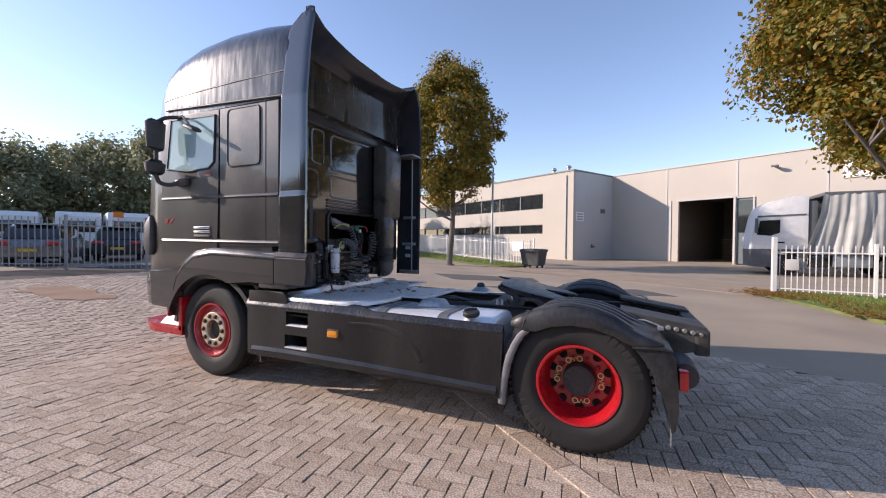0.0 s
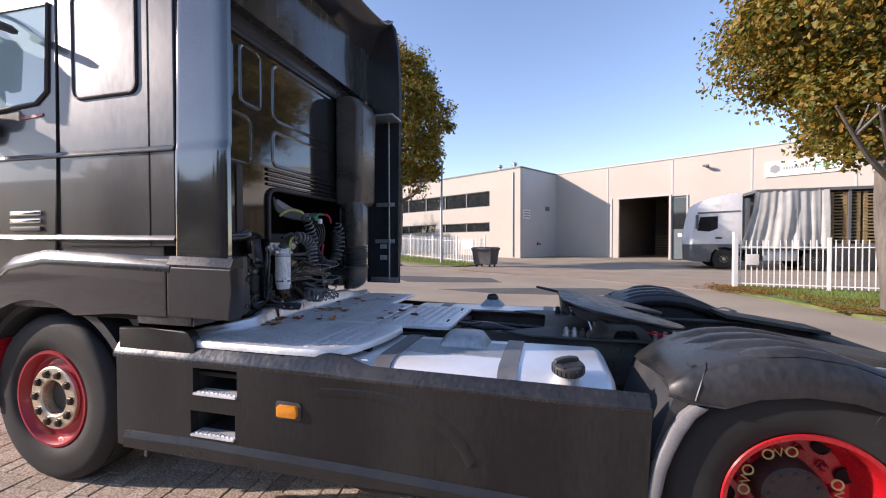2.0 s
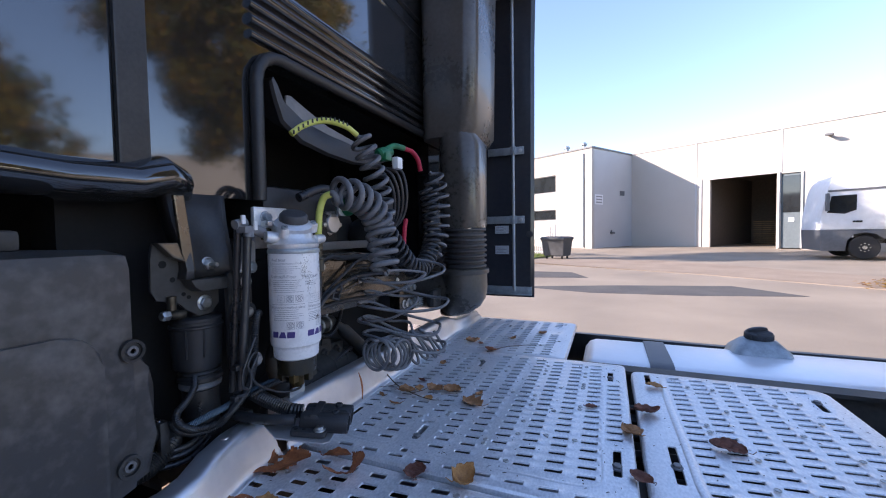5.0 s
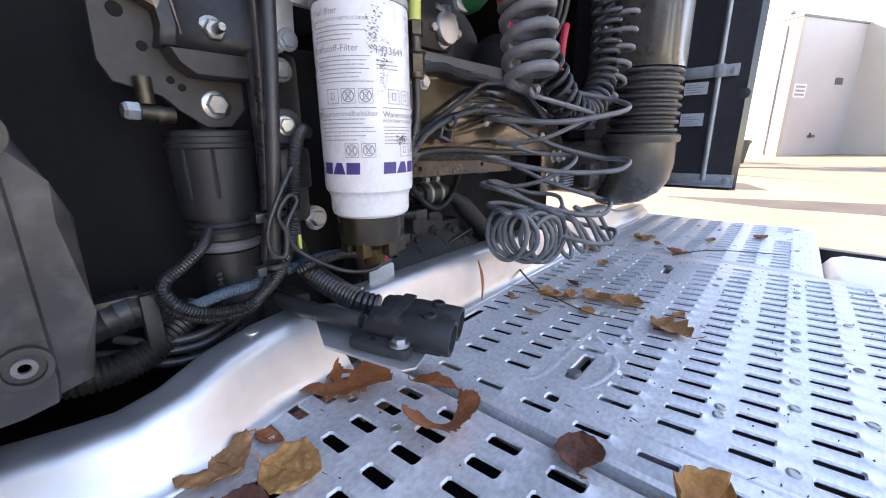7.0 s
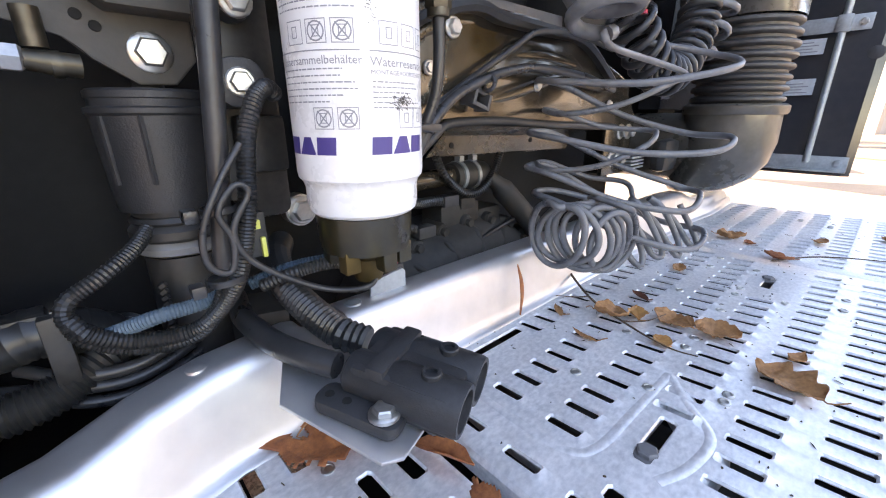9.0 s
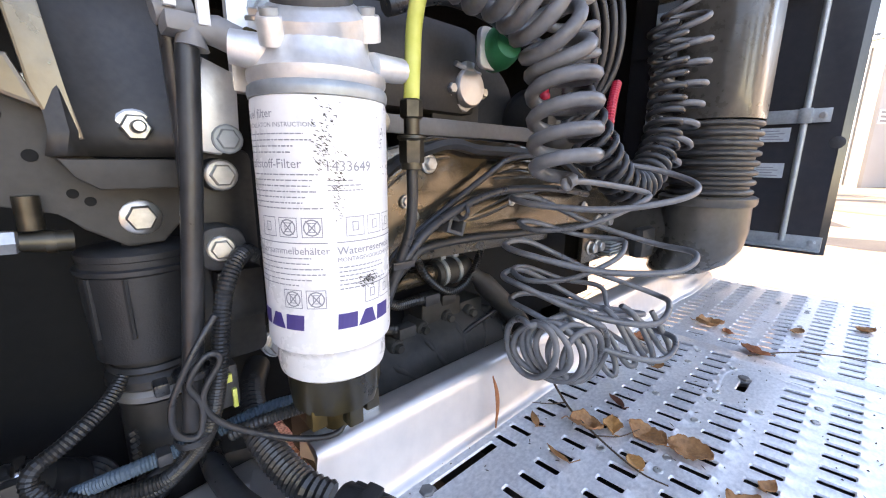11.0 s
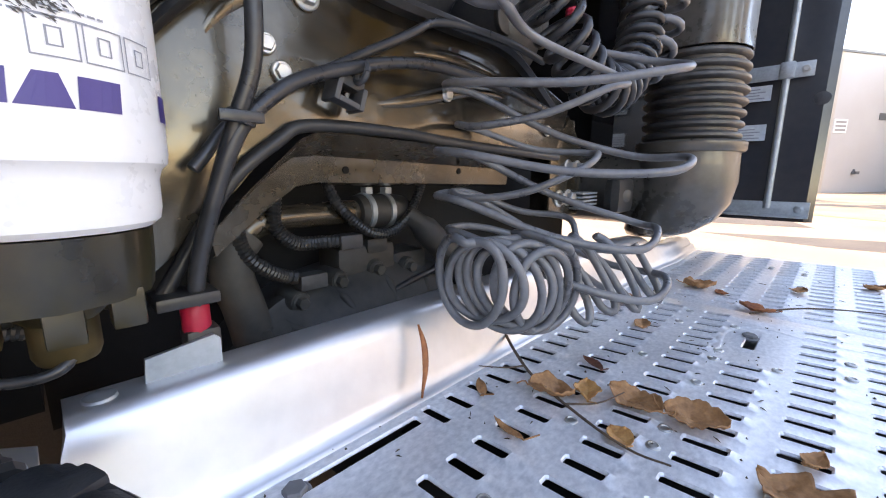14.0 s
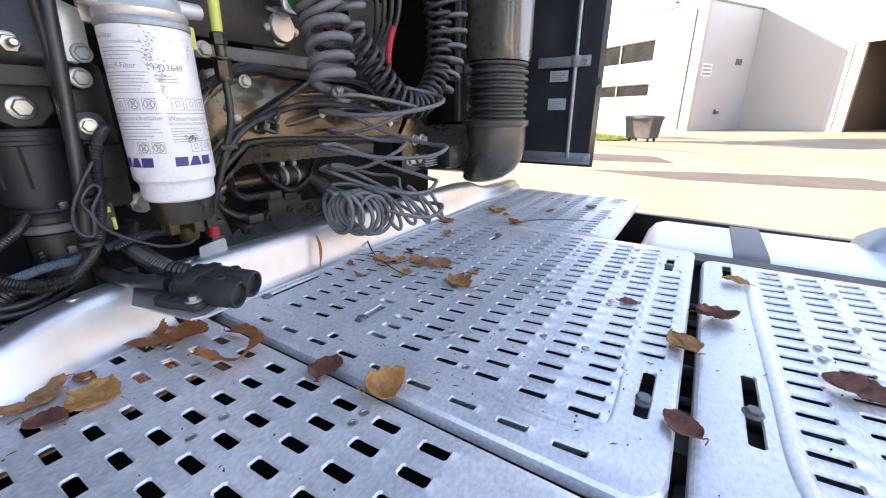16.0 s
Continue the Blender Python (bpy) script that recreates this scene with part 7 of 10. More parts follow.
def coil(ctrl, R, turns, r, mat_, label, per_turn=18, squeeze=None, n=8):
    path = spline(ctrl, 24)
    length = [0.0]
    for a, c in zip(path, path[1:]):
        length.append(length[-1] + (c - a).length)
    pts, side = [], None
    total = turns * per_turn
    j = 0
    for k in range(total + 1):
        s = length[-1] * k / total
        while j < len(length) - 2 and length[j + 1] < s:
            j += 1
        f = (s - length[j]) / max(1e-9, length[j + 1] - length[j])
        p = path[j].lerp(path[j + 1], f)
        d = (path[min(j + 2, len(path) - 1)] - path[max(j - 1, 0)]).normalized()
        if side is None:
            side = d.orthogonal().normalized()
        side = (side - d * side.dot(d)).normalized()
        up = d.cross(side)
        a = 2 * math.pi * k / per_turn
        rad = R * (1 + 0.06 * noise.noise(Vector((k * 0.11, R * 50, 0)))) * min(1.0, 0.12 + k / (0.7 * per_turn), 0.12 + (total - k) / (0.7 * per_turn))
        pts.append(p + rad * (math.cos(a) * side + math.sin(a) * up))
    if label is None:
        return pts
    b = BM()
    tube(b, pts, r, n)
    return tp("coiled_cable", b, M[mat_], label, 70)


# grey plastic box at the near corner
b = BM()
box(b, 0.70, 1.085, -1.2, -0.775, 0.985, 1.355, 0.03)
ib = tp("corner_box", b, M["box_plastic"], "grey plastic corner box with scuffed face", 40)
b = BM()
prism(b, rounded(-1.19, -0.826, 0.99, 1.245, (0.0, 0.02, 0.05, 0.0), 5), "x", 1.083, 1.094, 0.005)
tp("box_panel", b, M["box_plastic"], "", 40, ib)
b = BM()
prism(b, [(-0.80, 0.99), (-0.758, 1.0), (-0.748, 1.06), (-0.746, 1.14), (-0.756, 1.17), (-0.775, 1.215), (-0.80, 1.22)], "x", 0.98, 1.07, 0.012)
tp("box_wing", b, M["box_plastic"], "", 40, ib)
for z, y_ in ((1.205, -0.787), (1.036, -0.797)):
    b = BM()
    m = axis_pose((1.080, y_, z), (1, 0, 0))
    lathe(b, [(0.017, 0.004), (0.0165, 0.010), (0.0125, 0.010), (0.012, 0.006), (0.0001, 0.006)], n=24, m=m)
    tp("screw_cup", b, M["satin"], "", 50, ib)
    b = BM()
    lathe(b, [(0.0082, 0.005), (0.0082, 0.008), (0.0075, 0.009), (0.0040, 0.009), (0.0036, 0.006), (0.0001, 0.006)], n=12, m=m)
    tp("screw", b, M["strap"], "steel torx screw", 40, ib)
b = BM()
box(b, 0.74, 0.98, -1.05, -0.86, 1.355, 1.385, 0.008)
tp("box_lid", b, M["chassis"], "", 40, ib)

# cab mount: pressed channel, plate, ledge
b = BM()
rows = []
for z, w_, x in ((1.46, 0.062, 0.955), (1.40, 0.058, 0.965), (1.34, 0.052, 0.985), (1.31, 0.05, 0.99), (1.292, 0.054, 0.992)):
    yc = -0.592
    rows.append([(x - 0.02, yc - w_, z), (x + 0.012, yc - w_, z), (x + 0.016, yc - w_ + 0.012, z), (x + 0.002, yc - w_ + 0.024, z), (x - 0.002, yc, z), (x + 0.002, yc + w_ - 0.024, z), (x + 0.016, yc + w_ - 0.012, z), (x + 0.012, yc + w_, z), (x - 0.02, yc + w_, z)])
loft(b, rows, close=False, caps=False)
mount = tp("cab_mount", b, M["satin"], "black pressed steel cab mount", 50)
md = mount.modifiers.new("thick", "SOLIDIFY")
md.thickness = 0.004
b = BM()
prism(b, [(-0.692, 1.335), (-0.688, 1.36), (-0.655, 1.362), (-0.645, 1.33), (-0.635, 1.297), (-0.60, 1.28), (-0.560, 1.275), (-0.560, 1.235), (-0.578, 1.215), (-0.605, 1.214), (-0.632, 1.232), (-0.645, 1.248), (-0.685, 1.256), (-0.694, 1.275)], "x", 0.972, 0.979, 0.002)
pl = tp("mount_plate", b, M["chassis"], "grey steel mount plate with holes", None)
for y, z, r in ((-0.672, 1.322, 0.007), (-0.635, 1.262, 0.004), (-0.625, 1.255, 0.004), (-0.655, 1.292, 0.005)):
    b = BM()
    lathe(b, [(r, 0.0), (r * 0.98, 0.001), (0.0001, 0.001)], n=14, m=axis_pose((0.979, y, z), (1, 0, 0)))
    tp("plate_hole", b, M["shade_black"], "", 50, pl)
b = BM()
prism(b, [(-0.692, 1.362), (-0.655, 1.362), (-0.642, 1.325), (-0.665, 1.335)], "x", 0.979, 1.0, 0.003)
tp("plate_flange", b, M["member"], "", None, pl)
b = BM()
prism(b, [(-0.640, 1.290), (-0.632, 1.276), (-0.618, 1.266), (-0.535, 1.266), (-0.535, 1.290)], "x", 0.976, 1.010, 0.003)
tp("mount_ledge", b, M["chassis"], "", 40, mount)
b = BM()
prism(b, [(-0.660, 1.45), (-0.640, 1.452), (-0.628, 1.34), (-0.622, 1.305), (-0.636, 1.30), (-0.648, 1.34)], "x", 0.992, 1.0, 0.002)
tp("mount_strip", b, M["member"], "", None, mount)
bolt(mount, (0.984, -0.588, 1.316), (1, 0, 0), 0.0115, 0.012)
b = BM()
lathe(b, [(0.0052, 0.0), (0.0052, 0.024), (0.004, 0.026)], n=12, m=axis_pose((0.988, -0.588, 1.316), (1, 0, 0)))
tp("stud", b, M["zinc"], "", 40, mount)
bolt(pl, (0.978, -0.593, 1.239), (1, 0, 0), 0.0118, 0.010)
bolt(pl, (0.985, -0.645, 1.345), (1, 0, 0), 0.006, 0.006)
b = BM()
tube(b, [(0.985, -0.662, 1.262), (0.985, -0.662, 1.236)], 0.008, 12)
tube(b, [(0.985, -0.640, 1.225), (0.987, -0.655, 1.226), (0.990, -0.675, 1.228)], [0.0085, 0.0085, 0.007], 12)
lathe(b, [(0.0095, 0), (0.0095, 0.006), (0.007, 0.007)], n=14, m=axis_pose((0.986, -0.650, 1.2255), (0, -1, 0)))
tp("valve_fitting", b, M["bronze"], "bronze valve fitting", 50, pl)
b = BM()
lathe(b, [(0.008, 0), (0.0095, 0.002), (0.0095, 0.012), (0.007, 0.015)], n=6, m=axis_pose((0.989, -0.670, 1.228), (0.1, -1, 0.05)))
tp("valve_nut", b, M["zinc"], "pale metal valve nut", 30, pl)

# black canister
CX, CY = 0.958, -0.597
b = BM()
lathe(b, [(0.030, 1.108), (0.043, 1.110), (0.0435, 1.116), (0.0470, 1.190), (0.0490, 1.192), (0.0490, 1.196), (0.0455, 1.1975), (0.0455, 1.203), (0.0465, 1.204), (0.0465, 1.209), (0.044, 1.211), (0.012, 1.212), (0.011, 1.229), (0.001, 1.230)], (CX, CY, 0), 40)
can = tp("air_canister", b, M["plug_plastic"], "black ribbed plastic canister", 40)
for a in (-58, -20):
    b = BM()
    ca, sa = math.cos(radians(a)), math.sin(radians(a))
    tube(b, [(CX + 0.046 * ca, CY + 0.046 * sa, 1.135), (CX + 0.0468 * ca, CY + 0.0468 * sa, 1.190)], 0.0022, 6)
    tp("canister_rib", b, M["plug_plastic"], "", 40, can)
b = BM()
lathe(b, [(0.034, 1.100), (0.036, 1.113), (0.028, 1.114)], (CX + 0.004, CY, 0), 30)
lathe(b, [(0.038, 1.082), (0.041, 1.085), (0.041, 1.092), (0.036, 1.097), (0.039, 1.100), (0.036, 1.104)], (CX + 0.006, CY, 0), 30)
tp("canister_foot", b, M["satin"], "", 40, can)
b = BM()
lathe(b, [(0.030, 1.066), (0.038, 1.070), (0.039, 1.076), (0.034, 1.082)], (CX + 0.006, CY, 0), 30)
tp("canister_ring", b, M["grey_part"], "pale plastic ring below the canister", 40, can)
b = BM()
lathe(b, [(0.034, 0.93), (0.034, 1.066)], (CX + 0.006, CY, 0), 24)
for k in range(10):
    tube(b, [(CX + 0.04, CY - 0.03, 0.99 + 0.006 * k), (CX + 0.042, CY - 0.026, 0.993 + 0.006 * k)], 0.003, 5)
tp("damper", b, M["satin"], "black damper under the canister", 40, can)
# near black sheet added under the near corner, where deep shade shows
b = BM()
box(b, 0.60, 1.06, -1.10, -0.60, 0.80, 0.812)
tp("splash_shield", b, M["shade_black"], "near black sheet added for shade at the near corner", None)
# near black backing added between the parts, for the shade behind them
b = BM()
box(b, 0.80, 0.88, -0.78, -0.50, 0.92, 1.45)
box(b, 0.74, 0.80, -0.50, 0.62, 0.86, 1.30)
tp("back_plate", b, M["shade_black"], "", None)
b = BM()
prism(b, rounded(-0.565, -0.505, 1.095, 1.30, 0.01, 3), "x", 1.0, 1.012, 0.003)
box(b, 1.0, 1.03, -0.55, -0.508, 1.14, 1.19, 0.006)
bp = tp("filter_plate", b, M["satin"], "black plate behind the filter", 40)
bolt(bp, (1.030, -0.537, 1.277), (1, 0, 0), 0.010, 0.009)
b = BM()
lathe(b, [(0.015, 0), (0.014, 0.02)], n=20, m=axis_pose((1.010, -0.537, 1.277), (1, 0, 0)))
tp("bolt_boss", b, M["plastic"], "", 40, bp)
bolt(bp, (1.046, -0.547, 1.215), (1, -0.1, 0), 0.0085, 0.008)
b = BM()
prism(b, rounded(-0.566, -0.526, 1.195, 1.234, 0.016, 4), "x", 1.012, 1.047, 0.004)
tp("bolt_boss", b, M["plastic"], "", 40, bp)
bolt(bp, (1.002, -0.492, 1.094), (1, 0, 0), 0.0115, 0.010)
b = BM()
lathe(b, [(0.017, 0), (0.017, 0.016)], n=20, m=axis_pose((0.986, -0.492, 1.094), (1, 0, 0)))
tp("bolt_boss", b, M["zinc"], "", 40, bp)

# fuel filter
FX, FY, FR = 1.108, -0.4785, 0.0522
b = BM()
lathe(b, [(0.030, 1.110), (0.042, 1.111), (0.0455, 1.114), (0.0468, 1.120), (0.0470, 1.134), (0.0485, 1.139), (0.0514, 1.142), (0.0522, 1.147), (0.0522, 1.330), (0.0517, 1.334), (0.049, 1.336)], (FX, FY, 0), 56)
flt = tp("fuel_filter", b, M["filter_white"], "white fuel filter can with printed label", 30)
b = BM()
lathe(b, [(0.0492, 1.334), (0.0528, 1.335), (0.0535, 1.339), (0.0528, 1.343), (0.0505, 1.345)], (FX, FY, 0), 48)
tp("seal_ring", b, M["galv"], "grey seal ring", 40, flt)
b = BM()
lathe(b, [(0.0500, 1.344), (0.0525, 1.348), (0.0525, 1.354), (0.046, 1.358), (0.041, 1.368), (0.038, 1.385)], (FX, FY, 0), 40)
head_m = Matrix.Translation((FX, FY, 1.383)) @ Euler((radians(14), radians(20), 0)).to_matrix().to_4x4()
lathe(b, [(0.038, -0.012), (0.040, 0.006), (0.040, 0.016), (0.034, 0.021), (0.030, 0.024)], n=32, m=head_m)
for k in range(3):
    a = radians(120 * k - 70)
    lathe(b, [(0.010, 0.0), (0.010, 0.016), (0.009, 0.018)], n=14, m=head_m @ Matrix.Translation((0.040 * math.cos(a), 0.040 * math.sin(a), 0)))
box(b, -0.03, 0.02, -0.012, 0.012, -0.02, 0.02, 0.006, Matrix.Translation((FX - 0.03, FY - 0.02, 1.385)))
hd = tp("filter_head", b, M["cast"], "cast aluminium filter head", 40, flt)
for p, q, r0, r1 in (((FX - 0.005, FY - 0.03, 1.366), (FX - 0.018, FY - 0.058, 1.370), 0.014, 0.012), ((FX + 0.03, FY + 0.03, 1.362), (FX + 0.026, FY + 0.062, 1.364), 0.011, 0.010)):
    b = BM()
    tube(b, [p, q], [r0, r1], 14)
    tp("head_port", b, M["cast"], "", 40, flt)
b = BM()
lathe(b, [(0.030, 0.022), (0.029, 0.034), (0.024, 0.040), (0.010, 0.042)], n=28, m=head_m)
tp("primer_knob", b, M["plastic"], "black primer knob", 40, flt)
for k in range(3):
    a = radians(120 * k - 70)
    b = BM()
    lathe(b, [(0.0065, 0.017), (0.0065, 0.023), (0.003, 0.023), (0.003, 0.020), (0.0001, 0.020)], n=14, m=head_m @ Matrix.Translation((0.040 * math.cos(a), 0.040 * math.sin(a), 0)))
    tp("screw", b, M["galv"], "", 40, flt)
b = BM()
box(b, 1.035, 1.047, -0.525, -0.425, 1.345, 1.435, 0.006)
prism(b, [(-0.562, 1.298), (-0.538, 1.294), (-0.522, 1.31), (-0.52, 1.36), (-0.545, 1.37)], "x", 1.028, 1.045, 0.004)
br = tp("filter_bracket", b, M["cast"], "cast aluminium filter bracket", 40, flt)
bolt(flt, (1.047, -0.495, 1.412), (1, 0, 0), 0.010, 0.012, "galv")
bolt(flt, (1.045, -0.533, 1.307), (1, 0, 0), 0.009, 0.006, "galv")
bolt(flt, (1.075, -0.51, 1.396), (0.2, -0.2, 1), 0.007, 0.009, "zinc")
b = BM()
lathe(b, [(0.030, 1.076), (0.0395, 1.078), (0.041, 1.090), (0.042, 1.110)], (FX, FY, 0), 12)
tp("water_bowl", b, M["tan_fluid"], "dark amber water bowl", 30, flt)
for a in (0, 50, 130, 230, 300):
    b = BM()
    ca, sa = math.cos(radians(a)), math.sin(radians(a))
    box(b, -0.007, 0.007, -0.007, 0.007, 1.062, 1.082, 0.002, Matrix.Translation((FX + 0.031 * ca, FY + 0.031 * sa, 0)))
    tp("bowl_lug", b, M["brass"] if a == 300 else M["tan_fluid"], "", 40, flt)
b = BM()
lathe(b, [(0.012, 1.045), (0.014, 1.05), (0.014, 1.066), (0.026, 1.078)], (FX, FY, 0), 14)
tp("drain_fitting", b, M["brass"], "amber drain fitting", 40, flt)


def on_can(a, z, lift=0.0004):
    t = radians(a)
    return (FX + (FR + lift) * math.cos(t), FY + (FR + lift) * math.sin(t), z)


def print_patch(bm, a0, a1, z0, z1, steps=None, lift=0.0004):
    n = steps or max(1, int(abs(a1 - a0) / 5))
    lo = [bm.verts.new(on_can(a0 + (a1 - a0) * k / n, z0, lift)) for k in range(n + 1)]
    hi = [bm.verts.new(on_can(a0 + (a1 - a0) * k / n, z1, lift)) for k in range(n + 1)]
    for k in range(n):
        bm.faces.new((lo[k], lo[k + 1], hi[k + 1], hi[k]))


def lettering(words, a0, z, size, mat_, squeeze=1.0):
    """Words wrapped round the can from the angle a0 on."""
    cu = bpy.data.curves.new("lettering", "FONT")
    cu.body, cu.size = words, size
    cu.resolution_u = 2
    tmp = bpy.data.objects.new("lettering", cu)
    scene.collection.objects.link(tmp)
    dg = bpy.context.evaluated_depsgraph_get()
    me = bpy.data.meshes.new_from_object(tmp.evaluated_get(dg))
    bpy.data.objects.remove(tmp)
    for v in me.vertices:
        a = a0 + math.degrees(v.co.x * squeeze / FR)
        v.co = on_can(a, z + v.co.y, 0.0005)
    me.materials.clear()
    me.materials.append(mat_)
    o = new("lettering", me)
    o.parent = flt
    return o


irng = random.Random(9)
b = BM()
print_patch(b, -106, -26, 1.2305, 1.2313)
print_patch(b, -19, 62, 1.2305, 1.2313)
tp("print_rule", b, M["ink"], "", None, flt)
lettering("Fuel filter", -100, 1.3195, 0.0085, M["ink"])
lettering("Kraftstoff-Filter", -106, 1.285, 0.0092, M["ink"])
lettering("INSTALLATION INSTRUCTIONS", -100, 1.313, 0.0045, M["ink"])
lettering("Wassersammelbeh\u00e4lter", -106, 1.2225, 0.0078, M["ink"])
lettering("Waterreservoir", -19, 1.2215, 0.0085, M["ink"])
lettering("MONTAGEVOORSCHRIFTEN", -19, 1.2160, 0.0046, M["ink"])
lettering("1433649", -26, 1.283, 0.0105, M["ink"])


def fine_lines(a0, a1, z0, count, step):
    b = BM()
    for k in range(count):
        a, end = a0, a1 - irng.uniform(0, (a1 - a0) * 0.35)
        while a < end:
            w = irng.uniform(1.6, 5.5)
            print_patch(b, a, min(a + w, end), z0 - k * step, z0 - k * step + 0.0009, 2)
            a += w + 0.9
    tp("fine_print", b, M["ink"], "rows of fine grey print", None, flt)


fine_lines(-100, -28, 1.308, 4, 0.0042)
fine_lines(-98, -26, 1.280, 7, 0.0040)
fine_lines(-100, -26, 1.219, 6, 0.0042)
fine_lines(-18, 34, 1.211, 6, 0.0034)
fine_lines(-24, 6, 1.276, 3, 0.0036)


def icon(a0, z0, crossed):
    b = BM()
    w, h = 16.5, 0.0148
    t, th = 0.9, 0.0006
    print_patch(b, a0, a0 + w, z0, z0 + th)
    print_patch(b, a0, a0 + w, z0 + h - th, z0 + h)
    print_patch(b, a0, a0 + t * 0.7, z0, z0 + h, 1)
    print_patch(b, a0 + w - t * 0.7, a0 + w, z0, z0 + h, 1)
    if crossed:
        n = 20
        for k in range(n):
            p, q = 2 * math.pi * k / n, 2 * math.pi * (k + 1) / n
            f = [(a0 + w / 2 + s * 7.0 * math.cos(u), z0 + h / 2 + s * 0.0063 * math.sin(u)) for s, u in ((1, p), (1, q), (0.84, q), (0.84, p))]
            b.faces.new([b.verts.new(on_can(*g)) for g in f])
        for sgn in (-1, 1):
            f = [(a0 + w / 2 + dx, z0 + h / 2 + sgn * dz) for dx, dz in ((-5.2, -0.0048), (-4.4, -0.0054), (5.2, 0.0048), (4.4, 0.0054))]
            b.faces.new([b.verts.new(on_can(*g)) for g in f])
    print_patch(b, a0 + 5.5, a0 + 11, z0 + 0.004, z0 + 0.0046)
    print_patch(b, a0 + 5.5, a0 + 11, z0 + 0.0105, z0 + 0.0111)
    print_patch(b, a0 + 5.5, a0 + 6.3, z0 + 0.004, z0 + 0.011, 1)
    print_patch(b, a0 + 10.3, a0 + 11, z0 + 0.004, z0 + 0.011, 1)
    tp("print_icon", b, M["ink"], "small boxed instruction icon", None, flt)


for z0 in (1.2350, 1.180):
    for k, a0 in enumerate((-86, -66, -46)):
        if z0 < 1.2 and k == 0:
            continue
        icon(a0, z0, k > 0)
    for k, a0 in enumerate((-11, 9, 29) if z0 > 1.2 else (4, 22, 40)):
        icon(a0, z0, False)


def brand(a0):
    """A violet blue word mark drawn as three plain blocks."""
    b = BM()
    for k in range(3):
        p = a0 + k * 19.2
        quad = [(p, 1.1620), (p + 17.0, 1.1620), (p + 18.0, 1.1745), (p + 1.0, 1.1745)] if k != 1 else [(p - 1.0, 1.1620), (p + 18.0, 1.1620), (p + 14.0, 1.1745), (p + 6.0, 1.1745)]
        n = 4
        lo = [b.verts.new(on_can(quad[0][0] + (quad[1][0] - quad[0][0]) * q / n, quad[0][1])) for q in range(n + 1)]
        hi = [b.verts.new(on_can(quad[3][0] + (quad[2][0] - quad[3][0]) * q / n, quad[2][1])) for q in range(n + 1)]
        for q in range(n):
            b.faces.new((lo[q], lo[q + 1], hi[q + 1], hi[q]))
    tp("brand_mark", b, M["ink_blue"], "violet blue brand blocks", None, flt)


brand(-105)
brand(-21.5)
brand(62)


def smudge(a, z, sa, sz, count):
    b = BM()
    for _ in range(count):
        ca, cz = a + irng.gauss(0, sa), z + irng.gauss(0, sz)
        ang, ln, wd = irng.uniform(0.1, 1.0), irng.uniform(0.4, 2.2), irng.uniform(0.12, 0.5)
        f = [(ca + ln * math.cos(ang) * u + wd * v, cz + (ln * math.sin(ang) * u - wd * v) * -0.0009) for u, v in ((-1, 0), (0, -1), (1, 0), (0, 1))]
        b.faces.new([b.verts.new(on_can(*g, 0.0007)) for g in f])
    tp("smudge", b, M["smudge"], "black oily smudge", None, flt)


smudge(-26, 1.300, 3.5, 0.010, 80)
smudge(-16, 1.272, 2.5, 0.012, 60)
smudge(-20, 1.322, 3, 0.006, 16)
smudge(9, 1.199, 4.5, 0.0028, 90)
smudge(28, 1.30, 3, 0.012, 14)
smudge(-20, 1.29, 6, 0.012, 10)

# feed lines left of the filter
b = BM()
tube(b, [(1.064, -0.558, 1.372), (1.066, -0.566, 1.28), (1.066, -0.578, 1.16), (1.066, -0.588, 1.07)], 0.0080, 12)
fl = tp("fuel_line", b, M["cable"], "thick black fuel line", 60)
hose("fuel_line", [(1.048, -0.566, 1.392), (1.035, -0.563, 1.28), (1.03, -0.570, 1.15), (1.04, -0.585, 1.06)], 0.0070, "cable")
b = BM()
tube(b, [(1.064, -0.555, 1.37), (1.064, -0.553, 1.384), (1.067, -0.538, 1.384), (1.07, -0.522, 1.378)], 0.0115, 12)
box(b, 1.045, 1.075, -0.572, -0.548, 1.378, 1.392, 0.004)
tube(b, [(1.05, -0.575, 1.395), (1.05, -0.55, 1.400)], 0.010, 10)
tp("line_coupling", b, M["grey_part"], "grey quick coupling", 50, fl)
b = BM()
lathe(b, [(0.0125, 0), (0.0145, 0.002), (0.0145, 0.011), (0.0125, 0.013)], n=6, m=axis_pose((1.071, -0.524, 1.377), (0.1, 1, -0.2)))
tp("union_nut", b, M["brass"], "olive brass union nut", 30, fl)
for p in ((1.075, -0.548, 1.392), (1.063, -0.566, 1.404)):
    b = BM()
    box(b, -0.003, 0.003, -0.004, 0.004, -0.008, 0.010, 0.001, Matrix.Translation(p))
    tp("clip", b, M["sign_white"], "white locking clip", None, fl)

# ribbed conduits and thin wires on the near side
hose("conduit", [(1.050, -0.522, 1.206), (1.058, -0.532, 1.211), (1.068, -0.546, 1.200), (1.076, -0.558, 1.172), (1.080, -0.568, 1.114), (1.068, -0.580, 1.060), (1.045, -0.600, 1.022), (1.035, -0.622, 1.011), (1.03, -0.657, 1.016), (1.03, -0.680, 1.031), (1.028, -0.689, 1.046)], 0.0068, "conduit", "black ribbed conduit", None, 8, 14, 0.16, 0.0032)
hose("conduit", [(1.055, -0.588, 1.050), (1.042, -0.604, 1.014), (1.032, -0.626, 1.003), (1.026, -0.657, 1.007), (1.022, -0.684, 1.024), (1.018, -0.692, 1.044)], 0.0055, "conduit", "", None, 8, 14, 0.16, 0.0032)
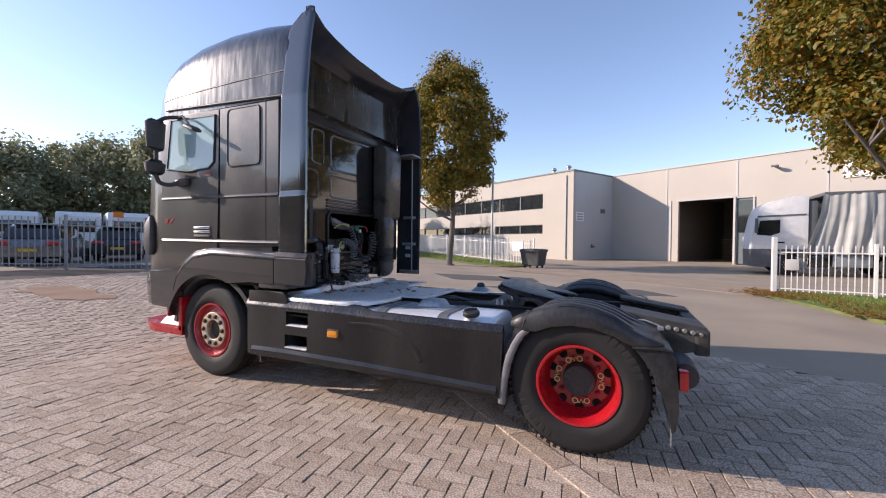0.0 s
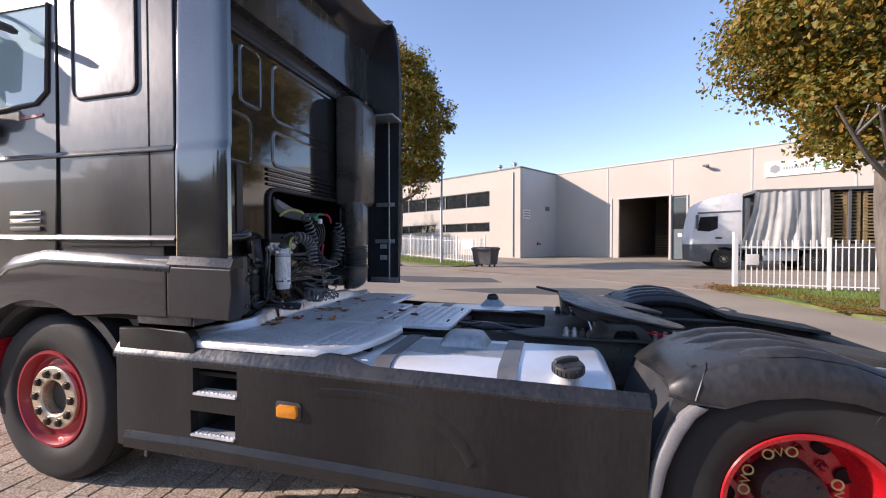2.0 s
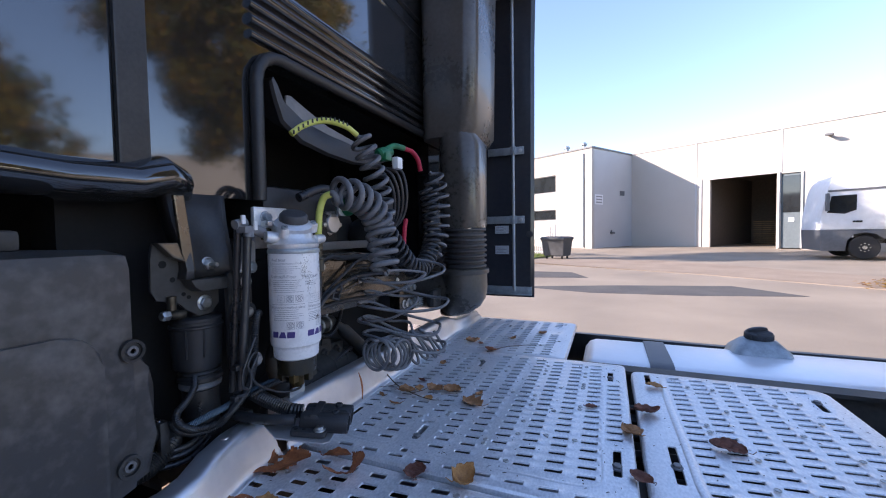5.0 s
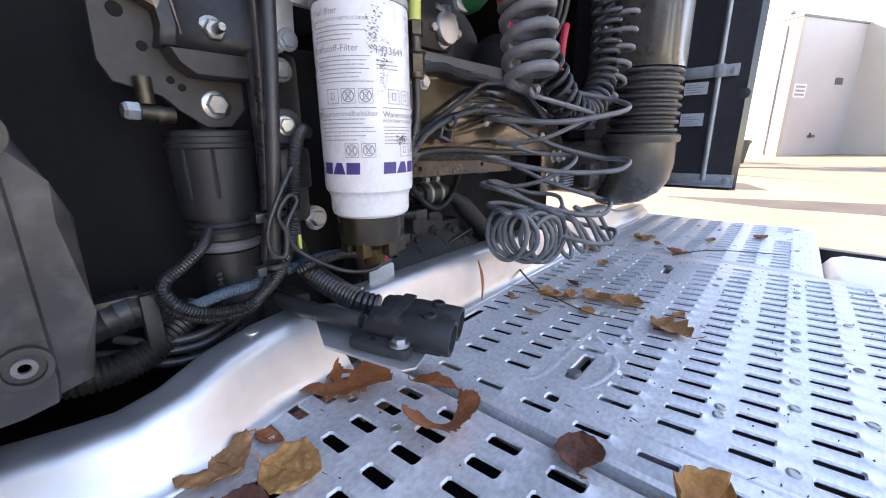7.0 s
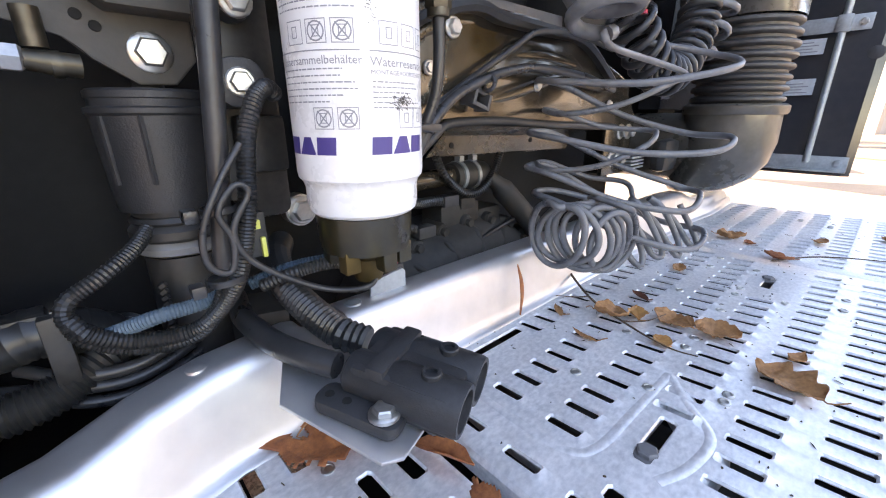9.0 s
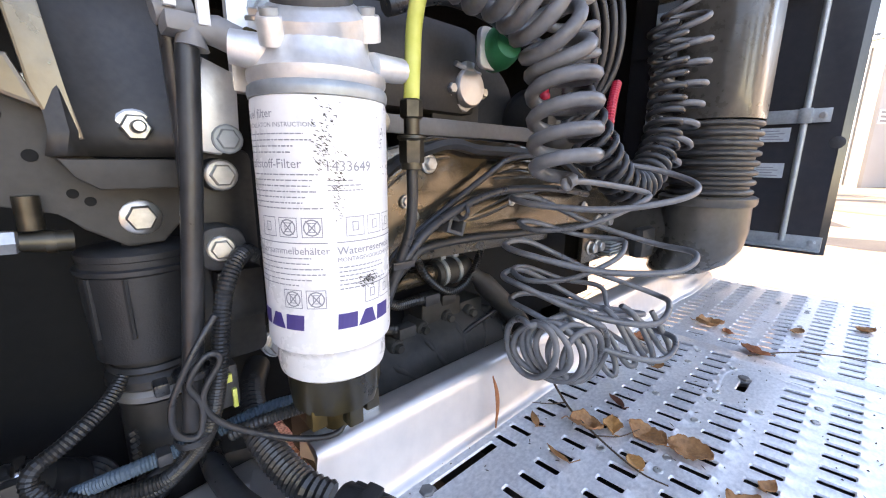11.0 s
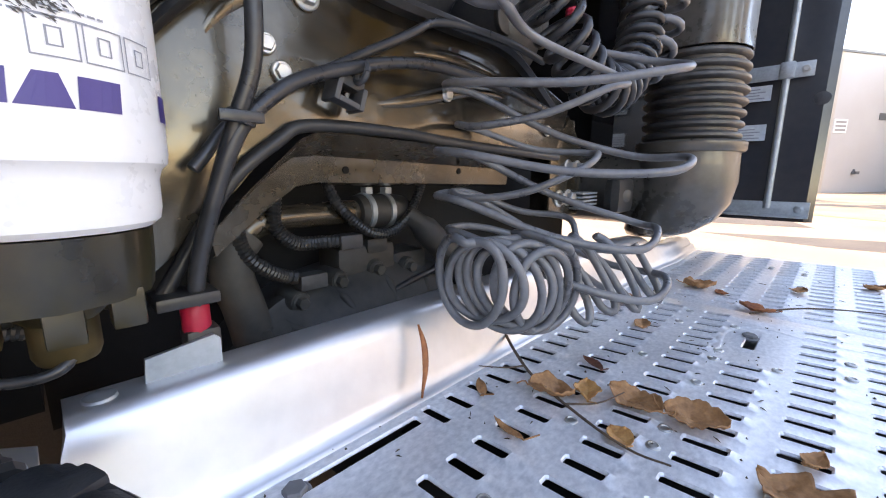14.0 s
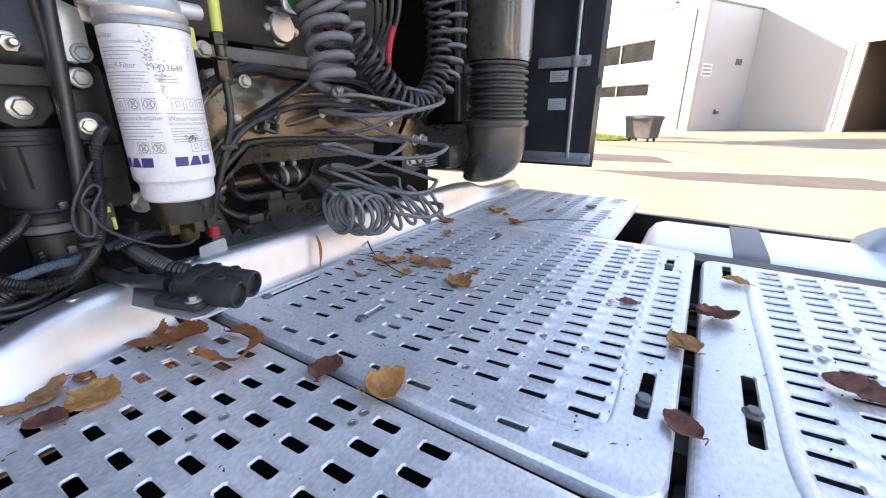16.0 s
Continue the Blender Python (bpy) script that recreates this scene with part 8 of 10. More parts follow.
hose("cable_elbow", [(1.030, -0.684, 1.036), (1.028, -0.690, 1.047), (1.026, -0.686, 1.060), (1.020, -0.666, 1.070), (1.005, -0.640, 1.084), (0.98, -0.62, 1.10)], 0.0062, "conduit", "black plastic cable elbow", None, 8, 12, 0.14, 0.0034)
hose("conduit", [(1.06, -0.560, 1.045), (1.075, -0.535, 1.056), (1.085, -0.505, 1.060), (1.08, -0.47, 1.05)], 0.0056, "conduit", "", None, 8, 14, 0.16, 0.0032)
hose("drain_hose", [(1.045, -0.566, 1.044), (1.05, -0.545, 1.050), (1.055, -0.52, 1.054), (1.06, -0.495, 1.054)], 0.0058, "hose_blue", "", None, 8, 12, 0.16, 0.0030)
for k, dz in enumerate((0.0, 0.012, -0.014)):
    hose("air_line", [(0.98, -0.75 + 0.02 * k, 0.985 + dz), (1.0, -0.70, 0.975 + dz), (1.01, -0.655, 0.972 + dz), (0.99, -0.60, 0.985 + dz), (0.96, -0.56, 1.0 + dz)], 0.0055, "cable")
hose("drain_hose", [(1.02, -0.67, 1.022), (1.035, -0.635, 1.033), (1.035, -0.605, 1.034), (1.04, -0.585, 1.040)], 0.0062, "hose_blue", "blue grey ribbed hose", None, 8, 12, 0.14, 0.0028)
hose("wire", [(1.085, -0.566, 1.17), (1.09, -0.585, 1.145), (1.09, -0.602, 1.11), (1.09, -0.602, 1.084), (1.09, -0.588, 1.076), (1.09, -0.583, 1.10), (1.09, -0.590, 1.122), (1.09, -0.576, 1.141), (1.09, -0.567, 1.134), (1.09, -0.582, 1.106), (1.09, -0.568, 1.076), (1.10, -0.52, 1.044), (1.12, -0.485, 1.043), (1.11, -0.47, 1.06)], 0.0027, "cable", "thin dark looped wire", None, 8, 8)
for z, y in ((1.118, -0.585), (1.06, -0.59)):
    b = BM()
    lathe(b, [(0.0135, 0), (0.0145, 0.001), (0.0145, 0.005), (0.0135, 0.006)], n=18, m=axis_pose((1.068, y + 0.002, z), (0, -0.08, 1)), caps=False)
    box(b, 1.07, 1.084, y - 0.026, y - 0.016, z - 0.003, z + 0.007, 0.002)
    tp("cable_tie", b, M["cable"], "", 40)
b = BM()
box(b, 1.03, 1.06, -0.572, -0.548, 1.072, 1.112, 0.003)
yc = tp("connector_block", b, M["plastic"], "black connector block", 40)
b = BM()
box(b, 1.058, 1.0635, -0.555, -0.551, 1.072, 1.090, 0.001)
box(b, 1.0605, 1.064, -0.564, -0.554, 1.098, 1.106, 0.001)
tp("connector_tag", b, M["yellow"], "yellow connector tag", 40, yc)
hose("air_hose", [(0.98, -0.80, 0.975), (1.0, -0.755, 0.972), (1.0, -0.715, 0.975), (0.99, -0.68, 0.99), (0.96, -0.65, 1.0)], 0.016, "conduit", "thick ribbed hose", None, 8, 22, 0.16, 0.0055)
hose("air_hose", [(0.97, -0.80, 1.005), (0.985, -0.74, 1.022), (0.985, -0.705, 1.025), (0.97, -0.67, 1.0)], 0.021, "conduit", "", None, 8, 24, 0.05, 0.012)
b = BM()
lathe(b, [(0.024, 0), (0.0255, 0.002), (0.0255, 0.006), (0.024, 0.008)], n=24, m=axis_pose((0.985, -0.705, 1.024), (0, 1, -0.1)), caps=False)
tp("hose_ring", b, M["chrome"], "bright hose ring", 40)
b = BM()
box(b, 0.975, 1.0, -0.745, -0.695, 1.028, 1.045, 0.004)
box(b, 1.0, 1.012, -0.708, -0.692, 0.985, 1.045, 0.003)
tp("hose_bracket", b, M["satin"], "", 40)
b = BM()
prism(b, [(0.94, -0.60), (1.02, -0.56), (1.03, -0.53), (0.97, -0.53)], "z", 0.955, 1.0)
tp("foot_bracket", b, M["chassis"], "", None)

# plug on an aluminium bracket, resting over the near upstand
pm = Matrix.Translation((1.202, -0.500, 0.996)) @ Matrix.Rotation(radians(25), 4, "Z") @ Euler((0, radians(6), 0)).to_matrix().to_4x4() @ Matrix.Scale(0.89, 4)
b = BM()
prism(b, [(-0.092, -0.064), (0.012, -0.074), (0.024, -0.062), (0.026, -0.02), (-0.03, 0.02), (-0.12, 0.06), (-0.17, 0.025)], "z", -0.022, -0.0185, 0.001, pm)
plugb = tp("plug_bracket", b, M["alu_lip"], "bent aluminium plug bracket", None)
b = BM()
for dy in (-0.019, 0.021):
    lathe(b, [(0.017, -0.052), (0.020, -0.048), (0.0205, -0.01), (0.0225, -0.006), (0.0225, 0.050), (0.0215, 0.054), (0.0175, 0.054), (0.0165, 0.02), (0.0001, 0.02)], n=24, m=pm @ Matrix.Translation((0, dy, 0.002)) @ Matrix.Rotation(radians(90), 4, "Y"))
box(b, -0.044, 0.046, -0.036, 0.038, -0.017, 0.0195, 0.005, pm)
box(b, -0.03, -0.012, -0.036, 0.038, -0.021, 0.024, 0.004, pm)
for u, v in ((0.022, -0.018), (0.022, 0.02)):
    lathe(b, [(0.0085, 0.018), (0.0085, 0.027), (0.0075, 0.028), (0.005, 0.028), (0.005, 0.025), (0.0001, 0.025)], n=18, m=pm @ Matrix.Translation((u, v, 0)))
prism(b, rounded(-0.066, 0.012, -0.058, -0.030, 0.010, 4), "z", -0.018, -0.006, 0.003, pm)
plug = tp("trailer_plug", b, M["plug_plastic"], "black twin trailer plug", 40)
b = BM()
hexbolt(b, pm @ Vector((-0.004, -0.045, -0.006)), (0, 0.05, 1), 0.0085, 0.008)
tp("bolt", b, M["zinc"], "", 30, plug)
b = BM()
for u in (-0.055, -0.038):
    lathe(b, [(0.004, -0.0055), (0.0039, -0.0050), (0.0001, -0.0050)], n=12, m=pm @ Matrix.Translation((u, -0.046, 0)))
tp("plug_hole", b, M["shade_black"], "", 40, plug)
hose("plug_cable", [(0.95, -0.50, 1.048), (1.0, -0.524, 1.045), (1.05, -0.535, 1.036), (1.09, -0.532, 1.024), (1.125, -0.522, 1.012), (1.148, -0.508, 1.006)], 0.0135, "conduit", "thick ribbed plug cable", plug, 8, 14, 0.15, 0.0055)
hose("plug_cable", [(0.96, -0.56, 1.0), (1.03, -0.572, 1.006), (1.09, -0.568, 1.006), (1.135, -0.555, 1.006), (1.158, -0.542, 1.004)], 0.0105, "cable", "", plug)

# yellow sleeve and fittings right of the filter
hose("yellow_sleeve", [(1.0745, -0.359, 1.352), (1.076, -0.358, 1.395), (1.080, -0.358, 1.43), (1.093, -0.357, 1.462), (1.112, -0.352, 1.472)], 0.0085, "yellow", "lime yellow hose sleeve")
b = BM()
for k in range(7):
    m = axis_pose(Vector((1.0752, -0.3585, 1.372 + 0.012 * k)), (0.03, 0.02, 1))
    box(b, 0.0078, 0.0086, -0.003, 0.003, -0.0008, 0.0008, 0, m @ Matrix.Rotation(radians(-40), 4, "Z"))
    box(b, 0.0078, 0.0086, -0.0008, 0.0008, 0.002, 0.006, 0, m @ Matrix.Rotation(radians(-40 + 8 * (k % 2)), 4, "Z"))
tp("sleeve_print", b, M["cable"], "", None)
for k in range(13):
    b = BM()
    t0 = Vector((0.985, -0.345, 1.632)).lerp(Vector((1.045, -0.20, 1.680)), k / 12) + Vector((0.0085, 0, 0.029 * math.sin(math.pi * (k + 0.5) / 13)))
    box(b, 0.0, 0.002, -0.0022, 0.0022, -0.005, 0.005, 0, Matrix.Translation(t0))
    tp("sleeve_print", b, M["cable"], "", None)
b = BM()
FT = (1.0745, -0.359, 0)
lathe(b, [(0.0100, 1.334), (0.0122, 1.336), (0.0122, 1.352), (0.0100, 1.354)], FT, 6)
lathe(b, [(0.0085, 1.318), (0.0085, 1.336)], FT, 16)
lathe(b, [(0.0125, 1.317), (0.0155, 1.3165), (0.0160, 1.314), (0.0125, 1.311)], FT, 20)
lathe(b, [(0.0125, 1.288), (0.0137, 1.290), (0.0137, 1.313), (0.0125, 1.314)], FT, 6)
lathe(b, [(0.0112, 1.281), (0.0118, 1.282), (0.0118, 1.289)], FT, 18)
ftg = tp("hose_fitting", b, M["bronze"], "olive grey bulkhead fitting", 30)
hose("air_line", [(1.0745, -0.359, 1.282), (1.0747, -0.359, 1.245), (1.072, -0.362, 1.210), (1.066, -0.373, 1.175), (1.058, -0.385, 1.135), (1.049, -0.396, 1.095), (1.042, -0.403, 1.062), (1.035, -0.4055, 1.025)], 0.0062, "cable", "black air line with tape")
hose("air_line", [(1.058, -0.392, 1.115), (1.064, -0.378, 1.155), (1.066, -0.362, 1.180), (1.062, -0.325, 1.208), (1.056, -0.272, 1.228), (1.054, -0.21, 1.244), (1.052, -0.14, 1.250), (1.05, -0.02, 1.245), (1.04, 0.1, 1.23)], 0.0060, "cable")
hose("air_line", [(1.05, -0.40, 1.14), (1.045, -0.35, 1.19), (1.045, -0.20, 1.272), (1.05, -0.15, 1.296), (1.055, -0.05, 1.30), (1.06, 0.04, 1.29)], 0.0046, "cable")
hose("air_line", [(1.03, -0.46, 1.20), (1.03, -0.42, 1.245), (1.035, -0.395, 1.268), (1.05, -0.375, 1.275)], 0.006, "cable")
b = BM()
CL = Matrix.Translation((1.048, -0.270, 1.210)) @ Matrix.Rotation(radians(-18), 4, "X")
box(b, -0.014, 0.002, -0.016, 0.015, 0.004, 0.014, 0.002, CL)
box(b, -0.014, 0.010, -0.016, -0.011, -0.014, 0.006, 0.001, CL)
box(b, -0.014, 0.010, 0.010, 0.015, -0.014, 0.006, 0.001, CL)
box(b, -0.006, 0.010, -0.011, 0.010, -0.014, -0.009, 0.001, CL)
tube(b, [CL @ Vector((0.010 + 0.0085 * math.cos(t), 0.004, 0.017 + 0.0085 * math.sin(t))) for t in [2 * math.pi * k / 14 for k in range(15)]], 0.003, 6)
tp("cable_clip", b, M["plastic"], "black cable clip", 40)
b = BM()
lathe(b, [(0.0095, 0), (0.0105, 0.001), (0.0105, 0.007), (0.0095, 0.008)], n=14, m=axis_pose((1.067, -0.372, 1.172), (0.1, 0.35, 1)), caps=False)
box(b, 1.073, 1.078, -0.388, -0.358, 1.172, 1.180, 0.0015)
tp("cable_tie", b, M["cable"], "", 40)
b = BM()
box(b, 1.022, 1.045, -0.415, -0.391, 1.000, 1.02, 0.004)
box(b, 1.015, 1.050, -0.432, -0.390, 1.040, 1.050, 0.003)
tp("sensor", b, M["satin"], "", 40)
b = BM()
lathe(b, [(0.0095, 1.018), (0.010, 1.021), (0.010, 1.036), (0.0085, 1.039)], (1.035, -0.4055, 0), 14)
tp("red_clip", b, M["red_hose"], "small red clip", 40)
b = BM()
prism(b, [(-0.445, 0.975), (-0.394, 0.975), (-0.394, 1.012), (-0.398, 1.016), (-0.442, 1.010)], "x", 1.046, 1.050)
tp("tab", b, M["galv"], "grey metal tab", None)

b = BM()
prism(b, rounded(-0.419, -0.404, 1.322, 1.352, 0.003, 2), "x", 1.086, 1.091, 0.001)
tp("yellow_tag", b, M["yellow"], "bright yellow plastic tag", 40)

# socket with a silver flap, and its dark bracket
b = BM()
box(b, 0.914, 0.922, -0.196, -0.088, 1.345, 1.475, 0.003)
sb = tp("socket_bracket", b, M["chassis"], "black socket bracket", 40)
b = BM()
prism(b, [(-0.182, 1.398), (-0.180, 1.408), (-0.163, 1.440), (-0.155, 1.443), (-0.112, 1.430), (-0.091, 1.408), (-0.090, 1.399), (-0.130, 1.371), (-0.139, 1.370), (-0.146, 1.374)], "x", 0.922, 0.936, 0.004)
fl_ = tp("socket_flap", b, M["cast"], "silver socket flap", 40, sb)
b = BM()
lathe(b, [(0.031, 0.0), (0.031, 0.008), (0.028, 0.012), (0.010, 0.013)], n=28, m=axis_pose((0.936, -0.133, 1.408), (1, 0, 0)))
box(b, 0.936, 0.950, -0.150, -0.130, 1.432, 1.446, 0.003)
tp("flap_lid", b, M["alu_lip"], "pale round socket lid", 40, sb)
b = BM()
tube(b, [(0.944, -0.168, 1.440), (0.944, -0.112, 1.430)], 0.0045, 8)
tp("flap_hinge", b, M["zinc"], "", 40, sb)
bolt(sb, (0.936, -0.172, 1.403), (1, 0, 0), 0.0085, 0.010)
bolt(sb, (0.936, -0.098, 1.404), (1, 0, 0), 0.0075, 0.010)
b = BM()
lathe(b, [(0.030, -0.02), (0.032, 0.0), (0.028, 0.02), (0.022, 0.03)], n=24, m=axis_pose((0.985, -0.115, 1.462), (1, -0.3, 0.1)))
tp("green_coupling", b, M["green"], "green plastic coupling", 40)
b = BM()
prism(b, rounded(-0.155, -0.11, 1.43, 1.49, 0.012, 3), "x", 0.974, 0.984, 0.003)
tp("coupling_plate", b, M["cast"], "", 40)
hose("air_line", [(0.99, -0.33, 1.47), (1.0, -0.25, 1.50), (1.02, -0.18, 1.49), (1.03, -0.12, 1.47), (1.05, -0.06, 1.45)], 0.012, "cable")
b = BM()
box(b, 0.955, 0.965, -0.36, 0.06, 1.327, 1.352, 0.002)
cb_ = tp("cross_bar", b, M["strap"], "flat dark steel bar", 40)
bolt(cb_, (0.965, -0.326, 1.341), (1, 0, 0), 0.011, 0.010)

# rear engine cross member of pressed steel
b = BM()
outl = [(-0.43, 1.06), (-0.44, 1.18), (-0.41, 1.25), (-0.37, 1.30), (-0.28, 1.322), (-0.12, 1.318), (0.03, 1.295), (0.19, 1.250), (0.165, 1.200), (0.148, 1.168), (-0.142, 1.176), (-0.304, 1.180), (-0.330, 1.163), (-0.369, 1.128), (-0.40, 1.085)]
prism(b, outl, "x", 1.006, 1.026, 0.006)
cm = tp("rear_member", b, M["member"], "dusty brown black pressed cross member", 40)
b = BM()
lipp = [(1.028, -0.425, 1.045), (1.03, -0.40, 1.085), (1.032, -0.369, 1.132), (1.032, -0.330, 1.164), (1.032, -0.300, 1.179), (1.032, -0.2, 1.180), (1.03, -0.1, 1.174), (1.03, 0.148, 1.164)]
tube(b, spline(lipp, 5), 0.006, 8)
tp("member_lip", b, M["satin"], "", 60, cm)
b = BM()
under = [(-0.40, 1.075), (-0.355, 1.122), (-0.305, 1.168), (-0.285, 1.176), (-0.1, 1.170), (0.15, 1.160)]
inner = [(-0.36, 1.085), (-0.31, 1.128), (-0.268, 1.160), (-0.24, 1.164), (-0.06, 1.158), (0.16, 1.150)]
low_ = [(-0.355, 1.050), (-0.305, 1.092), (-0.262, 1.122), (-0.235, 1.126), (-0.06, 1.122), (0.16, 1.116)]
loft(b, [[(1.024, *p) for p in under], [(0.940, *p) for p in inner], [(0.922, y, z - 0.006) for y, z in inner], [(0.918, *p) for p in low_], [(0.90, y, z - 0.004) for y, z in low_]], close=False, caps=False)
tp("member_rail", b, M["member"], "brown black underside of the member", 40, cm)
for pts, r in (([(1.018, -0.40, 1.20), (1.019, -0.36, 1.262), (1.019, -0.30, 1.292), (1.019, -0.2, 1.300)], 0.010), ([(1.017, -0.26, 1.20), (1.018, -0.18, 1.215), (1.018, -0.05, 1.245), (1.018, 0.05, 1.235)], 0.012), ([(1.017, -0.22, 1.262), (1.019, -0.1, 1.272), (1.019, 0.03, 1.262)], 0.011)):
    b = BM()
    tube(b, spline(pts, 6), [r * (0.4 + 0.6 * math.sin(math.pi * min(0.98, max(0.02, k / (6 * (len(pts) - 1)))))) for k in range(6 * (len(pts) - 1) + 1)], 10)
    tp("member_bead", b, M["member"], "", 70, cm)
for y, z, r in ((-0.333, 1.241, 0.0078), (-0.321, 1.221, 0.0082), (-0.295, 1.287, 0.0112), (-0.120, 1.230, 0.0082), (0.115, 1.205, 0.008)):
    bolt(cm, (1.027, y, z), (1, 0, 0), r * 0.82, r * 0.8)
b = BM()
fl2 = spline([(1.03, -0.44, 1.19), (1.032, -0.405, 1.240), (1.034, -0.357, 1.283), (1.034, -0.296, 1.306), (1.034, -0.254, 1.312), (1.034, -0.211, 1.306), (1.034, -0.113, 1.304), (1.032, 0.0, 1.298), (1.03, 0.12, 1.24)], 6)
loft(b, [[p + Vector((-0.02, 0, 0.008)), p + Vector((0.006, 0, 0.007)), p + Vector((0.010, 0, 0.0)), p + Vector((0.006, 0, -0.006)), p + Vector((-0.02, 0, -0.007))] for p in fl2], close=False, caps=False)
tp("member_flange", b, M["satin"], "black rolled flange of the cross member", 50, cm)
for y in (-0.196, 0.02):
    b = BM()
    lathe(b, [(0.005, 0), (0.0048, 0.001), (0.0001, 0.001)], n=12, m=axis_pose((0.921, y, 1.141), (1, 0, 0)))
    tp("member_hole", b, M["shade_black"], "", 50, cm)
b = BM()
prism(b, [(0.235, 1.05), (0.36, 1.05), (0.375, 1.18), (0.30, 1.25), (0.235, 1.17)], "x", 0.958, 0.970, 0.004)
box(b, 0.90, 0.96, 0.27, 0.35, 1.05, 1.25, 0.01)
sp2 = tp("spring_bracket", b, M["member"], "brown steel bracket with paired bolts", 40)
for y, z in ((0.272, 1.087), (0.310, 1.087), (0.303, 1.149), (0.343, 1.148)):
    bolt(sp2, (0.970, y, z), (1, 0, 0), 0.013, 0.016)
b = BM()
for k in range(5):
    box(b, 0.965, 1.0, 0.32, 0.39, 1.062 + 0.008 * k, 1.066 + 0.008 * k, 0.001)
tp("fins", b, M["galv"], "", None, sp2)
# gearbox top, pipes
b = BM()
GY = -0.14
bell = [2 * math.pi * q / 40 for q in range(40)]
rings = [[(x - 0.035, GY + 0.235 * s_ * math.cos(t), 0.835 + 0.165 * s_ * math.sin(t)) for t in bell] for x, s_ in ((0.74, 1.0), (0.90, 1.0), (0.905, 1.05), (0.925, 1.05), (0.93, 1.0), (0.955, 0.93), (0.975, 0.80), (0.985, 0.6))]
loft(b, rings)
gb_ = tp("gearbox", b, M["chassis"], "dusty dark gearbox bell housing", 50)
for k in range(11):
    a = radians(12 + 15.6 * k)
    p = (0.890, GY + 0.232 * math.cos(a), 0.835 + 0.163 * math.sin(a))
    b = BM()
    lathe(b, [(0.015, -0.03), (0.015, 0.012), (0.013, 0.016)], n=14, m=axis_pose(p, (1, 0, 0)))
    lug = tp("gearbox_lug", b, M["chassis"], "", 40, gb_)
    b = BM()
    hexbolt(b, (p[0] + 0.015, p[1], p[2]), (1, 0, 0), 0.0085, 0.012)
    tp("bolt", b, M["chassis"], "", 30, lug)
for k in range(7):
    a = radians(25 + 21 * k)
    b = BM()
    ca, sa = math.cos(a), math.sin(a)
    tube(b, [(0.895, GY + 0.225 * ca, 0.835 + 0.158 * sa), (0.927, GY + 0.208 * ca, 0.835 + 0.146 * sa), (0.950, GY + 0.15 * ca, 0.835 + 0.105 * sa)], [0.006, 0.006, 0.004], 6)
    tp("gearbox_rib", b, M["chassis"], "", 60, gb_)
for bx in ((0.84, 0.90, -0.20, -0.10, 0.98, 1.035), (0.85, 0.905, -0.155, -0.115, 1.02, 1.045), (0.83, 0.895, -0.10, -0.03, 0.97, 1.015)):
    b = BM()
    box(b, *bx, 0.01)
    tp("gearbox_cover", b, M["chassis"], "", 40, gb_)
hose("coolant_pipe", [(0.87, -0.05, 1.078), (0.875, -0.14, 1.082), (0.88, -0.205, 1.082), (0.885, -0.27, 1.082), (0.888, -0.305, 1.074), (0.890, -0.328, 1.052)], 0.0165, "member", "brown metal coolant pipe", None, 8, 16)
b = BM()
tube(b, [(0.872, -0.068, 1.078), (0.875, -0.09, 1.080), (0.877, -0.15, 1.081), (0.878, -0.158, 1.081)], [0.024, 0.026, 0.026, 0.024], 20)
tp("pipe_sleeve", b, M["chassis"], "dusty rubber pipe sleeve", 60)
hose("coolant_hose", [(0.888, -0.315, 1.066), (0.891, -0.332, 1.045), (0.893, -0.333, 1.015), (0.893, -0.325, 0.985), (0.893, -0.318, 0.95), (0.893, -0.312, 0.90)], 0.0235, "chassis", "thick dusty grey coolant hose", None, 8, 18)
for p, d, r_ in (((0.875, -0.098, 1.080), (0.05, -1, 0), 0.0280), ((0.877, -0.135, 1.081), (0.05, -1, 0), 0.0280)):
    b = BM()
    lathe(b, [(r_ - 0.002, 0), (r_, 0.001), (r_, 0.009), (r_ - 0.002, 0.010)], n=22, m=axis_pose(p, d))
    box(b, -0.006, 0.008, -0.006, 0.006, r_ - 0.002, r_ + 0.008, 0.001, Matrix.Translation(p))
    tp("hose_clamp", b, M["galv"], "worn steel hose clamp", 40)
hose("conduit", [(0.90, -0.315, 1.105), (0.905, -0.328, 1.08), (0.91, -0.322, 1.045), (0.905, -0.29, 1.018), (0.90, -0.262, 1.006)], 0.0085, "conduit", "", None, 8, 10, 0.2, 0.005)
hose("conduit", [(0.90, -0.282, 1.11), (0.905, -0.285, 1.075), (0.905, -0.262, 1.052), (0.90, -0.225, 1.048), (0.90, -0.20, 1.046)], 0.0085, "conduit", "", None, 8, 10, 0.2, 0.005)
hose("conduit", [(0.90, -0.215, 1.128), (0.905, -0.195, 1.09), (0.91, -0.155, 1.056), (0.91, -0.115, 1.052), (0.905, -0.075, 1.075), (0.90, -0.045, 1.12)], 0.007, "conduit", "", None, 8, 10, 0.2, 0.005)
b = BM()
box(b, 0.89, 0.915, -0.262, -0.225, 0.990, 1.010, 0.003)
tp("connector_block", b, M["plastic"], "", 40)
b = BM()
box(b, 0.885, 0.91, -0.20, -0.165, 1.034, 1.054, 0.003)
tp("connector_block", b, M["plastic"], "", 40)
b = BM()
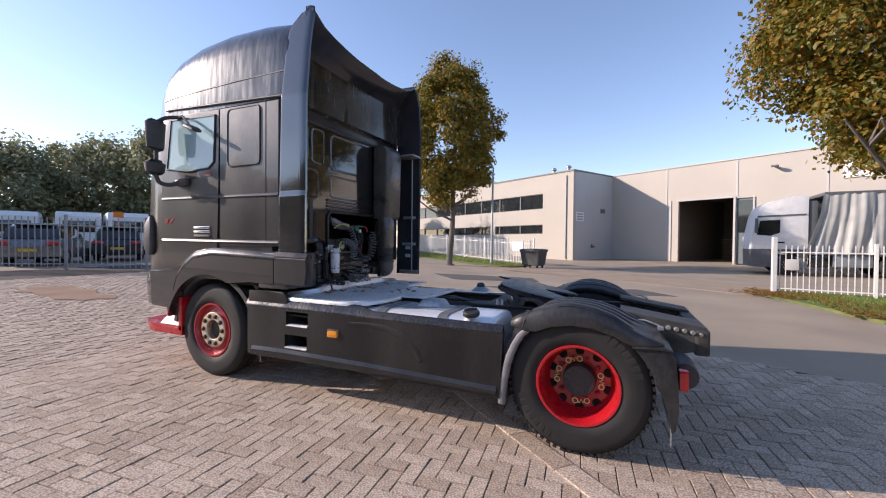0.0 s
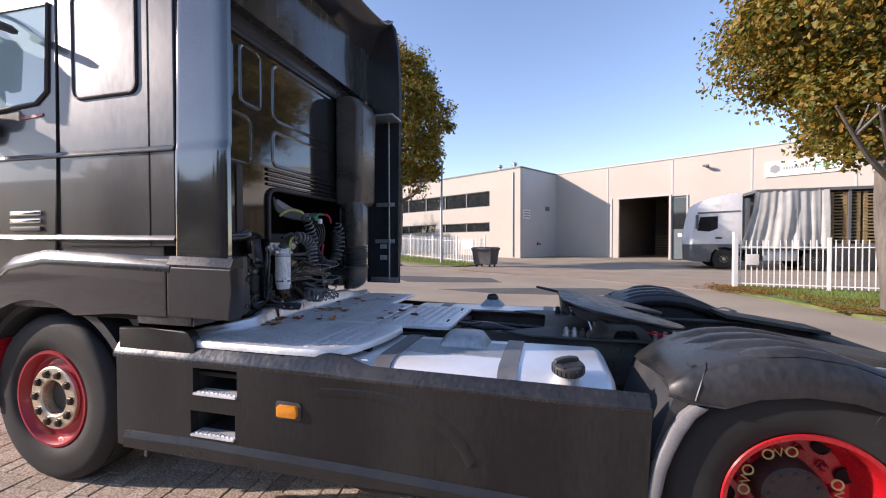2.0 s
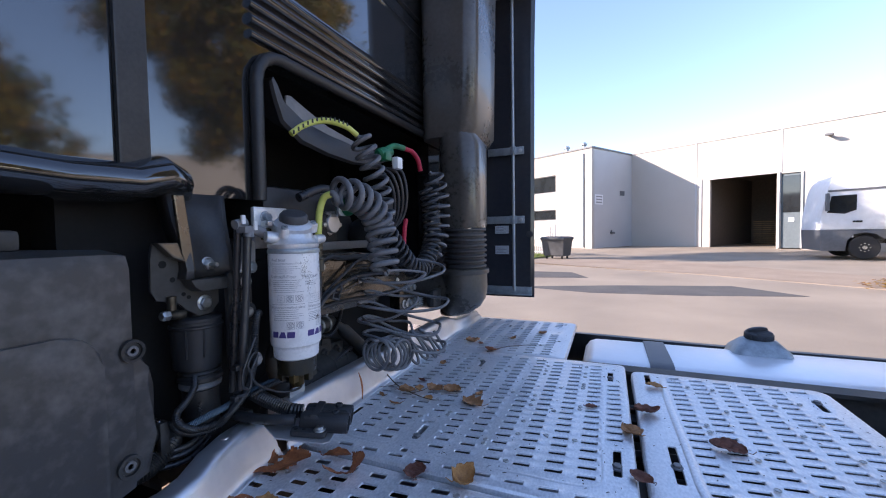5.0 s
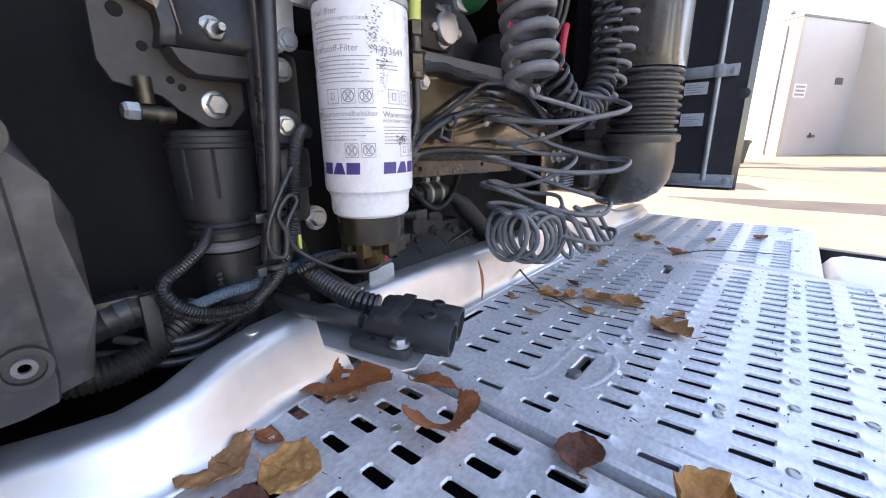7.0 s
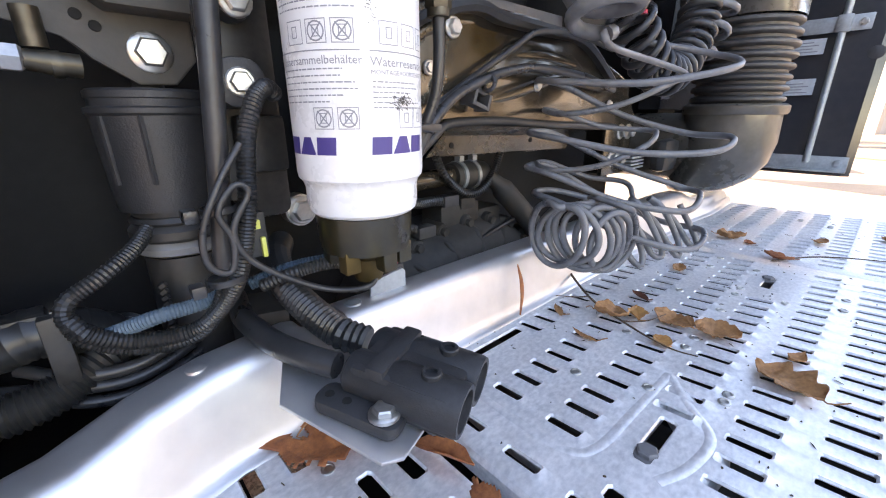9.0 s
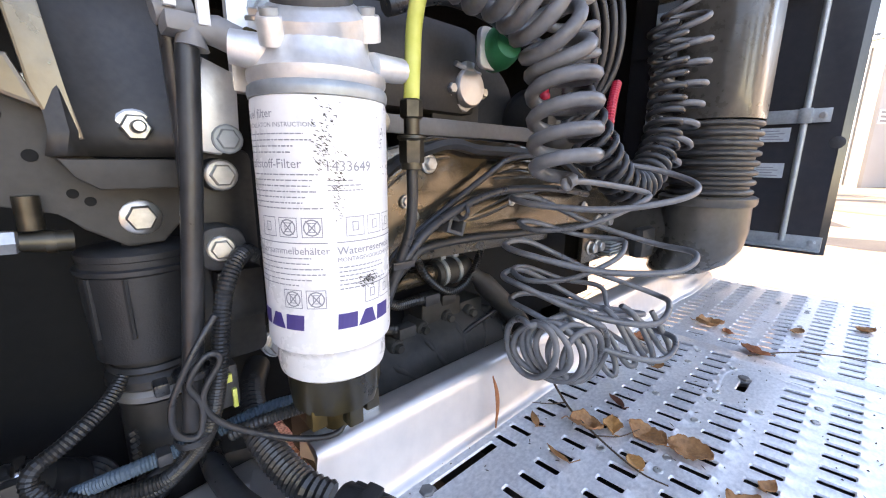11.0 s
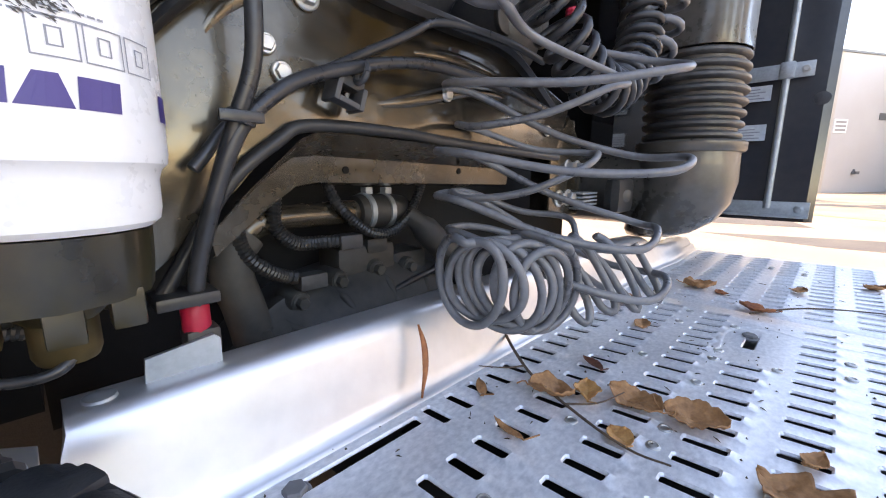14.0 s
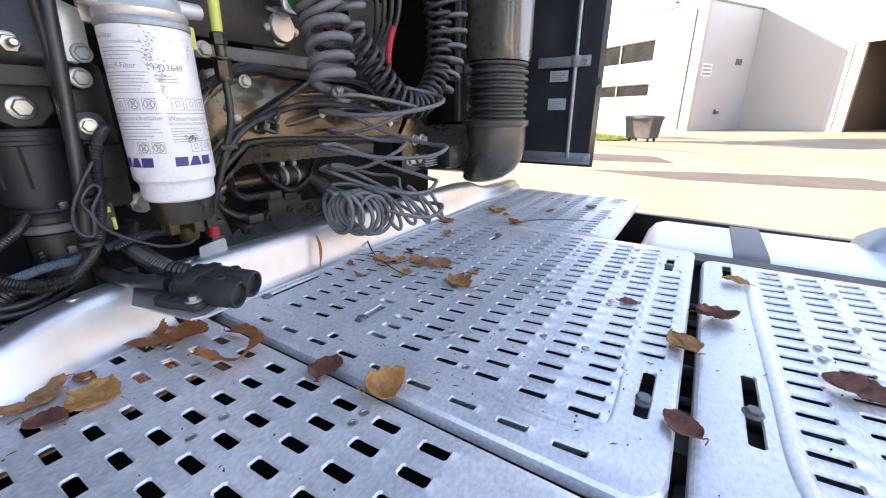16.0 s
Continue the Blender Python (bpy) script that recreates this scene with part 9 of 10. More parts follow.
tube(b, [(0.90, -0.075, 1.075), (0.91, -0.06, 1.06), (0.912, -0.05, 1.05), (0.92, -0.02, 1.02), (0.93, 0.03, 0.97), (0.935, 0.06, 0.93)], [0.014, 0.016, 0.022, 0.022, 0.022, 0.022], 18)
tp("torque_rod", b, M["chassis"], "dusty grey rod", 60)
hose("wire", [(0.93, -0.27, 0.935), (0.935, -0.20, 0.952), (0.93, -0.10, 0.975), (0.92, -0.02, 0.985)], 0.005, "cable")

# things in the engine opening
b = BM()
rows = []
for y, z, h, x in ((-0.36, 1.775, 0.006, 0.93), (-0.352, 1.745, 0.022, 0.935), (-0.33, 1.70, 0.03, 0.935), (-0.26, 1.665, 0.034, 0.935), (-0.14, 1.650, 0.034, 0.93), (0.0, 1.645, 0.033, 0.925), (0.14, 1.655, 0.03, 0.92), (0.25, 1.68, 0.02, 0.90)):
    rows.append([(x, y, z - h), (x + 0.012, y, z - h * 0.8), (x + 0.012, y + 0.004, z + h * 0.8), (x, y + 0.006, z + h), (x - 0.1, y + 0.006, z + h)])
loft(b, rows, close=False, caps=False)
arm = tp("cable_arm", b, M["plastic"], "curved grey plastic cable arm", 60)
b = BM()
prism(b, [(-0.28, 1.70), (-0.272, 1.765), (-0.255, 1.768), (-0.10, 1.715), (0.06, 1.70), (0.06, 1.665), (-0.2, 1.665)], "x", 0.895, 0.905, 0.004)
tp("arm_plate", b, M["grey_part"], "pale plate behind the arm", 40, arm)
b = BM()
box(b, 0.74, 0.94, -0.40, -0.10, 1.36, 1.505, 0.035)
tp("engine_cover", b, M["satin"], "satin black engine cover", 50)
b = BM()
lathe(b, [(0.05, -0.02), (0.07, 0.0), (0.07, 0.08), (0.05, 0.10)], n=24, m=axis_pose((0.93, 0.05, 1.36), (0, 1, 0.1)))
lathe(b, [(0.10, -0.1), (0.12, 0.0), (0.12, 0.06)], n=28, m=axis_pose((0.82, -0.05, 1.36), (1, 0, 0)))
tp("turbo_hose", b, M["satin"], "", 50)
b = BM()
prism(b, rounded(0.02, 0.16, 1.34, 1.50, 0.02, 3), "x", 0.985, 0.995, 0.003)
tp("dark_plate", b, M["satin"], "", 40)
hose("yellow_sleeve", [(0.985, -0.345, 1.632), (1.0, -0.31, 1.662), (1.02, -0.255, 1.684), (1.045, -0.20, 1.680), (1.062, -0.165, 1.66)], 0.0082, "yellow", "lime yellow hose sleeve")
b = BM()
lathe(b, [(0.016, 0), (0.022, 0.006), (0.022, 0.03), (0.014, 0.04), (0.014, 0.06)], n=16, m=axis_pose((1.05, -0.035, 1.625), (0.3, 0.9, 0.35)))
box(b, 1.05, 1.08, -0.035, 0.005, 1.61, 1.635, 0.006)
tp("green_coupling", b, M["green"], "green plastic air coupling", 40)
hose("green_sleeve", [(1.06, -0.005, 1.647), (1.07, 0.035, 1.667), (1.08, 0.085, 1.668)], 0.010, "green", "green hose sleeve")
b = BM()
box(b, 1.065, 1.09, 0.025, 0.06, 1.59, 1.63, 0.006)
tp("white_plug", b, M["sign_white"], "small white plug", 40)
hose("red_sleeve", [(1.07, 0.11, 1.672), (1.085, 0.14, 1.665), (1.095, 0.165, 1.64), (1.10, 0.175, 1.60)], 0.0085, "red_hose", "red hose sleeve", None, 8, 10, 0.12, 0.006)
hose("red_sleeve", [(1.10, 0.055, 1.42), (1.105, 0.035, 1.39), (1.11, 0.02, 1.355), (1.11, 0.018, 1.33)], 0.0075, "red_hose", "red hose sleeve", None, 8, 10, 0.14, 0.006)
hose("red_sleeve", [(1.06, -0.13, 1.435), (1.065, -0.115, 1.41), (1.07, -0.105, 1.38)], 0.0075, "red_hose", "", None, 8, 10, 0.14, 0.006)
for k in range(4):
    hose("air_line", [(1.02, -0.02 + 0.03 * k, 1.60), (1.06, 0.0 + 0.035 * k, 1.56 + 0.01 * k), (1.07, 0.03 + 0.03 * k, 1.50), (1.05, 0.05 + 0.02 * k, 1.42), (1.0, 0.06, 1.36)], 0.006, "cable")

# coiled supply cables
coil([(1.112, -0.352, 1.470), (1.130, -0.318, 1.474), (1.145, -0.265, 1.460), (1.153, -0.228, 1.430), (1.158, -0.209, 1.395), (1.168, -0.212, 1.34), (1.178, -0.220, 1.268)], 0.0355, 11, 0.0080, "hose", "thick grey coiled supply cable", 20)
coil([(1.066, -0.165, 1.665), (1.082, -0.150, 1.612), (1.09, -0.125, 1.555), (1.095, -0.100, 1.50), (1.10, -0.090, 1.44), (1.10, -0.090, 1.39)], 0.031, 9, 0.0070, "hose", "grey coiled supply cable", 18)
coil([(1.10, -0.092, 1.39), (1.11, -0.050, 1.342), (1.12, 0.0, 1.290), (1.127, 0.050, 1.257), (1.13, 0.098, 1.250), (1.13, 0.150, 1.275), (1.13, 0.192, 1.325), (1.125, 0.212, 1.39), (1.12, 0.218, 1.46), (1.11, 0.205, 1.545)], 0.029, 27, 0.0056, "cable", "black coiled cable hanging in a loop", 16)
coil([(1.12, 0.235, 1.605), (1.13, 0.262, 1.53), (1.135, 0.262, 1.45), (1.135, 0.245, 1.36), (1.13, 0.205, 1.285)], 0.037, 9, 0.0058, "hose", "grey coiled cable beside the duct", 16)


def swing(centre, across, deep, left, right, first=0.0):
    """Control points of a slack coiled cable: right tip, front run, left tip, back run, turn after turn; left and right: heights of the tips."""
    u, v = Vector((0.725, 0.689, 0)), Vector((-0.60, 0.80, 0))
    out = []
    for k, (zr, zl) in enumerate(zip(right, left)):
        c = Vector((centre[0], centre[1], 0)) + 0.007 * Vector((math.sin(2.3 * k + first), math.cos(1.7 * k), 0))
        nxt = right[k + 1] if k + 1 < len(right) else zl - 0.04
        for f, g, z in ((1.0, 0.0, zr), (0.72, -0.75, zr - 0.016), (0.0, -1.0, (zr + zl) / 2 - 0.020), (-0.72, -0.75, zl - 0.006), (-1.0, 0.0, zl), (-0.72, 0.75, zl - 0.004), (0.0, 1.0, (zl + nxt) / 2 - 0.008), (0.72, 0.75, nxt + 0.004)):
            w = across * (1 + 0.06 * math.sin(k * 1.9 + first))
            p = c + u * f * w + v * g * deep
            out.append((p.x, p.y, z))
    return out


# the bunch of round loops at the lower end, then longer slack ones
fan = []
for k in range(15 * 7 + 1):
    f = k / 15
    t = 2 * math.pi * f + 1.2
    yaw = radians(-30 + 13 * f)
    c = Vector((1.120, -0.192, 1.030)).lerp(Vector((1.182, -0.120, 1.020)), f / 7)
    ax_ = Vector((math.cos(yaw + 0.35), math.sin(yaw + 0.35), 0.10 * math.sin(f * 2.1)))
    up_ = Vector((0.20 * math.sin(f * 1.3), -0.22, 1.0)).normalized()
    fan.append(c + ax_ * (0.039 + 0.003 * math.sin(5 * f)) * math.cos(t) + up_ * (0.047 + 0.004 * math.sin(3 * f)) * math.sin(t))
for k in range(4):
    x0, y0 = 1.165 + 0.012 * k, -0.115 + 0.040 * k
    fan += [Vector((x0 - 0.03, y0 - 0.01, 1.075 - 0.004 * k)), Vector((x0, y0 + 0.02, 1.03)), Vector((x0 + 0.022, y0 + 0.035, 0.985 + 0.003 * k)), Vector((x0 + 0.034, y0 + 0.045, 0.976 + 0.006 * (k % 2))), Vector((x0 + 0.028, y0 + 0.05, 1.0)), Vector((x0, y0 + 0.04, 1.05))]
low_path = swing((1.140, -0.048), 0.137, 0.062, (1.236, 1.163, 1.112, 1.072), (1.258, 1.156, 1.072, 1.014))
b = BM()
tube(b, spline([(1.12, 0.02, 1.292), (1.19, 0.075, 1.275)] + low_path + [tuple(fan[0] + Vector((-0.01, 0.02, 0.01)))], 8)[:-2] + spline(fan, 3), 0.0047, 8)
tp("loose_cable", b, M["hose"], "loose grey cable loops bunched over the deck", 70)
b = BM()
tube(b, spline([(1.178, -0.222, 1.272), (1.180, -0.214, 1.262), (1.15, -0.12, 1.265)] + swing((1.105, -0.055), 0.092, 0.050, (1.195, 1.115), (1.245, 1.160), 2.0) + [(1.15, 0.0, 1.05), (1.185, 0.03, 1.0), (1.20, 0.05, 0.975), (1.18, 0.02, 0.99), (1.15, -0.06, 1.045)], 8), 0.0043, 8)
tp("loose_cable", b, M["hose"], "", 70)
# air intake duct on the far side
DX, DY = 1.115, 0.605


def duct_ring(z, rx, ry, x=DX, y=DY, n=28):
    return [(x + rx * math.cos(2 * math.pi * k / n), y + ry * math.sin(2 * math.pi * k / n), z) for k in range(n)]


b = BM()
rings = []
for k in range(8):
    for dz, g in ((0.0, 0.885), (0.006, 0.89), (0.009, 0.975), (0.012, 1.0), (0.017, 1.0), (0.020, 0.975)):
        g *= 1.0 + 0.035 * math.sin(math.pi * (k + 0.5) / 8)
        rings.append(duct_ring(1.205 + 0.0238 * k + dz, 0.099 * g, 0.113 * g))
loft(b, rings)
dct = tp("intake_duct", b, M["box_plastic"], "black corrugated intake duct", 40)
b = BM()
rings = [duct_ring(1.395, 0.100, 0.115)] + [[(DX - 0.005 + 0.095 * c_, DY + 0.01 + 0.12 * s_, z) for c_, s_ in [(max(-1, min(1, 1.15 * math.cos(2 * math.pi * k / 28))), max(-1, min(1, 1.15 * math.sin(2 * math.pi * k / 28)))) for k in range(28)]] for z in (1.43, 1.6, 1.78)] + [[(DX - 0.03 + 0.085 * math.cos(2 * math.pi * k / 28), DY + 0.01 + 0.11 * math.sin(2 * math.pi * k / 28), 1.86 + 0.03 * math.cos(2 * math.pi * k / 28 + 2.5)) for k in range(28)]]
loft(b, rings)
tp("duct_body", b, M["duct"], "", 40, dct)
b = BM()
rings = [[(x, y, z) for x, y in rounded(0.94, 1.20 + dx, 0.50, 0.88, 0.06, 5)] for z, dx in ((1.80, -0.03), (1.84, 0.0), (2.70, 0.02), (2.78, -0.02), (2.80, -0.06))]
loft(b, rings)
tp("intake_snorkel", b, M["duct"], "black upper intake stack", 40, dct)
b = BM()
loft(b, [duct_ring(1.185, 0.108, 0.122), duct_ring(1.19, 0.112, 0.126), duct_ring(1.205, 0.112, 0.126), duct_ring(1.21, 0.104, 0.118)])
tp("duct_clamp", b, M["duct"], "", 40, dct)
b = BM()
rings = [duct_ring(1.19, 0.102, 0.116), duct_ring(1.12, 0.104, 0.118), duct_ring(1.07, 0.103, 0.115, DX - 0.008), duct_ring(1.03, 0.094, 0.10, DX - 0.025), duct_ring(1.0, 0.075, 0.08, DX - 0.05), duct_ring(0.985, 0.05, 0.05, DX - 0.07)]
loft(b, rings)
tp("duct_elbow", b, M["duct"], "", 60, dct)
b = BM()
rings = [[(x, 0.605 + 0.1 * math.cos(t), 1.10 + 0.09 * math.sin(t)) for t in [2 * math.pi * q / 20 for q in range(20)]] for x in (0.75, 1.1)]
loft(b, rings)
tp("duct_elbow", b, M["duct"], "", 60, dct)
b = BM()
lathe(b, [(0.012, 0), (0.014, 0.004), (0.006, 0.006)], n=14, m=axis_pose((1.05, 0.42, 1.09), (1, -0.4, 0)))
box(b, 1.01, 1.05, 0.39, 0.48, 1.05, 1.13, 0.02)
tp("duct_lug", b, M["satin"], "", 40, dct)
# rod, straps and stickers on the inner face of the far fairing
b = BM()
tube(b, [(1.222, 1.165, 1.03), (1.222, 1.165, 2.74)], 0.0095, 10)
tp("stay_rod", b, M["galv"], "galvanised stay rod", 60, far_fin)
for z, x0 in ((1.445, 1.05), (1.845, 1.07)):
    b = BM()
    box(b, x0, 1.285, 1.168, 1.174, z - 0.022, z + 0.022, 0.002)
    box(b, 1.205, 1.24, 1.150, 1.172, z - 0.024, z + 0.024, 0.004)
    st = tp("stay_bracket", b, M["galv"], "galvanised stay bracket", 40, far_fin)
    b = BM()
    hexbolt(b, (1.265, 1.168, z), (0, -1, 0), 0.008, 0.008)
    tp("bolt", b, M["zinc"], "", 30, far_fin)
b = BM()
box(b, 1.06, 1.36, 0.93, 1.19, 2.735, 2.755, 0.003)
tp("stay_bracket", b, M["galv"], "", 40, far_fin)
b = BM()
box(b, 1.0, 1.325, 1.170, 1.178, 1.005, 1.052, 0.002)
box(b, 1.0, 1.325, 1.150, 1.175, 1.003, 1.009, 0.001)
tp("foot_rail", b, M["galv"], "galvanised strip along the foot", 40, far_fin)
b = BM()
hexbolt(b, (1.30, 1.17, 1.03), (0, -1, 0), 0.009, 0.008)
tp("bolt", b, M["galv"], "", 30, far_fin)
b = BM()
lathe(b, [(0.018, 0), (0.02, 0.004), (0.008, 0.007)], n=16, m=axis_pose((1.31, 1.198, 1.36), (0, -1, 0)))
tp("grommet", b, M["plastic"], "", 40, far_fin)
for z, h in ((1.388, 0.046), (1.268, 0.050)):
    b = BM()
    box(b, 1.108, 1.19, 1.176, 1.180, z - h / 2, z + h / 2)
    stk = tp("sticker", b, M["label"], "small silver sticker", None, far_fin)
    for k in range(4):
        b = BM()
        box(b, 1.114, 1.175 - 0.014 * (k % 2), 1.1745, 1.1757, z - h / 2 + 0.007 + 0.009 * k, z - h / 2 + 0.010 + 0.009 * k)
        tp("sticker_print", b, M["ink"], "", None, stk)


# ---- fallen leaves and twigs on the deck ----
LEAF = {"tan": mat("dry_tan_leaf", (0.25, 0.105, 0.038), (0.52, 0.245, 0.100), rough=0.55, rough2=0.75, scale=55, fine=240, fmix=0.45, bump=0.0014, bump_scale=190),
        "rust": mat("dry_rust_leaf", (0.22, 0.060, 0.022), (0.50, 0.165, 0.055), rough=0.55, rough2=0.75, scale=50, fine=240, fmix=0.45, bump=0.0014, bump_scale=190),
        "brown": mat("dry_brown_leaf", (0.11, 0.036, 0.022), (0.25, 0.088, 0.050), rough=0.6, scale=50, fine=240, bump=0.0014, bump_scale=190),
        "ochre": mat("dry_ochre_leaf", (0.36, 0.150, 0.045), (0.64, 0.315, 0.105), rough=0.55, scale=50, fine=240, fmix=0.45, bump=0.0014, bump_scale=190)}
TWIG = mat("twig_bark", (0.07, 0.045, 0.03), (0.14, 0.09, 0.06), rough=0.8, scale=60)


def dead_leaf(x, y, length, width, turn, curl, tone, label, seed, fold=0.25, z=None, lobes=0.0):
    """A dry leaf: a pointed oval sheet with a midrib fold, curling edges and a stalk."""
    r = random.Random(seed)
    n, m_ = 22, 8
    b = BM()
    rows = []
    for i in range(n + 1):
        f = i / n
        w = width * 0.62 * (math.sin(math.pi * min(1, f * 1.02)) ** 0.6) * (1 - 0.2 * f) * (1 + lobes * math.sin(f * 19 + seed))
        w = max(w, 0.0006)
        row = []
        for j in range(-m_, m_ + 1):
            s = j / m_
            u, v = (f - 0.45) * length, s * w
            h = fold * abs(v) * (1 + 0.5 * math.sin(seed + f * 4)) + curl * length * ((f - 0.5) ** 2) * 1.6
            h += 0.10 * width * noise.noise(Vector((u * 60, v * 60, seed))) + 0.05 * width * noise.noise(Vector((u * 170, v * 170, seed + 3))) + 0.03 * width * abs(math.sin((f * 6 + abs(s) * 1.5) * math.pi)) + 0.010 * math.sin(f * 40) * abs(s) * width
            h += curl * width * s ** 4 * 0.5 * (1 if (seed + (j > 0)) % 2 else 0.4)
            row.append(Vector((u, v, h)))
        rows.append(row)
    low = min(p.z for q in rows for p in q)
    base = (z if z is not None else ZD) + 0.0012
    mm = Matrix.Translation((x, y, base - low)) @ Matrix.Rotation(turn, 4, "Z") @ Matrix.Rotation(r.uniform(-0.06, 0.06), 4, "X")
    low2 = min((mm @ p).z for q in rows for p in q)
    mm = Matrix.Translation((0, 0, base - low2)) @ mm
    loft(b, [[mm @ p for p in q] for q in rows], close=False, caps=False)
    mid = [mm @ (rows[i][m_] + Vector((0, 0, 0.0006))) for i in range(n + 1)]
    tube(b, mid, [0.0009 * (1 - 0.6 * i / n) for i in range(n + 1)], 5)
    s0 = rows[0][m_]
    stalk = [mm @ (s0 + Vector((-length * 0.07 * k, 0.004 * math.sin(k * 1.3 + seed) * k, 0.002 * k))) for k in range(4)]
    tube(b, stalk, 0.0008, 5)
    ob = solid("fallen_leaf", b, LEAF[tone], label, "leaf", group="leaves on the deck", smooth=80)
    md = ob.modifiers.new("thick", "SOLIDIFY")
    md.thickness = 0.0006
    return ob


def torn_leaf(x, y, length, width, turn, tone, label, seed, bites, lift, holes=()):
    """A large dry leaf with a ragged outline: a fine sheet with the cells outside the outline, in the bites and in the holes left out."""
    r = random.Random(seed)
    n, m_ = 44, 30
    b = BM()
    base = ZD + 0.0015
    mm = Matrix.Translation((x, y, base)) @ Matrix.Rotation(turn, 4, "Z")
    jag = [r.uniform(0.84, 1.06) for _ in range(n + 1)]

    def keep(f, s_):
        edge = math.sin(math.pi * min(1.0, 0.03 + f * 0.97)) ** 0.55 * jag[int(f * n)] * (1.0 - 0.12 * abs(math.sin(f * 22)))
        if abs(s_) > edge:
            return False
        return all(((f - a) / u) ** 2 + ((s_ - c) / v) ** 2 > 1 for a, c, u, v in list(bites) + list(holes))

    grid = {}

    def vert(i, j):
        if (i, j) not in grid:
            f, s_ = i / n, j / m_ * 2 - 1
            p = mm @ Vector(((f - 0.5) * length, s_ * width / 2, 0))
            vein = 0.0012 * abs(math.sin((f * 5 + abs(s_) * 1.6) * math.pi))
            up = 0.006 * noise.noise(Vector((f * 3, s_ * 2, seed))) + 0.004 * abs(s_) + vein + lift(f, s_) + max(0.0, 1.098 - p.x) * 0.55
            grid[(i, j)] = b.verts.new((p.x, p.y, base + 0.004 + up))
        return grid[(i, j)]

    for i in range(n):
        for j in range(m_):
            if keep((i + 0.5) / n, (j + 0.5) / m_ * 2 - 1):
                b.faces.new((vert(i, j), vert(i + 1, j), vert(i + 1, j + 1), vert(i, j + 1)))
    ob = solid("fallen_leaf", b, LEAF[tone], label, "leaf", group="leaves on the deck", smooth=80)
    md = ob.modifiers.new("thick", "SOLIDIFY")
    md.thickness = 0.0006
    return ob


torn_leaf(1.108, -0.556, 0.150, 0.088, 0.72, "rust", "large torn rust brown leaf with a hole by the upstand", 5, ((0.30, -1.0, 0.20, 0.5), (0.62, 0.95, 0.12, 0.55), (0.95, -0.6, 0.14, 0.5)), lambda f, q: 0.020 * max(0.0, q) ** 2 + 0.020 * max(0.0, f - 0.8), ((0.46, -0.05, 0.055, 0.16), (0.60, 0.18, 0.035, 0.10)))
torn_leaf(1.262, -0.524, 0.082, 0.070, 1.05, "rust", "curled orange rust leaf shaped like an open crescent", 8, ((0.52, 0.95, 0.30, 1.05), (0.15, 0.9, 0.16, 0.5)), lambda f, q: 0.030 * abs(f - 0.5) ** 1.5 * 2.2 + 0.014 * max(0.0, -q) ** 2)
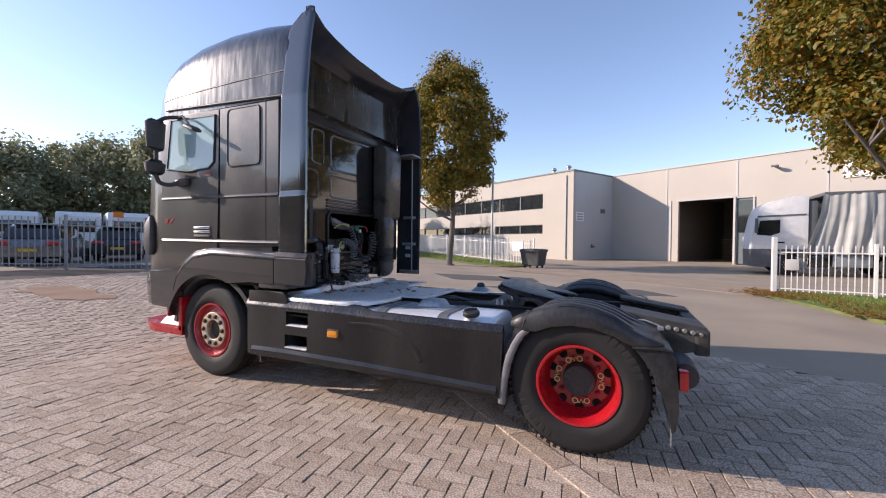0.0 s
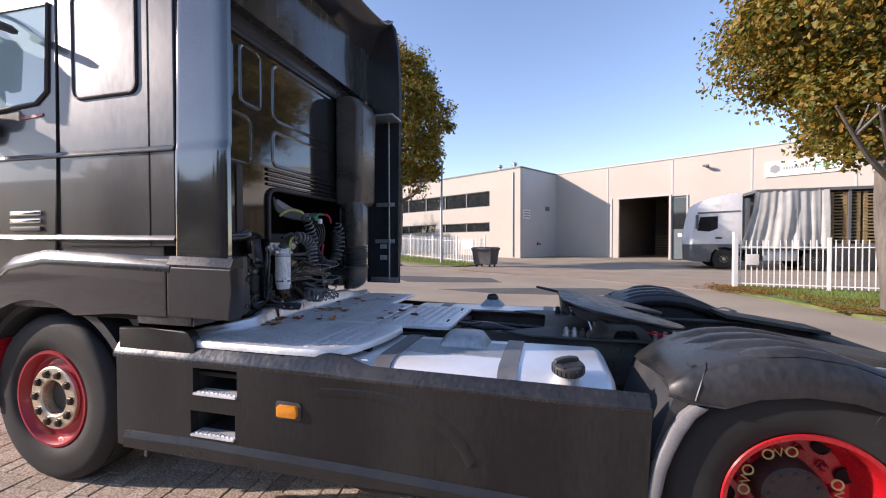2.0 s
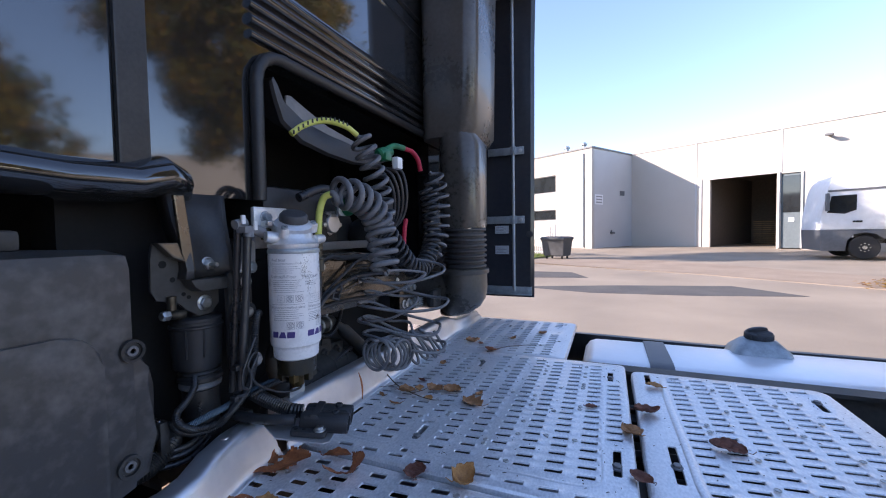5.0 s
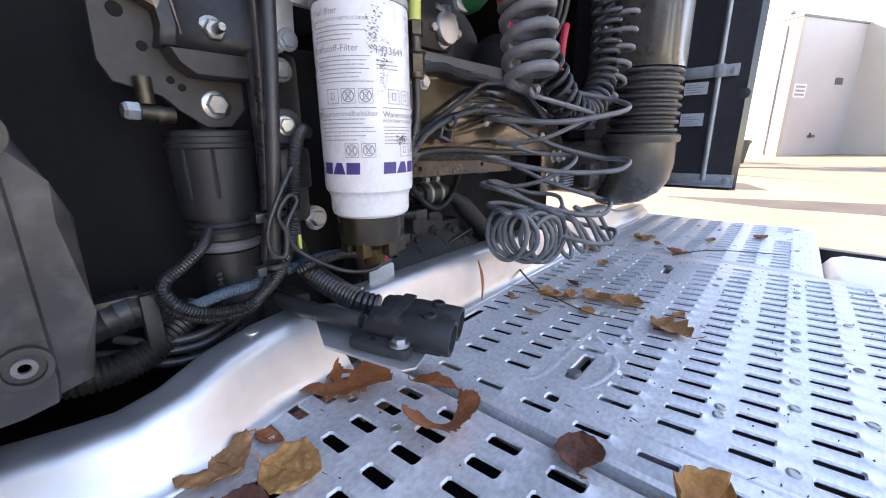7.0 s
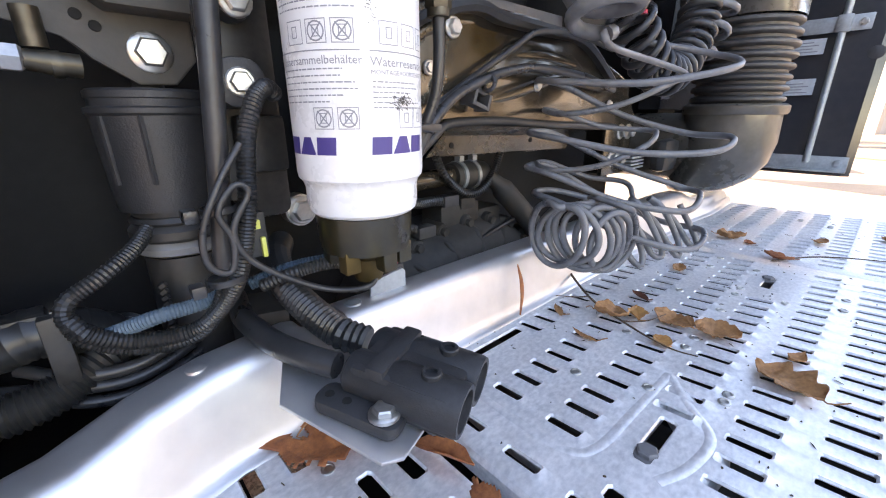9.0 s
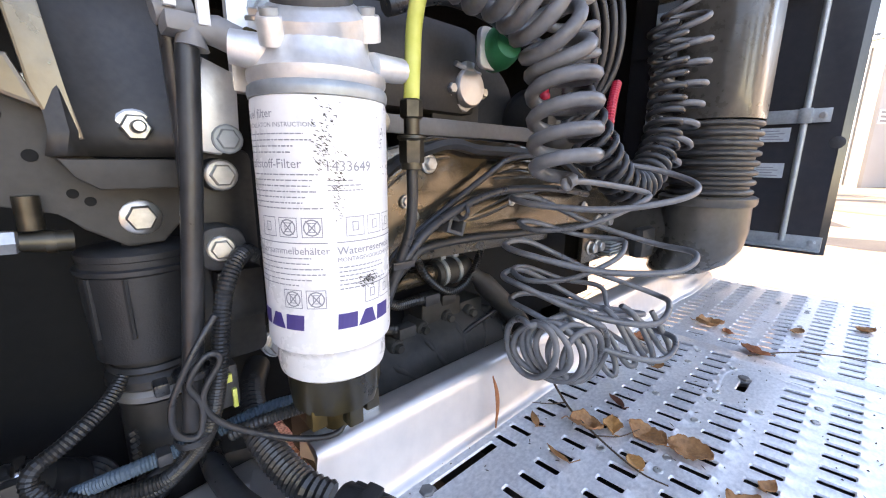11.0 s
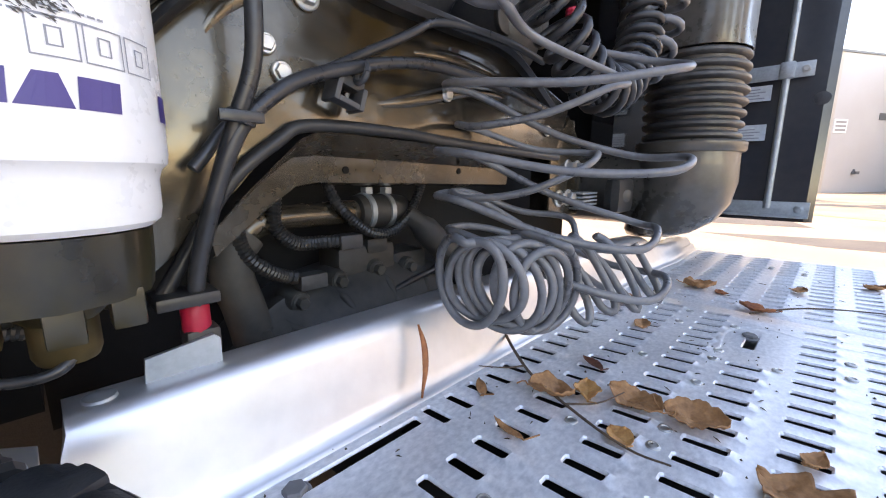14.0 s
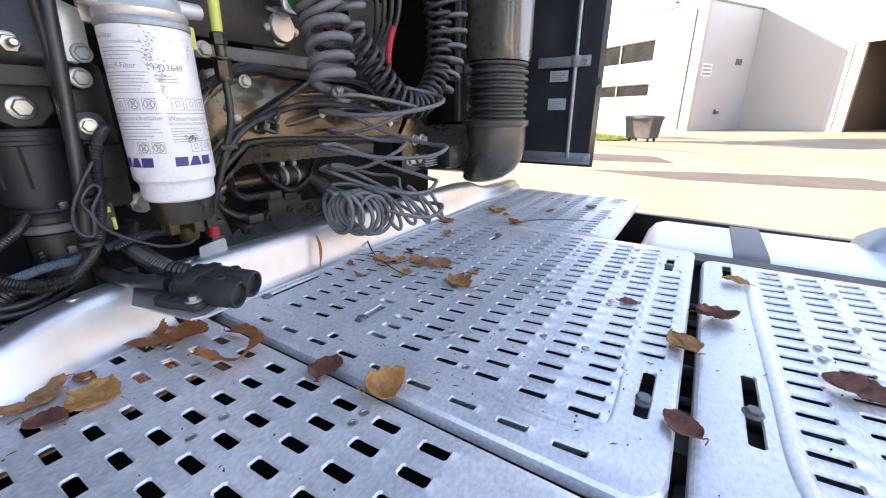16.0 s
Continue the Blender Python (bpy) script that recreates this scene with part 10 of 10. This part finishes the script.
for x, y, ln, wd, trn, crl, tone, seed, fold, lobes, words in (
        (1.127, -0.560, 0.044, 0.012, 0.1, 0.30, "tan", 4, 0.30, 0.0, "small tan leaf sliver on the deck"),
        (1.205, -0.478, 0.070, 0.022, 0.36, 0.10, "rust", 5, 0.85, 0.1, "narrow folded rust leaf beside the gap"),
        (1.186, -0.126, 0.056, 0.042, 0.4, 0.30, "tan", 7, 0.45, 0.05, "tan curled leaf in a row on the deck"),
        (1.216, -0.098, 0.052, 0.030, 2.0, 0.25, "ochre", 8, 0.50, 0.05, "pale ochre folded leaf on the deck"),
        (1.260, -0.082, 0.068, 0.042, 2.9, 0.22, "tan", 9, 0.35, 0.05, "tan dry leaf with dark veins"),
        (1.307, -0.073, 0.062, 0.048, 0.2, 0.28, "tan", 10, 0.30, 0.05, "round tan dry leaf on the deck"),
        (1.268, -0.146, 0.032, 0.024, 2.6, 0.20, "ochre", 11, 0.30, 0.0, "small ochre leaf on the deck"),
        (1.192, -0.030, 0.044, 0.015, 2.6, 0.20, "brown", 12, 0.50, 0.0, "narrow dark brown leaf"),
        (1.395, -0.133, 0.082, 0.050, 2.7, 0.15, "tan", 13, 0.25, 0.25, "larger tan torn leaf"),
        (1.392, -0.069, 0.034, 0.018, 1.2, 0.45, "tan", 14, 0.30, 0.0, "small curled tan leaf"),
        (1.197, 0.455, 0.070, 0.050, 0.5, 0.35, "tan", 15, 0.40, 0.15, "tan leaf with a raised edge"),
        (1.308, 0.358, 0.064, 0.036, 2.8, 0.30, "rust", 16, 0.35, 0.1, "rust leaf near the plate joint"),
        (1.189, 0.151, 0.045, 0.024, 1.9, 0.20, "tan", 17, 0.30, 0.0, "small tan leaf on the deck"),
        (1.127, 0.241, 0.055, 0.034, 0.8, 0.40, "rust", 18, 0.45, 0.1, "rust leaf at the foot of the upstand"),
        (1.127, -0.166, 0.042, 0.012, 2.4, 0.10, "tan", 19, 0.20, 0.0, "narrow tan leaf strip"),
        (1.193, -0.208, 0.046, 0.010, 2.9, 0.30, "tan", 20, 0.40, 0.0, "thin curled leaf sliver"),
        (1.388, -0.472, 0.062, 0.048, 1.9, 0.12, "brown", 21, 0.25, 0.0, "round reddish brown leaf across the gap"),
        (1.484, -0.466, 0.058, 0.046, 1.0, 0.70, "ochre", 22, 0.45, 0.1, "ochre folded leaf standing in the gap"),
        (1.132, -0.700, 0.076, 0.074, 0.35, 0.06, "tan", 23, 0.10, 0.0, "long tan leaf near the corner"),
        (1.194, -0.660, 0.066, 0.060, 0.6, 0.10, "ochre", 24, 0.15, 0.05, "pale ochre leaf on the deck"),
        (1.200, -0.705, 0.052, 0.036, 0.7, 0.15, "brown", 25, 0.25, 0.0, "brown leaf over a slot"),
        (1.138, -0.652, 0.040, 0.018, 0.4, 0.15, "rust", 26, 0.30, 0.0, "small rust leaf on the deck"),
        (1.824, -0.023, 0.078, 0.048, 0.4, 0.30, "brown", 27, 0.35, 0.1, "brown leaf across the plate joint"),
        (1.787, -0.154, 0.066, 0.050, 2.2, 0.25, "tan", 28, 0.30, 0.05, "tan leaf in the plate joint"),
        (1.794, -0.338, 0.052, 0.036, 2.6, 0.20, "brown", 29, 0.30, 0.0, "dark brown leaf in the plate joint"),
        (1.863, 0.170, 0.056, 0.040, 2.9, 0.15, "ochre", 30, 0.25, 0.05, "ochre leaf on the rear plate"),
        (1.972, -0.158, 0.078, 0.050, 2.8, 0.15, "brown", 31, 0.25, 0.0, "reddish brown leaf on the rear plate"),
        (1.692, -0.043, 0.036, 0.022, 0.3, 0.15, "brown", 32, 0.20, 0.1, "small dark leaf scrap"),
        (1.457, 0.691, 0.052, 0.034, 0.9, 0.30, "tan", 33, 0.30, 0.0, "tan leaf on the far plate"),
        (1.240, 0.440, 0.040, 0.020, 2.0, 0.20, "rust", 34, 0.30, 0.0, "small rust leaf scrap"),
        (1.350, 0.560, 0.046, 0.026, 1.4, 0.25, "tan", 35, 0.30, 0.0, "small tan leaf scrap")):
    dead_leaf(x, y, ln * 0.86, wd * 0.86, trn, crl, tone, words, seed, fold, None, lobes)
b = BM()
sp3 = spline([(1.105, -0.236, ZD + 0.012), (1.100, -0.226, ZD + 0.035), (1.092, -0.220, ZD + 0.058), (1.085, -0.222, ZD + 0.08)], 5)
loft(b, [[p + Vector((0.002, -0.003 * w_, 0)), p + Vector((0.004, 0, 0)), p + Vector((0.002, 0.003 * w_, 0))] for p, w_ in zip(sp3, [0.4 + math.sin(math.pi * k / 15) for k in range(16)])], close=False, caps=False)
ob = solid("fallen_leaf", b, LEAF["rust"], "thin red leaf leaning on the bright upstand", "leaf", group="leaves on the deck", smooth=80)
md = ob.modifiers.new("thick", "SOLIDIFY")
md.thickness = 0.0008


# crumbs of dirt and leaf on the plates
rc = random.Random(91)
b = BM()
for outline, slots, z0, count in ((near_o, near_s, ZD, 330), (mid_o, mid_s, ZD, 420), (far_o, far_s, ZD, 160), (rear_o, rear_s, ZD - 0.002, 130)):
    xs, ys = [p[0] for p in outline], [p[1] for p in outline]
    while count:
        x, y = rc.uniform(min(xs), max(xs)), rc.uniform(min(ys), max(ys))
        count -= 1
        if not inside(x, y, outline, (0.012, 0.012)) or any(abs(x - q[0]) < q[2] + 0.004 and abs(y - q[1]) < q[3] + 0.004 for q in slots):
            continue
        long = rc.random() < 0.25
        u, w, h = (rc.uniform(0.003, 0.008), 0.0006, 0.0008) if long else (rc.uniform(0.0008, 0.0024), rc.uniform(0.0007, 0.0018), rc.uniform(0.0006, 0.0015))
        m = Matrix.Translation((x, y, z0 + 0.0005)) @ Matrix.Rotation(rc.uniform(0, 6.3), 4, "Z")
        ring = [b.verts.new(m @ Vector((u * math.cos(a) * rc.uniform(0.7, 1), w * math.sin(a) * rc.uniform(0.7, 1), 0))) for a in (0, 1.3, 2.5, 3.8, 5.1)]
        tip = b.verts.new(m @ Vector((0, 0, h * 1.6)))
        for k in range(5):
            b.faces.new((ring[k], ring[(k + 1) % 5], tip))
solid("deck_crumbs", b, M["crumb"], "dark brown crumbs of dirt and dry leaf", "dirt", kind="stuff", smooth=None)


def twig(pts, r, label):
    b = BM()
    path = spline(pts, 6)
    tube(b, path, [r * (1 - 0.6 * k / len(path)) for k in range(len(path))], 6)
    return b


tw = thing("twig", "thin dark twig with side shoots among the leaves", "twig")
for k, pts in enumerate(([(1.074, -0.053, ZD + 0.02), (1.12, -0.088, ZD + 0.012), (1.165, -0.117, ZD + 0.008), (1.238, -0.149, ZD + 0.007), (1.283, -0.163, ZD + 0.008), (1.313, -0.165, ZD + 0.012)],
                         [(1.21, -0.138, ZD + 0.007), (1.235, -0.118, ZD + 0.010), (1.25, -0.09, ZD + 0.016)], [(1.14, -0.10, ZD + 0.009), (1.13, -0.125, ZD + 0.012), (1.11, -0.15, ZD + 0.016)])):
    part("stem" if k == 0 else "shoot", twig(pts, 0.0021 if k == 0 else 0.0013, ""), TWIG, tw, "", 60)
tw = thing("twig", "fine dry twig on the far deck plate", "twig")
part("stem", twig([(1.30, 0.33, ZD + 0.004), (1.36, 0.40, ZD + 0.01), (1.44, 0.47, ZD + 0.006), (1.52, 0.50, ZD + 0.004)], 0.0018, ""), TWIG, tw, "", 60)

# ---- paving stones in herringbone, last ----
PW = 0.1075
TURN_P = radians(5)
cp, sp_ = math.cos(TURN_P), math.sin(TURN_P)
pav = tagged(new("pavement"), "grey brown concrete pavers laid in herringbone", "pavement", kind="structure")
b = BM()
bed = []
for i in range(56):
    x = -14.5 + 0.5 * i
    yt = min(7.0, 2.15 - 0.325 * (x - 5.0))
    bed.append([b.verts.new((x, -9.2 + (yt + 9.2) * k / 14, rise(x, 0) - 0.014)) for k in range(15)])
for p, q in zip(bed, bed[1:]):
    for k in range(14):
        b.faces.new((p[k], q[k], q[k + 1], p[k + 1]))
part("joint_bed", b, M["joint"], pav, "sand joints, darkened for the shade between stones", None)
prng = random.Random(77)
meshes = []
for k in range(4):
    bb = BM()
    t = [Vector((-0.1040, -0.0500, 0)), Vector((0.1040, -0.0500, 0)), Vector((0.1040, 0.0500, 0)), Vector((-0.1040, 0.0500, 0))]
    q = [bb.verts.new((v.x * 0.975, v.y * 0.95, 0.0)) for v in t]
    m_ = [bb.verts.new((v.x, v.y, -0.0035)) for v in t]
    l_ = [bb.verts.new((v.x, v.y, -0.04)) for v in t]
    bb.faces.new(q)
    for i in range(4):
        bb.faces.new((q[i], q[(i + 1) % 4], m_[(i + 1) % 4], m_[i]))
        bb.faces.new((m_[i], m_[(i + 1) % 4], l_[(i + 1) % 4], l_[i]))
    me = bpy.data.meshes.new("paver")
    bb.to_mesh(me)
    bb.free()
    me.materials.append(M["paver"])
    meshes.append(me)
shape = [tuple(v.co) for v in meshes[0].vertices]
faces0 = [tuple(p.vertices) for p in meshes[0].polygons]
verts, faces, single = [], [], 0
R = 160
for a in range(-R, R):
    for c in range(-R, R):
        res = (a - c) % 4
        if res not in (0, 3):
            continue
        if res == 0:
            u, v, turn = (a + 1.0) * PW, (c + 0.5) * PW, 0.0
        else:
            u, v, turn = (a + 0.5) * PW, (c + 1.0) * PW, math.pi / 2
        x, y = cp * u - sp_ * v - 1.0, sp_ * u + cp * v - 0.5
        if not (-11.5 < x < 12.0 and -9.0 < y < 2.15 - 0.325 * (x - 5.0)):
            continue
        z = rise(x, y) + prng.uniform(-0.004, 0.003)
        m = Matrix.Translation((x, y, z)) @ Euler((prng.gauss(0, 0.008), prng.gauss(0, 0.008), TURN_P + turn + prng.gauss(0, 0.008))).to_matrix().to_4x4()
        if 1.6 < x < 4.4 and -2.35 < y < -1.2 and single < 300:
            o = new("paver", meshes[single % 4])
            o.parent = pav
            o.matrix_basis = m
            single += 1
            continue
        k = len(verts)
        verts += [tuple(m @ Vector(p)) for p in shape]
        faces += [tuple(k + i for i in f) for f in faces0]
me = bpy.data.meshes.new("pavers")
me.from_pydata(verts, [], faces)
me.materials.append(M["paver_rest"])
o = new("pavers", me)
o.parent = pav
o["kind"] = "stuff"
for k in range(7):
    b = BM()
    box(b, -0.247, 0.247, -0.08, 0.08, -0.04, 0.012, 0.004, Matrix.Translation((2.78 + 0.378 * k, -0.605 - 0.328 * k, 0)) @ Matrix.Rotation(radians(-41), 4, "Z"))
    part("edging_strip", b, M["paver"], pav, "pale concrete edging strip", None)
pav.matrix_basis = VIEW_FIT
